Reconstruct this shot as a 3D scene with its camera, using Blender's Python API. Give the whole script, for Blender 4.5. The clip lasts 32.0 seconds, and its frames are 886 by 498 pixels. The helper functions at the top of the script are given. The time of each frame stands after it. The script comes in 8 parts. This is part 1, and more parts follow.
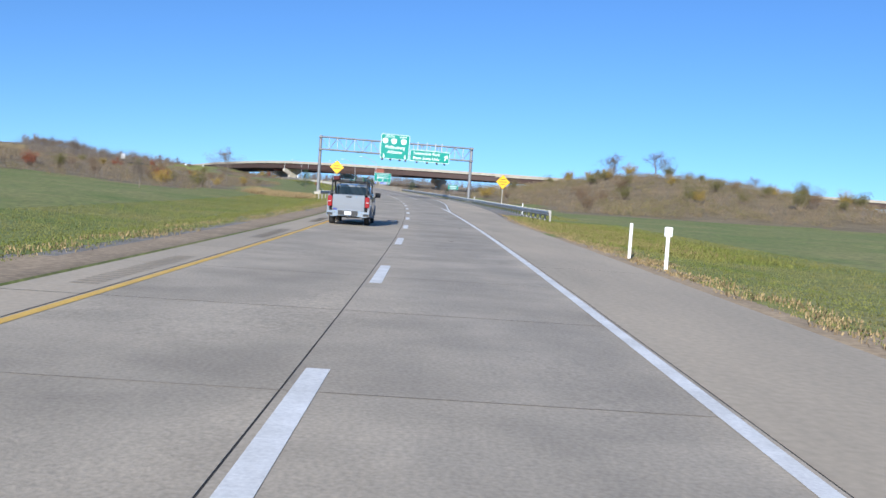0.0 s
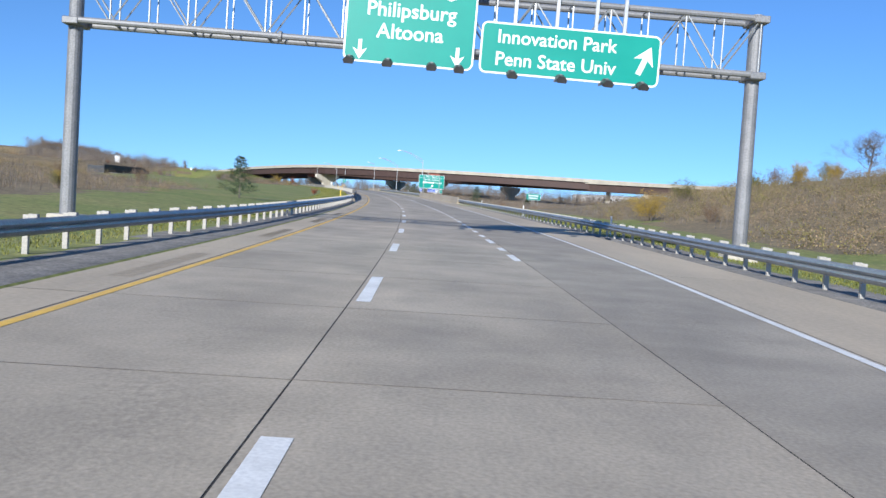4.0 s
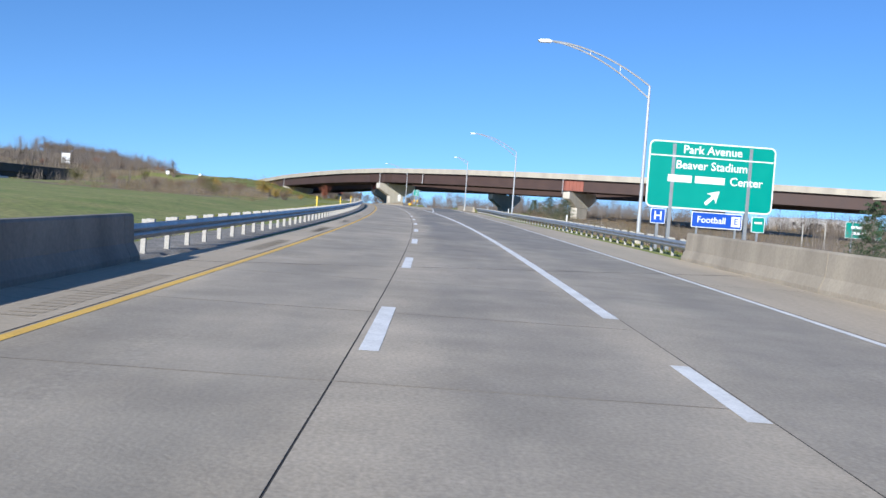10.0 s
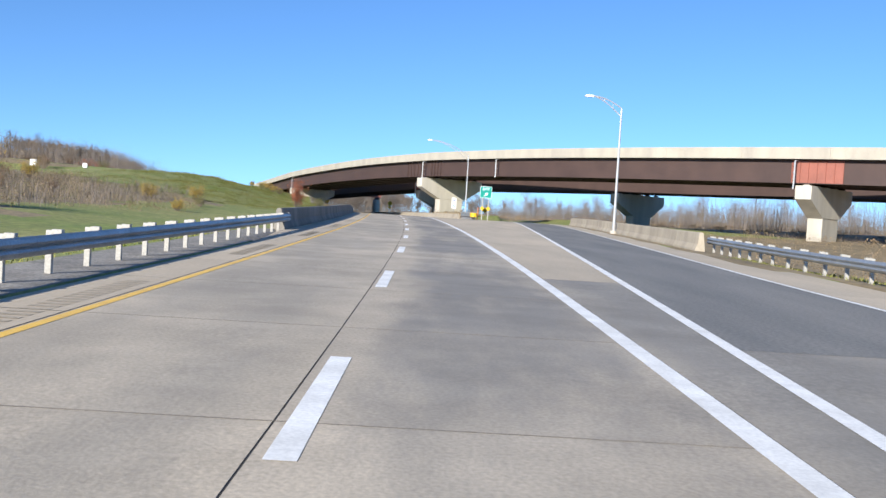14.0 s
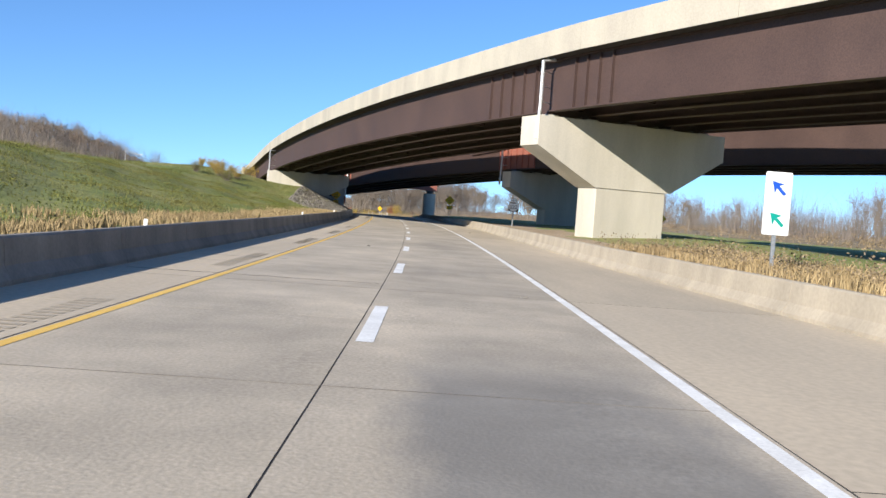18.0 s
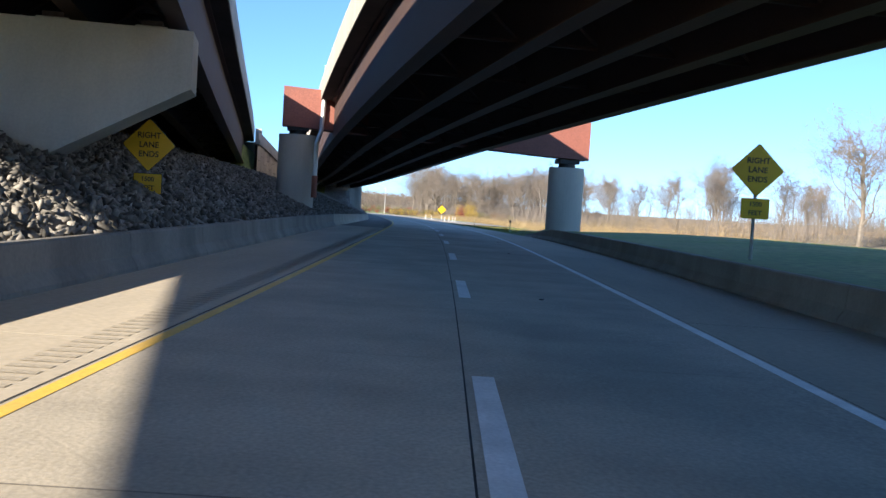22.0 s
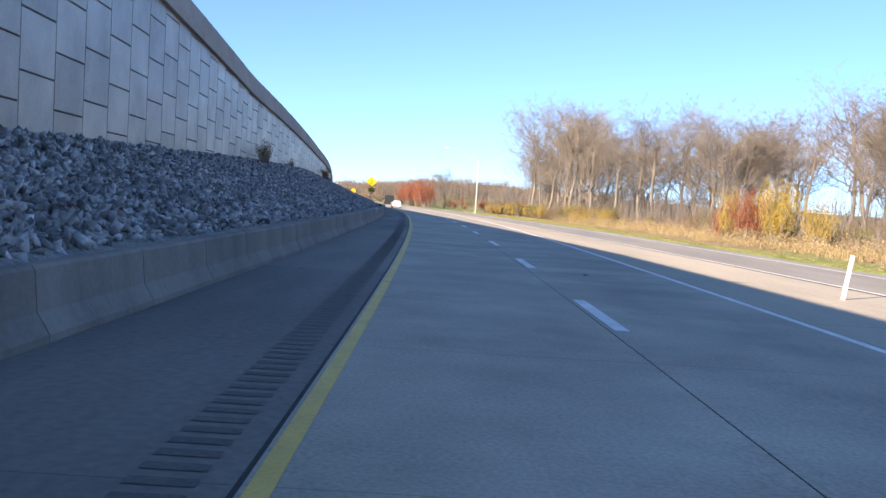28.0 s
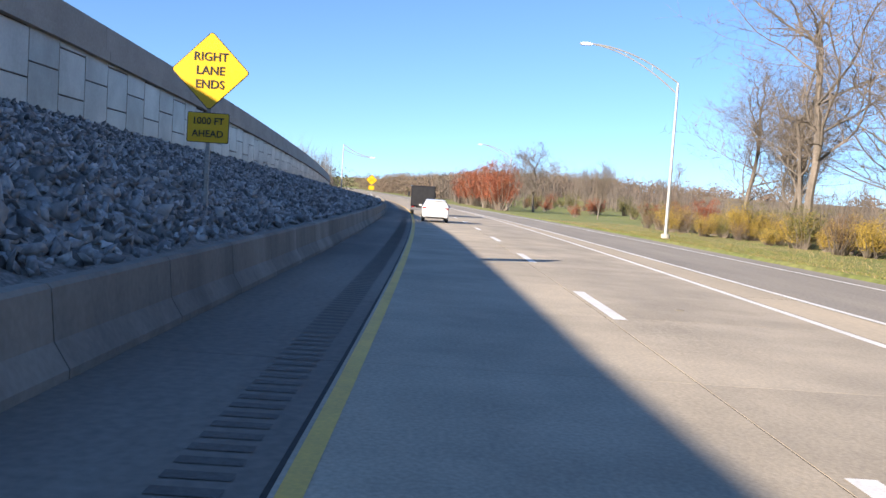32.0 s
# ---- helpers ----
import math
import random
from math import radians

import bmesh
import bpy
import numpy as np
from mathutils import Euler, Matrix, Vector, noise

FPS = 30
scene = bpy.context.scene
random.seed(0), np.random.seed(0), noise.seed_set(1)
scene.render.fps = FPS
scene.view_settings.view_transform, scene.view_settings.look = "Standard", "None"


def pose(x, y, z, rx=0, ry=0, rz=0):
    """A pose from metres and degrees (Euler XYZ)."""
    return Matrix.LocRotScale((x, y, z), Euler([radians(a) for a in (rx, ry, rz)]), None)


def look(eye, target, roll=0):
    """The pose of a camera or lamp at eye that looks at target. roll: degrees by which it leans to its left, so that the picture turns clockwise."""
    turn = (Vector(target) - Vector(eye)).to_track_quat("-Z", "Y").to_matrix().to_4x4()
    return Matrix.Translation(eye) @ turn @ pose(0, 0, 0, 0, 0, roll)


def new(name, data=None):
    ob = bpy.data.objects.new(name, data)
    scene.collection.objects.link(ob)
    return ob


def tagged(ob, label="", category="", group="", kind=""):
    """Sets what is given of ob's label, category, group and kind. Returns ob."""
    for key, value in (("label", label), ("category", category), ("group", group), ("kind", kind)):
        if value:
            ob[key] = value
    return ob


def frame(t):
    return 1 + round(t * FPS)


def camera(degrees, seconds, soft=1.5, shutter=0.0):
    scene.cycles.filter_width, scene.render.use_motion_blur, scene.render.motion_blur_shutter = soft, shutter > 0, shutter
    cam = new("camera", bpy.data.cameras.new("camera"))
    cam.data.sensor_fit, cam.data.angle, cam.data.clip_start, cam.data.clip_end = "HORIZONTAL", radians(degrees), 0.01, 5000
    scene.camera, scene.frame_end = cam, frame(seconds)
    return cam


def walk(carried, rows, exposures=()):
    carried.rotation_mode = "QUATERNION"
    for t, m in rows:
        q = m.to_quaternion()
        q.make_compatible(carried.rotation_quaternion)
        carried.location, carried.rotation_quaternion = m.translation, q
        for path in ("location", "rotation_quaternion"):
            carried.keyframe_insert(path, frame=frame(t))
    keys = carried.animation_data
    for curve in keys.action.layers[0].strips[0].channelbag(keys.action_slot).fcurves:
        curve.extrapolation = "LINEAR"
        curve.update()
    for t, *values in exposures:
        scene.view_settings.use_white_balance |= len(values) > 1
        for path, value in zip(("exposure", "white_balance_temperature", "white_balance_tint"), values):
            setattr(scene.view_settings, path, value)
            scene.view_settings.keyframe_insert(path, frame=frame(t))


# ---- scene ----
cam = camera(51.8, 32.0)
PATH = [
    (0, (1.084, 0.000, -2.309), (1.097, 1.997, -2.416), 3.72),
    (0.5, (0.968, 15.624, -2.178), (0.963, 17.621, -2.282), 3.73),
    (1, (0.703, 31.228, -2.046), (0.679, 33.225, -2.149), 3.72),
    (1.5, (0.305, 46.810, -1.915), (0.263, 48.807, -2.015), 3.75),
    (2, (-0.208, 62.371, -1.742), (-0.268, 64.368, -1.842), 3.76),
    (2.5, (-0.840, 77.898, -1.558), (-0.916, 79.895, -1.656), 3.76),
    (3, (-1.592, 93.381, -1.375), (-1.685, 95.377, -1.471), 3.73),
    (3.5, (-2.451, 108.819, -1.192), (-2.560, 110.814, -1.288), 3.72),
    (4, (-3.416, 124.212, -1.009), (-3.540, 126.206, -1.103), 3.69),
    (4.5, (-4.486, 139.593, -0.827), (-4.626, 141.585, -0.919), 3.71),
    (5, (-5.660, 154.992, -0.631), (-5.811, 156.984, -0.719), 3.74),
    (5.5, (-6.996, 170.405, -0.406), (-7.171, 172.396, -0.491), 3.77),
    (6, (-8.545, 185.824, -0.181), (-8.742, 187.812, -0.264), 3.80),
    (6.5, (-10.305, 201.261, 0.044), (-10.526, 203.247, -0.037), 3.83),
    (7, (-12.278, 216.730, 0.270), (-12.519, 218.714, 0.191), 3.80),
    (7.5, (-14.432, 232.232, 0.497), (-14.692, 234.213, 0.419), 3.81),
    (8, (-16.721, 247.771, 0.725), (-17.000, 249.750, 0.649), 3.83),
    (8.5, (-19.140, 263.308, 1.017), (-19.437, 265.285, 0.942), 3.86),
    (9, (-21.682, 278.807, 1.315), (-21.997, 280.781, 1.241), 3.93),
    (9.5, (-24.334, 294.269, 1.612), (-24.667, 296.239, 1.539), 4.04),
    (10, (-27.091, 309.693, 1.909), (-27.441, 311.661, 1.839), 4.13),
    (10.5, (-29.964, 325.104, 2.206), (-30.331, 327.069, 2.135), 3.98),
    (11, (-32.966, 340.525, 2.504), (-33.351, 342.486, 2.434), 3.94),
    (11.5, (-36.109, 355.953, 2.799), (-36.512, 357.911, 2.728), 3.81),
    (12, (-39.404, 371.385, 3.090), (-39.824, 373.339, 3.020), 3.76),
    (12.5, (-42.847, 386.817, 3.383), (-43.281, 388.768, 3.312), 3.84),
    (13, (-46.432, 402.248, 3.675), (-46.882, 404.196, 3.606), 3.78),
    (13.5, (-50.168, 417.675, 3.969), (-50.637, 419.618, 3.899), 3.63),
    (14, (-54.066, 433.092, 4.262), (-54.555, 435.030, 4.192), 3.43),
    (14.5, (-58.126, 448.504, 4.542), (-58.634, 450.437, 4.472), 3.45),
    (15, (-62.353, 463.912, 4.766), (-62.879, 465.840, 4.692), 3.57),
    (15.5, (-66.754, 479.311, 4.990), (-67.297, 481.235, 4.916), 3.68),
    (16, (-71.330, 494.700, 5.216), (-71.891, 496.619, 5.140), 3.79),
    (16.5, (-76.080, 510.065, 5.441), (-76.659, 511.978, 5.365), 3.90),
    (17, (-81.002, 525.391, 5.667), (-81.599, 527.298, 5.587), 4.02),
    (17.5, (-86.081, 540.681, 5.893), (-86.697, 542.582, 5.808), 4.07),
    (18, (-91.301, 555.939, 5.894), (-91.935, 557.834, 5.807), 3.99),
    (18.5, (-96.654, 571.145, 5.891), (-97.304, 573.035, 5.802), 3.95),
    (19, (-102.130, 586.280, 5.888), (-102.798, 588.163, 5.800), 4.12),
    (19.5, (-107.766, 601.329, 5.884), (-108.454, 603.204, 5.794), 4.08),
    (20, (-113.585, 616.280, 5.881), (-114.293, 618.148, 5.789), 4.07),
    (20.5, (-119.583, 631.135, 5.878), (-120.310, 632.995, 5.784), 4.01),
    (21, (-125.753, 645.896, 5.852), (-126.497, 647.750, 5.757), 3.87),
    (21.5, (-132.079, 660.568, 5.820), (-132.845, 662.413, 5.725), 3.79),
    (22, (-138.533, 675.160, 5.787), (-139.317, 676.997, 5.688), 3.55),
    (22.5, (-145.110, 689.648, 5.755), (-145.914, 691.476, 5.649), 3.43),
    (23, (-151.803, 704.009, 5.723), (-152.626, 705.829, 5.614), 3.71),
    (23.5, (-158.587, 718.252, 5.690), (-159.428, 720.063, 5.576), 3.79),
    (24, (-165.440, 732.385, 5.564), (-166.299, 734.187, 5.441), 3.67),
    (24.5, (-172.366, 746.415, 5.330), (-173.241, 748.209, 5.202), 3.63),
    (25, (-179.370, 760.347, 5.097), (-180.259, 762.134, 4.966), 3.59),
    (25.5, (-186.423, 774.196, 4.865), (-187.323, 775.977, 4.730), 3.61),
    (26, (-193.518, 787.965, 4.633), (-194.430, 789.740, 4.499), 3.60),
    (26.5, (-200.652, 801.649, 4.402), (-201.575, 803.418, 4.270), 3.58),
    (27, (-207.821, 815.241, 4.176), (-208.756, 817.005, 4.049), 3.56),
    (27.5, (-215.055, 828.729, 4.057), (-216.009, 830.482, 3.935), 3.55),
    (28, (-222.392, 842.088, 3.938), (-223.362, 843.833, 3.815), 3.58),
    (28.5, (-229.840, 855.337, 3.820), (-230.823, 857.074, 3.694), 3.73),
    (29, (-237.404, 868.491, 3.701), (-238.402, 870.220, 3.574), 3.78),
    (29.5, (-245.094, 881.544, 3.583), (-246.107, 883.264, 3.455), 3.75),
    (30, (-252.913, 894.492, 3.465), (-253.941, 896.203, 3.336), 3.72),
    (30.5, (-260.849, 907.321, 3.317), (-261.895, 909.021, 3.188), 3.65),
    (31, (-268.892, 920.016, 3.135), (-269.952, 921.707, 3.004), 3.77),
    (31.5, (-277.017, 932.591, 2.954), (-278.091, 934.273, 2.821), 3.72),
    (32, (-285.199, 945.062, 2.773), (-286.286, 946.735, 2.634), 3.79),
]
EXPO = [(0, 0.37, 5880, 10), (7, 0.37, 5840, 10), (11, 0.42, 5880, 10), (12, 0.5, 5970, 10), (14, 0.68, 6200, 10), (18, 0.76, 6380, 10), (19, 0.86, 6430, 10), (20, 0.84, 6430, 10), (21, 0.9, 6450, 10), (22, 1.4, 6500, 10), (23, 1.95, 6550, 11), (24, 2.05, 6750, 12), (25.5, 1.78, 7050, 14), (28, 1.43, 7250, 18), (30, 1.33, 7200, 18), (32, 1.1, 7000, 15)]
walk(cam, [(t, look(eye, target, roll)) for t, eye, target, roll in PATH], EXPO)

# road line: curvature (1/km) every 80 m and height every 100 m, from 50 m behind the start
CURVE = [0.472, 0.559, 0.623, 0.547, 0.523, 0.676, 0.551, 0.622, 0.586, 0.476, 0.569, 0.631, 0.597, 0.570, 0.575, 0.521, 0.433, 0.329, 0.218, 0.106, -0.007]
RISE = [-4.473, -3.632, -2.448, -0.996, 0.901, 2.750, 4.154, 4.134, 3.930, 2.437, 1.658, 0.449, -0.760, -1.487, -1.912, -2.179, -2.393]


GRID = np.arange(-300.0, 3001.0, 2.0)
_k = np.interp(GRID, -50 + 80.0 * np.arange(len(CURVE)), CURVE) * 1e-3
HEAD = np.cumsum(_k) * 2
HEAD -= np.interp(0, GRID, HEAD)
LINE_X, LINE_Y = np.cumsum(-np.sin(HEAD)) * 2, np.cumsum(np.cos(HEAD)) * 2
LINE_X, LINE_Y = LINE_X - np.interp(0, GRID, LINE_X), LINE_Y - np.interp(0, GRID, LINE_Y)
LINE_Z = np.convolve(np.pad(np.interp(GRID, -50 + 100.0 * np.arange(len(RISE)), RISE), 10, "edge"), np.ones(21) / 21, "valid")


def road_z(s):
    return np.interp(s, GRID, LINE_Z)


def spot(s, u, z=0.0):
    """World place of a point s metres along the road, u to the right of the lane line, z over the road."""
    s, u, z = np.broadcast_arrays(np.asarray(s, float), np.asarray(u, float), np.asarray(z, float))
    a = np.interp(s, GRID, HEAD)
    return np.stack([np.interp(s, GRID, LINE_X) + u * np.cos(a), np.interp(s, GRID, LINE_Y) + u * np.sin(a), road_z(s) + z], -1)


def place(s, u, z=0.0, turn=0.0):
    """The pose of a thing on the road: x to the right, y ahead."""
    x, y, zz = spot(s, u, z)
    return pose(x, y, zz, 0, 0, math.degrees(float(np.interp(s, GRID, HEAD))) + turn)


def lerp(rows):
    xs, ys = zip(*rows)
    return lambda s: np.interp(s, xs, ys)


def step(x, a, b):
    w = np.clip((np.asarray(x, float) - a) / (b - a), 0, 1)
    return w * w * (3 - 2 * w)


# ---- light ----
SUN_AZ, SUN_EL = radians(195.0), radians(22.6)   # clockwise from +y; behind and to the left
world = bpy.data.worlds.new("sky")
scene.world = world
world.use_nodes = True
_n = world.node_tree
_sky = _n.nodes.new("ShaderNodeTexSky")
_sky.sky_type, _sky.sun_disc = "NISHITA", False
_sky.sun_elevation, _sky.sun_rotation = SUN_EL, SUN_AZ
_sky.air_density, _sky.dust_density, _sky.ozone_density, _sky.altitude = 1.0, 0.0, 6.0, 1500
_n.nodes["Background"].inputs[1].default_value = 0.116
_dir, _lift = _n.nodes.new("ShaderNodeTexCoord"), _n.nodes.new("ShaderNodeMapping")
_lift.inputs["Location"].default_value = (0, 0, 0.065)   # clear dry air: little whitening towards the horizon
_n.links.new(_dir.outputs["Generated"], _lift.inputs[0])
_n.links.new(_lift.outputs[0], _sky.inputs["Vector"])
_deep = _n.nodes.new("ShaderNodeHueSaturation")
_deep.inputs["Saturation"].default_value = 1.03
_n.links.new(_sky.outputs[0], _deep.inputs["Color"])
_n.links.new(_deep.outputs[0], _n.nodes["Background"].inputs[0])
sun = new("sun", bpy.data.lights.new("sun", "SUN"))
sun.data.energy, sun.data.angle, sun.data.color = 5.0, radians(0.53), (1.0, 0.93, 0.82)
_to = Vector((math.sin(SUN_AZ) * math.cos(SUN_EL), math.cos(SUN_AZ) * math.cos(SUN_EL), math.sin(SUN_EL)))
sun.matrix_world = look(_to * 200, (0, 0, 0))


# ---- materials ----
def surf(name, c1, c2, scale=0.5, rough=0.8, fine=20.0, bump=0.15, metal=0.0, spread=0.0, stretch=(1, 1, 1), uv=False, island=0.0, grain=0.25, coat=0.0):
    """A surface of two tones in patches and a fine grain; spread: how far whole pieces differ."""
    m = bpy.data.materials.new(name)
    m.use_nodes = True
    t, b = m.node_tree, m.node_tree.nodes["Principled BSDF"]
    N, Lk = t.nodes.new, t.links.new
    co = N("ShaderNodeTexCoord")
    mp = N("ShaderNodeMapping")
    mp.inputs["Scale"].default_value = stretch
    Lk(co.outputs["UV" if uv else "Object"], mp.inputs[0])
    big, small = N("ShaderNodeTexNoise"), N("ShaderNodeTexNoise")
    big.inputs["Scale"].default_value, big.inputs["Detail"].default_value, big.inputs["Roughness"].default_value = scale, 6, 0.6
    small.inputs["Scale"].default_value, small.inputs["Detail"].default_value = fine, 4
    Lk(mp.outputs[0], big.inputs["Vector"])
    Lk(co.outputs["UV" if uv else "Object"], small.inputs["Vector"])
    ramp = N("ShaderNodeMapRange")
    ramp.inputs[1].default_value, ramp.inputs[2].default_value = 0.33, 0.67
    Lk(big.outputs["Fac"], ramp.inputs[0])
    mix = N("ShaderNodeMix")
    mix.data_type = "RGBA"
    mix.inputs[6].default_value, mix.inputs[7].default_value = (*c1, 1), (*c2, 1)
    Lk(ramp.outputs[0], mix.inputs[0])
    g = N("ShaderNodeMapRange")
    g.inputs[1].default_value, g.inputs[2].default_value, g.inputs[3].default_value, g.inputs[4].default_value = 0.25, 0.75, 1 - grain, 1 + grain
    Lk(small.outputs["Fac"], g.inputs[0])
    mul = N("ShaderNodeVectorMath")
    mul.operation = "SCALE"
    Lk(mix.outputs[2], mul.inputs[0])
    Lk(g.outputs[0], mul.inputs["Scale"])
    last = mul.outputs[0]
    if spread or island:
        src = N("ShaderNodeObjectInfo").outputs["Random"] if spread else N("ShaderNodeNewGeometry").outputs["Random Per Island"]
        d = spread or island
        r = N("ShaderNodeMapRange")
        r.inputs[3].default_value, r.inputs[4].default_value = 1 - d, 1 + d
        Lk(src, r.inputs[0])
        m2 = N("ShaderNodeVectorMath")
        m2.operation = "SCALE"
        Lk(last, m2.inputs[0])
        Lk(r.outputs[0], m2.inputs["Scale"])
        last = m2.outputs[0]
    Lk(last, b.inputs["Base Color"])
    rr = N("ShaderNodeMapRange")
    rr.inputs[3].default_value, rr.inputs[4].default_value = max(rough - 0.12, 0.03), min(rough + 0.1, 1)
    Lk(big.outputs["Fac"], rr.inputs[0])
    Lk(rr.outputs[0], b.inputs["Roughness"])
    b.inputs["Metallic"].default_value = metal
    b.inputs["Coat Weight"].default_value = coat
    if bump:
        bp = N("ShaderNodeBump")
        bp.inputs["Strength"].default_value, bp.inputs["Distance"].default_value = bump, 0.02
        Lk(small.outputs["Fac"], bp.inputs["Height"])
        Lk(bp.outputs[0], b.inputs["Normal"])
    return m


SLAB = surf("paving_concrete", (0.46, 0.39, 0.285), (0.32, 0.275, 0.21), 0.35, 0.78, 9, 0.12, spread=0.09, stretch=(0.22, 1.6, 1), uv=True, grain=0.12)
def road_surface(name, light, dark, worn, amount, lane, wide, ends):
    """Worn concrete with blotches and exposed stone, darkened by tyres along a lane between two places."""
    m = surf(name, light, dark, 0.35, 0.78, 22, 0.2, spread=0.06, stretch=(0.5, 1.0, 1), uv=True, grain=0.2)
    t = m.node_tree
    b = t.nodes["Principled BSDF"]
    N, Lk = t.nodes.new, t.links.new
    base = b.inputs["Base Color"].links[0].from_socket
    co, sep = N("ShaderNodeTexCoord"), N("ShaderNodeSeparateXYZ")
    Lk(co.outputs["UV"], sep.inputs[0])

    def ranged(source, a, b, lo, hi):
        q = N("ShaderNodeMapRange")
        q.interpolation_type = "SMOOTHSTEP"
        for k, v in enumerate((a, b, lo, hi)):
            q.inputs[k + 1].default_value = v
        Lk(source, q.inputs[0])
        return q.outputs[0]

    def math_(kind, x, y):
        q = N("ShaderNodeMath")
        q.operation = kind
        for k, v in enumerate((x, y)):
            if isinstance(v, float):
                q.inputs[k].default_value = v
            elif v is not None:
                Lk(v, q.inputs[k])
        return q.outputs[0]

    def blotch(along, across, detail=7):
        mp, q = N("ShaderNodeMapping"), N("ShaderNodeTexNoise")
        mp.inputs["Scale"].default_value = (along, across, 1)
        q.inputs["Scale"].default_value, q.inputs["Detail"].default_value, q.inputs["Roughness"].default_value = 1.0, detail, 0.62
        Lk(co.outputs["UV"], mp.inputs[0])
        Lk(mp.outputs[0], q.inputs["Vector"])
        return q.outputs["Fac"]

    off = math_("ABSOLUTE", math_("SUBTRACT", sep.outputs[1], lane), None)
    fade = ranged(math_("ADD", off, ranged(blotch(0.25, 0.6), 0.3, 0.7, -0.35, 0.35)), wide * 0.5, wide * 1.05, 1.0, 0.0)
    cut = ranged(blotch(0.1, 0.3), 0.34, 0.56, 0.3, 1.0)
    along = math_("MULTIPLY", ranged(sep.outputs[0], ends[0], ends[1], amount * 0.3, amount), ranged(sep.outputs[0], ends[2], ends[2] + 4.0, 1.0, 0.25))
    k = math_("MULTIPLY", math_("MULTIPLY", fade, cut), along)
    mix = N("ShaderNodeMix")
    mix.data_type = "RGBA"
    mix.inputs[7].default_value = (*worn, 1)
    Lk(k, mix.inputs[0])
    Lk(base, mix.inputs[6])
    # smears across the lane, and coarse stone where the skin has worn off
    smear = ranged(blotch(0.55, 0.4), 0.33, 0.7, 0.88, 1.13)
    worn_off = ranged(blotch(0.12, 0.3), 0.50, 0.66, 0.0, 1.0)
    stone = ranged(blotch(9.0, 9.0, 3), 0.3, 0.7, -0.14, 0.14)
    gain = math_("ADD", smear, math_("MULTIPLY", worn_off, stone))
    out = N("ShaderNodeVectorMath")
    out.operation = "SCALE"
    Lk(mix.outputs[2], out.inputs[0])
    Lk(gain, out.inputs["Scale"])
    Lk(out.outputs[0], b.inputs["Base Color"])
    return m


SLAB_PASSING = road_surface("paving_concrete_passing_lane", (0.53, 0.447, 0.33), (0.38, 0.325, 0.245), (0.25, 0.228, 0.19), 0.5, -1.95, 2.0, (60, 330, 520))
SLAB_DRIVING = road_surface("paving_concrete_driving_lane", (0.52, 0.44, 0.328), (0.37, 0.318, 0.243), (0.17, 0.164, 0.152), 0.72, 2.1, 1.8, (300, 385, 574))
EXIT_LANE = road_surface("paving_concrete_exit_lane", (0.45, 0.385, 0.29), (0.33, 0.287, 0.225), (0.18, 0.174, 0.16), 0.65, 6.0, 2.8, (300, 385, 700))
SHOULDER = surf("shoulder_concrete", (0.53, 0.44, 0.318), (0.41, 0.347, 0.258), 0.3, 0.85, 9, 0.12, spread=0.06, stretch=(0.3, 1.2, 1), uv=True, grain=0.12)
JOINT = surf("joint_tar", (0.03, 0.028, 0.026), (0.055, 0.05, 0.045), 2, 0.9)
WHITE = surf("white_road_paint", (0.90, 0.885, 0.84), (0.70, 0.685, 0.64), 1.5, 0.6, 25, 0.1, grain=0.12)
YELLOW = surf("yellow_road_paint", (0.86, 0.54, 0.08), (0.72, 0.45, 0.10), 1.5, 0.6, 25, 0.1, grain=0.12)
BARRIER = surf("barrier_concrete", (0.42, 0.36, 0.27), (0.29, 0.25, 0.19), 0.6, 0.85, 12, 0.08, spread=0.08, stretch=(1, 1, 0.35), grain=0.1)
# darker barrier tone, for the left parapet and most of the median barrier
BARRIER_DARK = surf("dark_barrier_concrete", (0.27, 0.245, 0.205), (0.16, 0.145, 0.125), 0.6, 0.88, 12, 0.08, spread=0.10, stretch=(1, 1, 0.35), grain=0.12)
# darker tone of the left shoulder slabs from 760 m on
SHOULDER_DARK = surf("dark_shoulder_concrete", (0.25, 0.22, 0.18), (0.14, 0.125, 0.11), 0.3, 0.88, 9, 0.15, spread=0.08, stretch=(0.2, 0.9, 1), uv=True, grain=0.18)
PIER = surf("pier_concrete", (0.55, 0.505, 0.42), (0.43, 0.395, 0.325), 0.5, 0.8, 14, 0.04, stretch=(1, 1, 0.22), grain=0.07)
PARAPET = surf("parapet_concrete", (0.46, 0.415, 0.33), (0.35, 0.315, 0.26), 0.4, 0.85, 10, 0.05, stretch=(1, 1, 0.3), grain=0.1)
STEEL_BROWN = surf("weathering_steel", (0.052, 0.030, 0.025), (0.072, 0.042, 0.034), 0.3, 0.7, 14, 0.08)
STEEL_RED = surf("red_primer_steel", (0.31, 0.105, 0.07), (0.235, 0.085, 0.06), 0.4, 0.65, 14, 0.06)
GALV = surf("galvanised_steel", (0.42, 0.43, 0.43), (0.33, 0.34, 0.34), 1.2, 0.45, 20, 0.06, metal=0.6)
GALV_DARK = surf("weathered_galvanised_steel", (0.2, 0.202, 0.207), (0.28, 0.28, 0.282), 0.8, 0.6, 18, 0.08, metal=0.3)
POST_WOOD = surf("rail_post", (0.45, 0.43, 0.38), (0.33, 0.31, 0.27), 2, 0.7, 20, 0.1)
POLE = surf("aluminium_pole", (0.62, 0.62, 0.60), (0.52, 0.52, 0.50), 1, 0.4, 20, 0.03, metal=0.5)
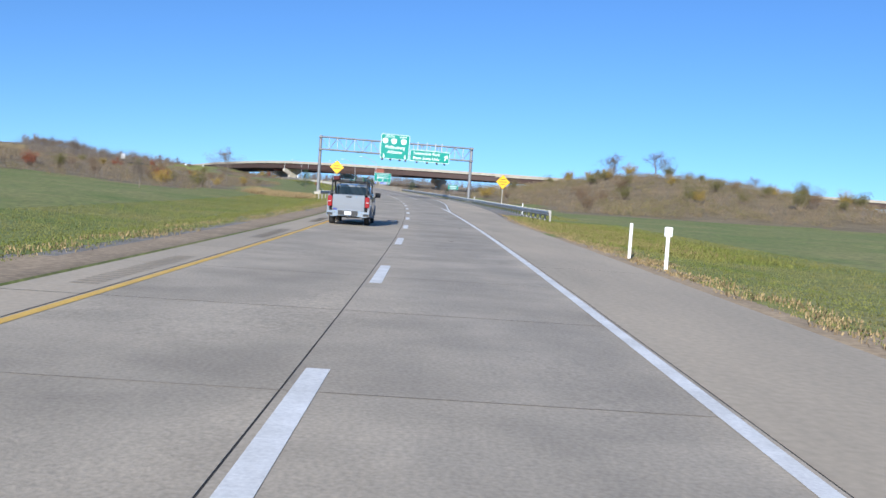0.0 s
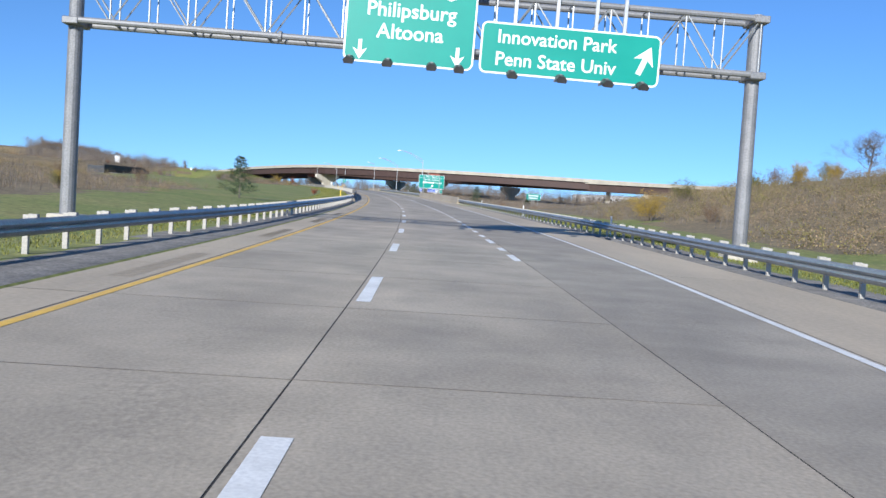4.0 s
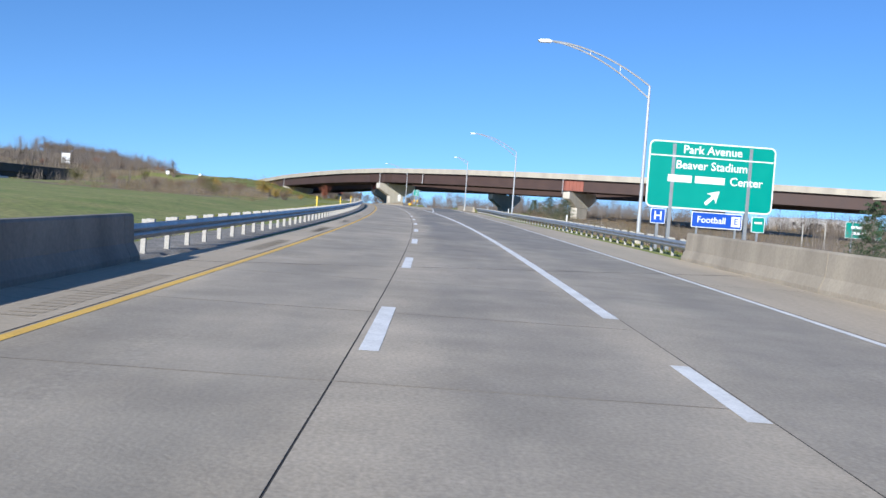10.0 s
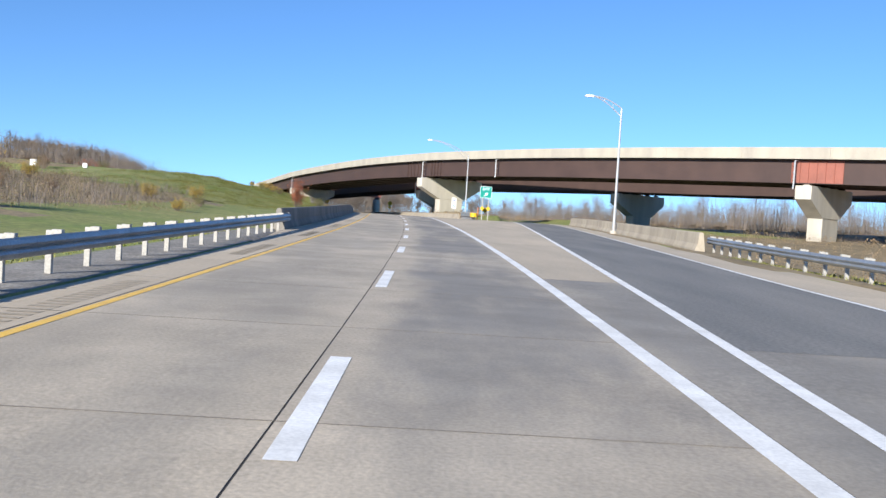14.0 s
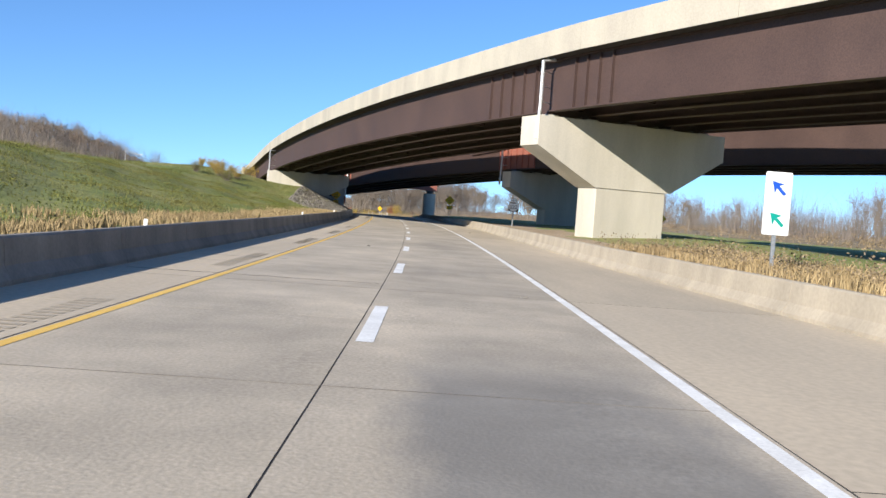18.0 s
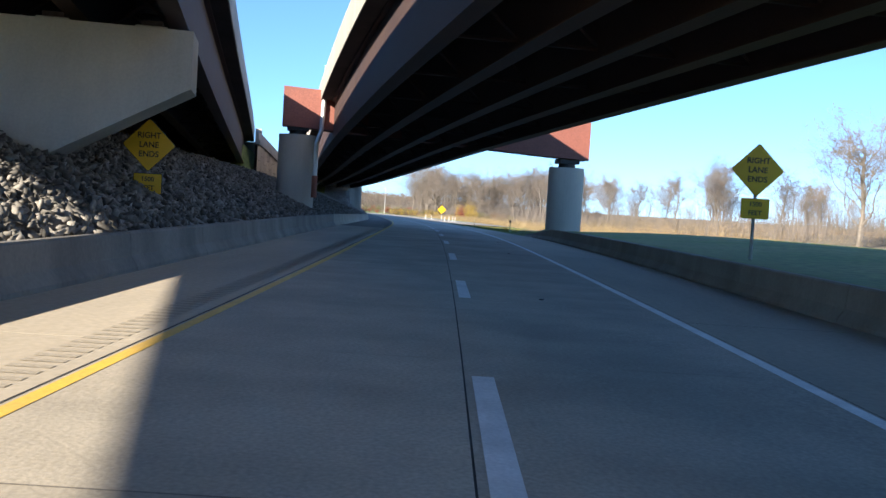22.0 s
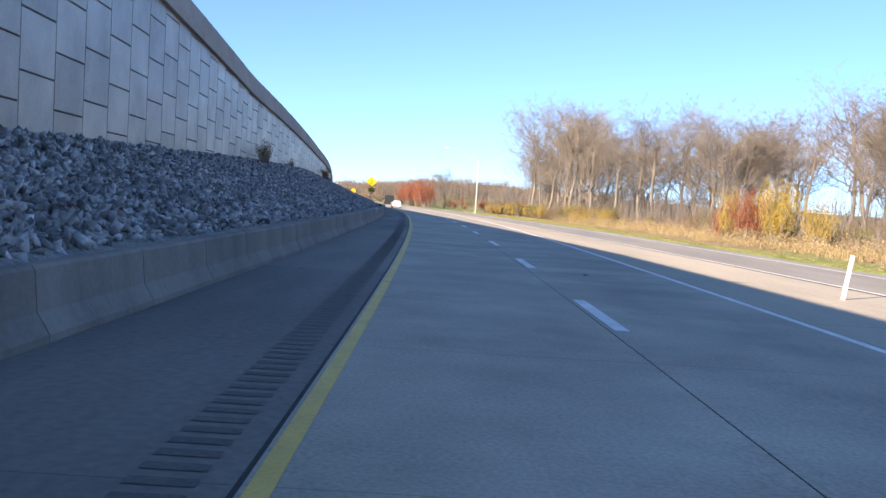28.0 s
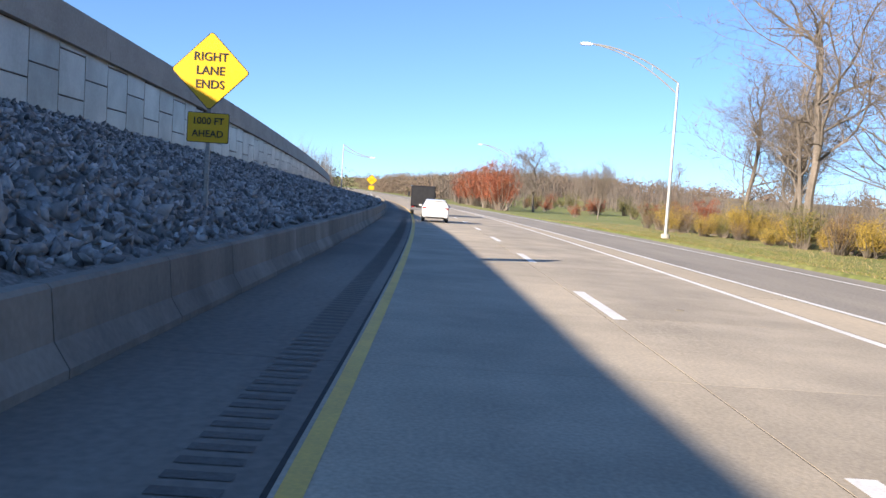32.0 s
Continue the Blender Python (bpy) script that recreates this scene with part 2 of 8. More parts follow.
SIGN_GREEN = surf("green_sign_sheet", (0.0, 0.25, 0.195), (0.0, 0.28, 0.215), 0.6, 0.45, 30, 0.02, grain=0.05)
SIGN_WHITE = surf("white_sign_sheet", (0.85, 0.86, 0.85), (0.80, 0.81, 0.80), 1, 0.45, 30, 0.02, grain=0.04)
SIGN_YELLOW = surf("yellow_sign_sheet", (0.85, 0.50, 0.01), (0.80, 0.46, 0.01), 1, 0.45, 30, 0.02, grain=0.05)
SIGN_BLUE = surf("blue_sign_sheet", (0.01, 0.07, 0.42), (0.01, 0.08, 0.46), 1, 0.45, 30, 0.02, grain=0.04)
SIGN_BLACK = surf("black_sign_sheet", (0.012, 0.012, 0.012), (0.02, 0.02, 0.02), 1, 0.5, 30, 0.02)
SIGN_BACK = surf("bare_aluminium", (0.40, 0.41, 0.41), (0.34, 0.35, 0.35), 1, 0.5, 20, 0.03, metal=0.5)
GRASS = surf("mown_grass", (0.155, 0.20, 0.036), (0.265, 0.25, 0.08), 0.16, 0.95, 2.6, 0.9, grain=0.45)
ROCK = surf("grey_limestone", (0.50, 0.48, 0.45), (0.14, 0.134, 0.128), 2.5, 0.85, 14, 0.25, island=0.6)
ROCK_OLD = surf("weathered_brown_limestone", (0.24, 0.215, 0.18), (0.13, 0.115, 0.095), 2.5, 0.88, 14, 0.25, island=0.6)
GRAVEL = surf("grey_gravel", (0.30, 0.275, 0.24), (0.18, 0.165, 0.145), 1.2, 0.95, 14, 0.8, grain=0.5)
DIRT = surf("bare_dirt", (0.43, 0.32, 0.20), (0.31, 0.235, 0.15), 0.5, 0.95, 8, 0.5, grain=0.35)
PANEL = surf("wall_panel_concrete", (0.42, 0.38, 0.32), (0.28, 0.25, 0.21), 0.5, 0.4, 10, 0.05, spread=0.22, grain=0.08)
RUBBER = surf("tyre_rubber", (0.018, 0.018, 0.018), (0.03, 0.03, 0.03), 3, 0.8)
BLACK = surf("black_plastic", (0.02, 0.02, 0.021), (0.03, 0.03, 0.03), 2, 0.5)


# ---- mesh building ----
class Geo:
    """Faces gathered for one mesh; uv holds metres along and across."""

    def __init__(self):
        self.v, self.f, self.uv = [], [], {}

    def add(self, verts, faces):
        n = len(self.v)
        self.v += [tuple(map(float, p)) for p in verts]
        self.f += [tuple(n + i for i in f) for f in faces]
        return n

    def box(self, x0, y0, z0, x1, y1, z1, c=0.0, m=None):
        """A box with chamfered edges of width c."""
        if c <= 0:
            vs = [(x, y, z) for z in (z0, z1) for y in (y0, y1) for x in (x0, x1)]
            fs = [(0, 2, 3, 1), (4, 5, 7, 6), (0, 1, 5, 4), (2, 6, 7, 3), (0, 4, 6, 2), (1, 3, 7, 5)]
        else:
            vs, ix = [], {}
            lo, hi = (x0, y0, z0), (x1, y1, z1)
            for a in range(8):
                bits = (a & 1, a >> 1 & 1, a >> 2 & 1)
                for ax in range(3):
                    p = []
                    for k in range(3):
                        e = hi[k] if bits[k] else lo[k]
                        if k != ax:
                            e += -c if bits[k] else c
                        p.append(e)
                    ix[a, ax] = len(vs)
                    vs.append(p)
            fs = []
            for ax in range(3):
                o1, o2 = [k for k in range(3) if k != ax]
                for side in (0, 1):
                    q = [(side << ax) | (i << o1) | (j << o2) for i, j in ((0, 0), (1, 0), (1, 1), (0, 1))]
                    fs.append([ix[a, ax] for a in q])
            for ax in range(3):
                o1, o2 = [k for k in range(3) if k != ax]
                for i in (0, 1):
                    for j in (0, 1):
                        a, b = (i << o1) | (j << o2), (i << o1) | (j << o2) | (1 << ax)
                        fs.append([ix[a, o1], ix[b, o1], ix[b, o2], ix[a, o2]])
            fs += [[ix[a, 0], ix[a, 1], ix[a, 2]] for a in range(8)]
        if m is not None:
            vs = [m @ Vector(p) for p in vs]
        self.add(vs, fs)
        return self

    def tube(self, p0, p1, r0, r1=None, n=8, caps=True):
        r1 = r0 if r1 is None else r1
        p0, p1 = Vector(p0), Vector(p1)
        d = (p1 - p0).normalized()
        a = d.orthogonal().normalized()
        b = d.cross(a)
        vs = []
        for p, r in ((p0, r0), (p1, r1)):
            for k in range(n):
                w = 2 * math.pi * k / n
                vs.append(p + r * (math.cos(w) * a + math.sin(w) * b))
        fs = [(k, (k + 1) % n, n + (k + 1) % n, n + k) for k in range(n)]
        if caps:
            fs += [tuple(range(n - 1, -1, -1)), tuple(range(n, 2 * n))]
        self.add(vs, fs)
        return self

    def pipe(self, pts, r, n=6):
        """One bent tube through all the points."""
        p = [Vector(q) for q in pts]
        base, m = len(self.v), len(p)
        side = None
        for k in range(m):
            d = (p[min(k + 1, m - 1)] - p[max(k - 1, 0)]).normalized()
            side = d.orthogonal().normalized() if side is None else (side - d * side.dot(d)).normalized()
            up = d.cross(side)
            for j in range(n):
                w = 2 * math.pi * j / n
                self.v.append(tuple(p[k] + r * (math.cos(w) * side + math.sin(w) * up)))
        for k in range(m - 1):
            for j in range(n):
                j2 = (j + 1) % n
                self.f.append((base + k * n + j, base + k * n + j2, base + (k + 1) * n + j2, base + (k + 1) * n + j))
        self.f += [tuple(base + j for j in range(n - 1, -1, -1)), tuple(base + (m - 1) * n + j for j in range(n))]
        return self

    def prism(self, outline, y0, y1, axis=1, m=None):
        """An outline in the other two axes, drawn out along one axis."""
        def put(a, b, c):
            return {0: (c, a, b), 1: (a, c, b), 2: (a, b, c)}[axis]
        n = len(outline)
        vs = [put(a, b, y0) for a, b in outline] + [put(a, b, y1) for a, b in outline]
        if m is not None:
            vs = [m @ Vector(p) for p in vs]
        fs = [tuple(range(n - 1, -1, -1)), tuple(range(n, 2 * n))] + [(k, (k + 1) % n, n + (k + 1) % n, n + k) for k in range(n)]
        self.add(vs, fs)
        return self

    def sweep(self, outline, s0, s1, u, z=lambda s: 0 * s, ds=6.0, closed=True, side=1):
        """An outline of (across, up) drawn along the road at the offset u(s)."""
        ss = np.linspace(s0, s1, max(2, int(abs(s1 - s0) / ds) + 1))
        n, base = len(outline), len(self.v)
        uu, zz = u(ss), z(ss)
        for k, s in enumerate(ss):
            for a, b in outline:
                self.uv[len(self.v)] = (s, float(uu[k]) + a * side)
                self.v.append(tuple(spot(s, float(uu[k]) + a * side, float(zz[k]) + b)))
        m = n if closed else n - 1
        for k in range(len(ss) - 1):
            for j in range(m):
                j2 = (j + 1) % n
                self.f.append((base + k * n + j, base + k * n + j2, base + (k + 1) * n + j2, base + (k + 1) * n + j))
        if closed:
            self.f.append(tuple(base + j for j in range(n - 1, -1, -1)))
            self.f.append(tuple(base + (len(ss) - 1) * n + j for j in range(n)))
        return self

    def strip(self, s0, s1, ul, ur, z=0.0, ds=4.0, nu=1):
        """A sheet between two lines along the road."""
        ss = np.linspace(s0, s1, max(2, int(abs(s1 - s0) / ds) + 1))
        base = len(self.v)
        for s in ss:
            for j in range(nu + 1):
                u = ul(s) + (ur(s) - ul(s)) * j / nu
                self.uv[len(self.v)] = (float(s), float(u))
                self.v.append(tuple(spot(s, u, z)))
        for k in range(len(ss) - 1):
            for j in range(nu):
                a = base + k * (nu + 1) + j
                self.f.append((a, a + 1, a + nu + 2, a + nu + 1))
        return self

    def mesh(self, name, material=None, smooth=False):
        me = bpy.data.meshes.new(name)
        me.from_pydata(self.v, [], self.f)
        if self.uv:
            lay = me.uv_layers.new(name="metres")
            idx = np.empty(len(me.loops), np.int32)
            me.loops.foreach_get("vertex_index", idx)
            tab = np.zeros((len(self.v), 2))
            for i, c in self.uv.items():
                tab[i] = c
            lay.data.foreach_set("uv", tab[idx].ravel())
        if material is not None:
            me.materials.append(material)
        if smooth:
            me.polygons.foreach_set("use_smooth", [True] * len(me.polygons))
        me.update()
        return me


def fixed(me):
    """Turns the faces of a closed mesh outwards."""
    bm = bmesh.new()
    bm.from_mesh(me)
    bmesh.ops.recalc_face_normals(bm, faces=bm.faces)
    bm.to_mesh(me)
    bm.free()
    return me


def part(name, geo, material, parent=None, label="", smooth=False, at=None):
    """One mesh object, under a thing where one is given."""
    me = geo if isinstance(geo, bpy.types.Mesh) else fixed(geo.mesh(name, material, smooth))
    ob = new(name, me)
    if parent is not None:
        ob.parent = parent
    if at is not None:
        ob.matrix_basis = at
    if label:
        ob["label"] = label
    return ob


def thing(name, m, label, category, group="", kind=""):
    ob = new(name)
    ob.empty_display_size = 0.3
    ob.matrix_basis = m
    return tagged(ob, label, category, group, kind)


HERE = Matrix.Identity(4)


def const(v):
    return lambda s: v + 0 * np.asarray(s, float)


def writing(text, size, material, parent, m, name="lettering", align="CENTER"):
    """Raised letters of the built-in font, in the x-z plane of m, facing -y."""
    cu = bpy.data.curves.new(name, "FONT")
    cu.body, cu.size, cu.align_x, cu.align_y, cu.extrude, cu.offset = text, size, align, "CENTER", 0.004, size * 0.012
    cu.resolution_u = 3
    tmp = bpy.data.objects.new(name, cu)
    scene.collection.objects.link(tmp)
    bpy.context.view_layer.update()
    me = bpy.data.meshes.new_from_object(tmp.evaluated_get(bpy.context.evaluated_depsgraph_get()))
    bpy.data.objects.remove(tmp)
    me.materials.clear()
    me.materials.append(material)
    ob = new(name, me)
    ob.parent = parent
    ob.matrix_basis = m @ pose(0, 0, 0, 90, 0, 0)
    return ob


# ---- plan of the road ----
LEFT_EDGE = lerp([(-300, -5.05), (232, -5.05), (246, -5.5), (330.6, -5.5), (341, -5.05), (470, -5.05), (482, -6.0), (600, -6.3), (700, -6.7), (800, -7.5), (880, -6.8), (950, -6.2), (1200, -6.0), (3000, -6)])
LINE_R = lerp([(-300, 3.66), (76, 3.66), (82.5, 3.9), (90.3, 4.21), (97, 4.57), (112, 5.43), (133, 6.5), (147, 7.0), (165, 7.35), (235, 7.7), (290, 7.5), (365, 7.9), (420, 9.0), (474, 11.5), (510, 14.2)])
RIGHT_EDGE = lerp([(-300, 6.9), (62, 6.9), (90, 8.6), (125, 10.0), (270, 10.9), (345, 10.9), (420, 11.3), (470, 14.0)])
MERGE_L = lerp([(840, 13.0), (870, 11.0), (902, 9.0), (940, 7.0), (980, 5.8), (1020, 5.1), (1100, 4.3), (1200, 3.9), (3000, 3.9)])


def ramp_left(s):
    d = np.maximum(np.asarray(s, float) - 432, 0)
    return 3.9 + 0.062 * d + 0.00024 * d * d


def ramp_right(s):
    return np.maximum(LINE_R(s), ramp_left(s) + 4.9)


BAR_L = lerp([(482, -6.1), (560, -6.1), (600, -6.5), (700, -6.85), (800, -7.75), (880, -7.05), (950, -6.4), (1010, -6.2), (1300, -6.1)])
BAR_R = lerp([(572, 9.6), (584, 8.7), (600, 7.7), (640, 7.4), (700, 7.3), (765, 7.1)])
WALL_U = lerp([(857, -9.0), (880, -11.2), (900, -12.6), (942, -14.5), (1000, -15.0), (1100, -15.6), (1300, -17)])
WALL_TOP = lerp([(857, 9.8), (900, 10.2), (940, 9.1), (973, 8.3), (1000, 7.65), (1032, 7.2), (1060, 6.65), (1092, 5.95), (1170, 4.5), (1300, 3.0)])
WALL_FOOT = lerp([(857, 2.2), (902, 2.6), (922, 3.05), (942, 3.5), (960, 3.8), (978, 4.0), (1010, 3.75), (1040, 3.3), (1100, 2.6), (1170, 1.6), (1300, 1)])
WALL2_U = lerp([(793, -17.8), (828, -18.4), (857, -20.6)])
WALL2_TOP = lerp([(786, 8.7), (795, 8.25), (806, 7.7), (813, 7.2), (826, 6.35), (857, 6.2)])


def land(s, u):
    """Height of the ground over the road."""
    s, u = np.broadcast_arrays(np.asarray(s, float), np.asarray(u, float))
    le = LEFT_EDGE(s)
    re = np.where(s < 470, RIGHT_EDGE(s), np.where(s < 572, ramp_left(s) + 6.5, np.where(s < 765, BAR_R(np.clip(s, 572, 765)) + 0.2, 6.4)))
    re = np.where(s > 860, np.maximum(re, MERGE_L(s) + 6.2 * step(s, 860, 905)), re)
    dl, dr = le - u, u - re
    wav = 0.25 * np.sin(s * 0.05 + u * 0.11) + 0.2 * np.sin(s * 0.021 - u * 0.043 + 1)
    far = 0.5 * wav * step(np.maximum(dl, dr), 8, 40)
    # left
    la = -0.35 * step(dl, 1.8, 6) + 0.5 * step(dl, 8, 18) + 2.4 * step(dl, 16, 62) * (1 - 0.8 * step(s, 250, 290) * step(-s, -470, -420)) + 1.2 * step(dl, 60, 110) + 3.0 * step(s, 560, 720) * step(dl, 55, 110)
    hill = step(s, 505, 610) * step(-s, -1010, -860)
    lb = 0.55 * step(dl, 0.2, 0.8) + 4.3 * step(dl, 2.0, 30) + 2.0 * step(dl, 25, 85)
    flat = step(dl, 58, 74) * step(s, 250, 290) * step(-s, -640, -560)
    l1 = (la + (lb - la) * hill) * (1 - 0.85 * flat)
    dip = step(dl, 38, 54) * step(s, 415, 470) * step(-s, -600, -572)
    l1 = l1 + (-1.3 - l1) * dip
    rise = 0.5 * step(dl, 0.2, 0.8) + np.clip((dl - 0.6) / 8.0, 0, 1) * 3.6
    foot, top = WALL_FOOT(s), WALL_TOP(s) - 1.15
    wu = WALL_U(np.maximum(s, 857))
    slope = 0.55 * step(dl, 0.1, 0.6) + np.clip((dl - 0.5) / np.maximum(le - wu - 0.8, 1), 0, 1) * (foot - 0.55)
    behind = step(wu - u, 0.45, 1.3)
    ld = slope + (top - slope) * behind
    w2 = WALL2_U(s)
    back2 = step(s, 783, 786) * step(w2 - u, 0.45, 1.4)
    lc = rise + (WALL2_TOP(s) - 1.2 - rise) * back2 + 2.2 * step(dl, 9, 26) * (1 - back2)
    wc = step(s, 680, 722)
    knolls = np.sin(0.75 * u + 0.05 * s + 2 * np.sin(0.06 * s)) * np.sin(0.23 * s + 0.31 * u) + 0.6 * np.sin(0.41 * s - 0.5 * u + 1.7 * np.sin(0.13 * u))
    l1 = l1 + 0.2 * knolls * hill * step(dl, 2.5, 6) * step(-dl, -45, -32)
    wd = np.where(s > 861, 1.0, 0.0)
    l2 = l1 + (lc - l1) * wc
    l2 = l2 + (ld - l2) * wd
    l2 = l2 + 13.0 * step(dl, 45, 120) * step(s, 700, 950) * step(-s, -1400, -1150)
    l2 = l2 + 13.0 * step(s, 1215, 1400) * step(dl, 7, 60)
    far_top = step(s, 1500, 1900)
    l2 = l2 * (1 - far_top) + 0.5 * far_top
    # right
    mound = 8.8 * np.exp(-(((s - 235) / 80.0) ** 2 + ((u - 74) / 36.0) ** 2)) * step(dr, 8, 30) * step(s, 112, 150)
    low = -1.7 * step(s, 275, 330) * step(-s, -560, -470) * step(dr, 1.0, 14)
    ra = -0.3 * step(dr, 1.5, 6) + mound + low + 0.6 * step(dr, 50, 160)
    rb = 0.62 * step(dr, 0.0, 0.5) + 0.25 * step(dr, 2, 10) - 0.5 * step(dr, 14, 40) + 1.0 * step(dr, 45, 80)
    wr = step(s, 566, 574) * step(-s, -775, -760)
    rc = -0.15 * step(dr, 0.5, 3) + 1.3 * step(dr, 14, 30) * step(s, 740, 800) * step(-s, -1010, -930) + 0.8 * step(dr, 20, 60)
    r = ra * (1 - step(s, 540, 570)) + rc * step(s, 540, 570)
    r = r + (rb - r) * wr + 7.0 * step(s, 1190, 1400) * step(dr, 8, 60)
    out = np.where(dl > 0, l2, np.where(dr > 0, r, -0.45))
    inside = np.minimum(-dl, -dr)
    out = np.where((inside > 0) & (inside < 0.6), np.minimum(out, -0.45 * inside / 0.6), out)
    ramp = (s > 560) & (s < 760) & (u > ramp_left(s) - 1.4) & (u < ramp_right(s) + 3.2)
    out = np.where(ramp, np.minimum(out, -0.3), out)
    return out + np.where(ramp, 0, far)


def on_land(s, u, turn=0.0, sink=0.0):
    return place(s, u, float(land(s, u)) - sink, turn)


def build_ground():
    ss = np.concatenate([np.arange(-290, -50, 24.0), np.arange(-50, 1250, 4.0), np.arange(1250, 3000, 50.0)])
    near = np.arange(-25, 25.01, 0.55)
    side = np.array([28, 32, 36, 41, 46, 52, 58, 65, 72, 80, 90, 100, 112, 126, 142, 160, 185, 215, 260, 330, 430, 600, 850, 1200.0])
    us = np.concatenate([-side[::-1], near, side])
    S, U = np.meshgrid(ss, us, indexing="ij")
    pts = spot(S, U, land(S, U)).reshape(-1, 3)
    n, m = S.shape
    i = np.arange(n - 1)[:, None] * m + np.arange(m - 1)[None]
    faces = np.stack([i, i + 1, i + m + 1, i + m], -1).reshape(-1, 4)
    me = bpy.data.meshes.new("ground")
    me.from_pydata(pts.tolist(), [], faces.tolist())
    for mt in (GRASS, DRY, DIRT, GRAVEL):
        me.materials.append(mt)
    sc, uc = (S[:-1, :-1] + S[1:, 1:]) / 2, (U[:-1, :-1] + U[1:, 1:]) / 2
    kind = np.zeros(sc.shape, int)
    mot = 7 * np.sin(0.045 * sc + 0.07 * uc) + 5 * np.sin(0.11 * sc - 0.09 * uc + 2) + 4 * np.sin(0.23 * uc + 0.17 * sc)
    wob = 3 * np.sin(sc * 0.09) + 2 * np.sin(sc * 0.23 + 1) + 1.5 * np.sin(sc * 0.51 + 2)
    kind[(uc > 25 + 0.5 * wob) & (sc > 124 + wob + 1.6 * mot * (uc > 50)) & (sc < 340)] = 1
    kind[(uc > 14 + wob * 0.4) & (sc > 318) & (sc < 560)] = 1
    kind[(uc > 17.5 + 0.9 * wob) & (sc > 770) & (sc < 1020)] = 1
    kind[(uc > 60) & (sc > 540)] = 1
    kind[(uc < -55 - 2 * wob + mot) & (sc > 588 + mot)] = 1
    kind[(uc < -22 - wob) & (uc > -46 + wob) & (sc > 425 + mot) & (sc < 545 + mot)] = 1
    kind[(uc < -24 - 0.6 * wob) & (sc > 95 + mot) & (sc < 250 + 2 * mot)] = 1
    kind[(uc < -130 + 3 * mot) | (uc > 170 + 3 * mot)] = 1
    kind[(uc > 7) & (uc < 11.5 + wob * 0.4) & (sc > 590) & (sc < 664)] = 2
    kind[(uc > 7) & (uc < 10.5 + wob * 0.3) & (sc > 570) & (sc < 600)] = 2
    kind[(uc < -5) & (uc > -7.2 + 0.12 * wob) & (sc < 482)] = 3
    kind[(uc < -5) & (uc > -6.6 + 0.12 * wob) & (sc < 112)] = 2
    kind[(uc < -5) & (uc > -9.8 + 0.2 * wob) & (sc > 84 + wob) & (sc < 130)] = 2
    kind[(uc > 7.5) & (uc < 11.9 + 0.15 * wob) & (sc > 60) & (sc < 262)] = 3
    kind[(uc > 6.5) & (uc < 7.6 + 0.1 * wob) & (sc < 70)] = 2
    kind[(uc < -6.5) & (uc > -15.0) & (sc > 692)] = 3
    me.polygons.foreach_set("material_index", kind.reshape(-1).astype(np.int32))
    me.polygons.foreach_set("use_smooth", [True] * len(me.polygons))
    me.update()
    tagged(new("ground", me), "rolling ground of autumn grass, dry brush and gravel beside the road", "ground", kind="structure")


DRY = surf("dry_brush_ground", (0.27, 0.205, 0.11), (0.17, 0.13, 0.07), 0.15, 0.95, 2.5, 0.7, grain=0.45)
build_ground()


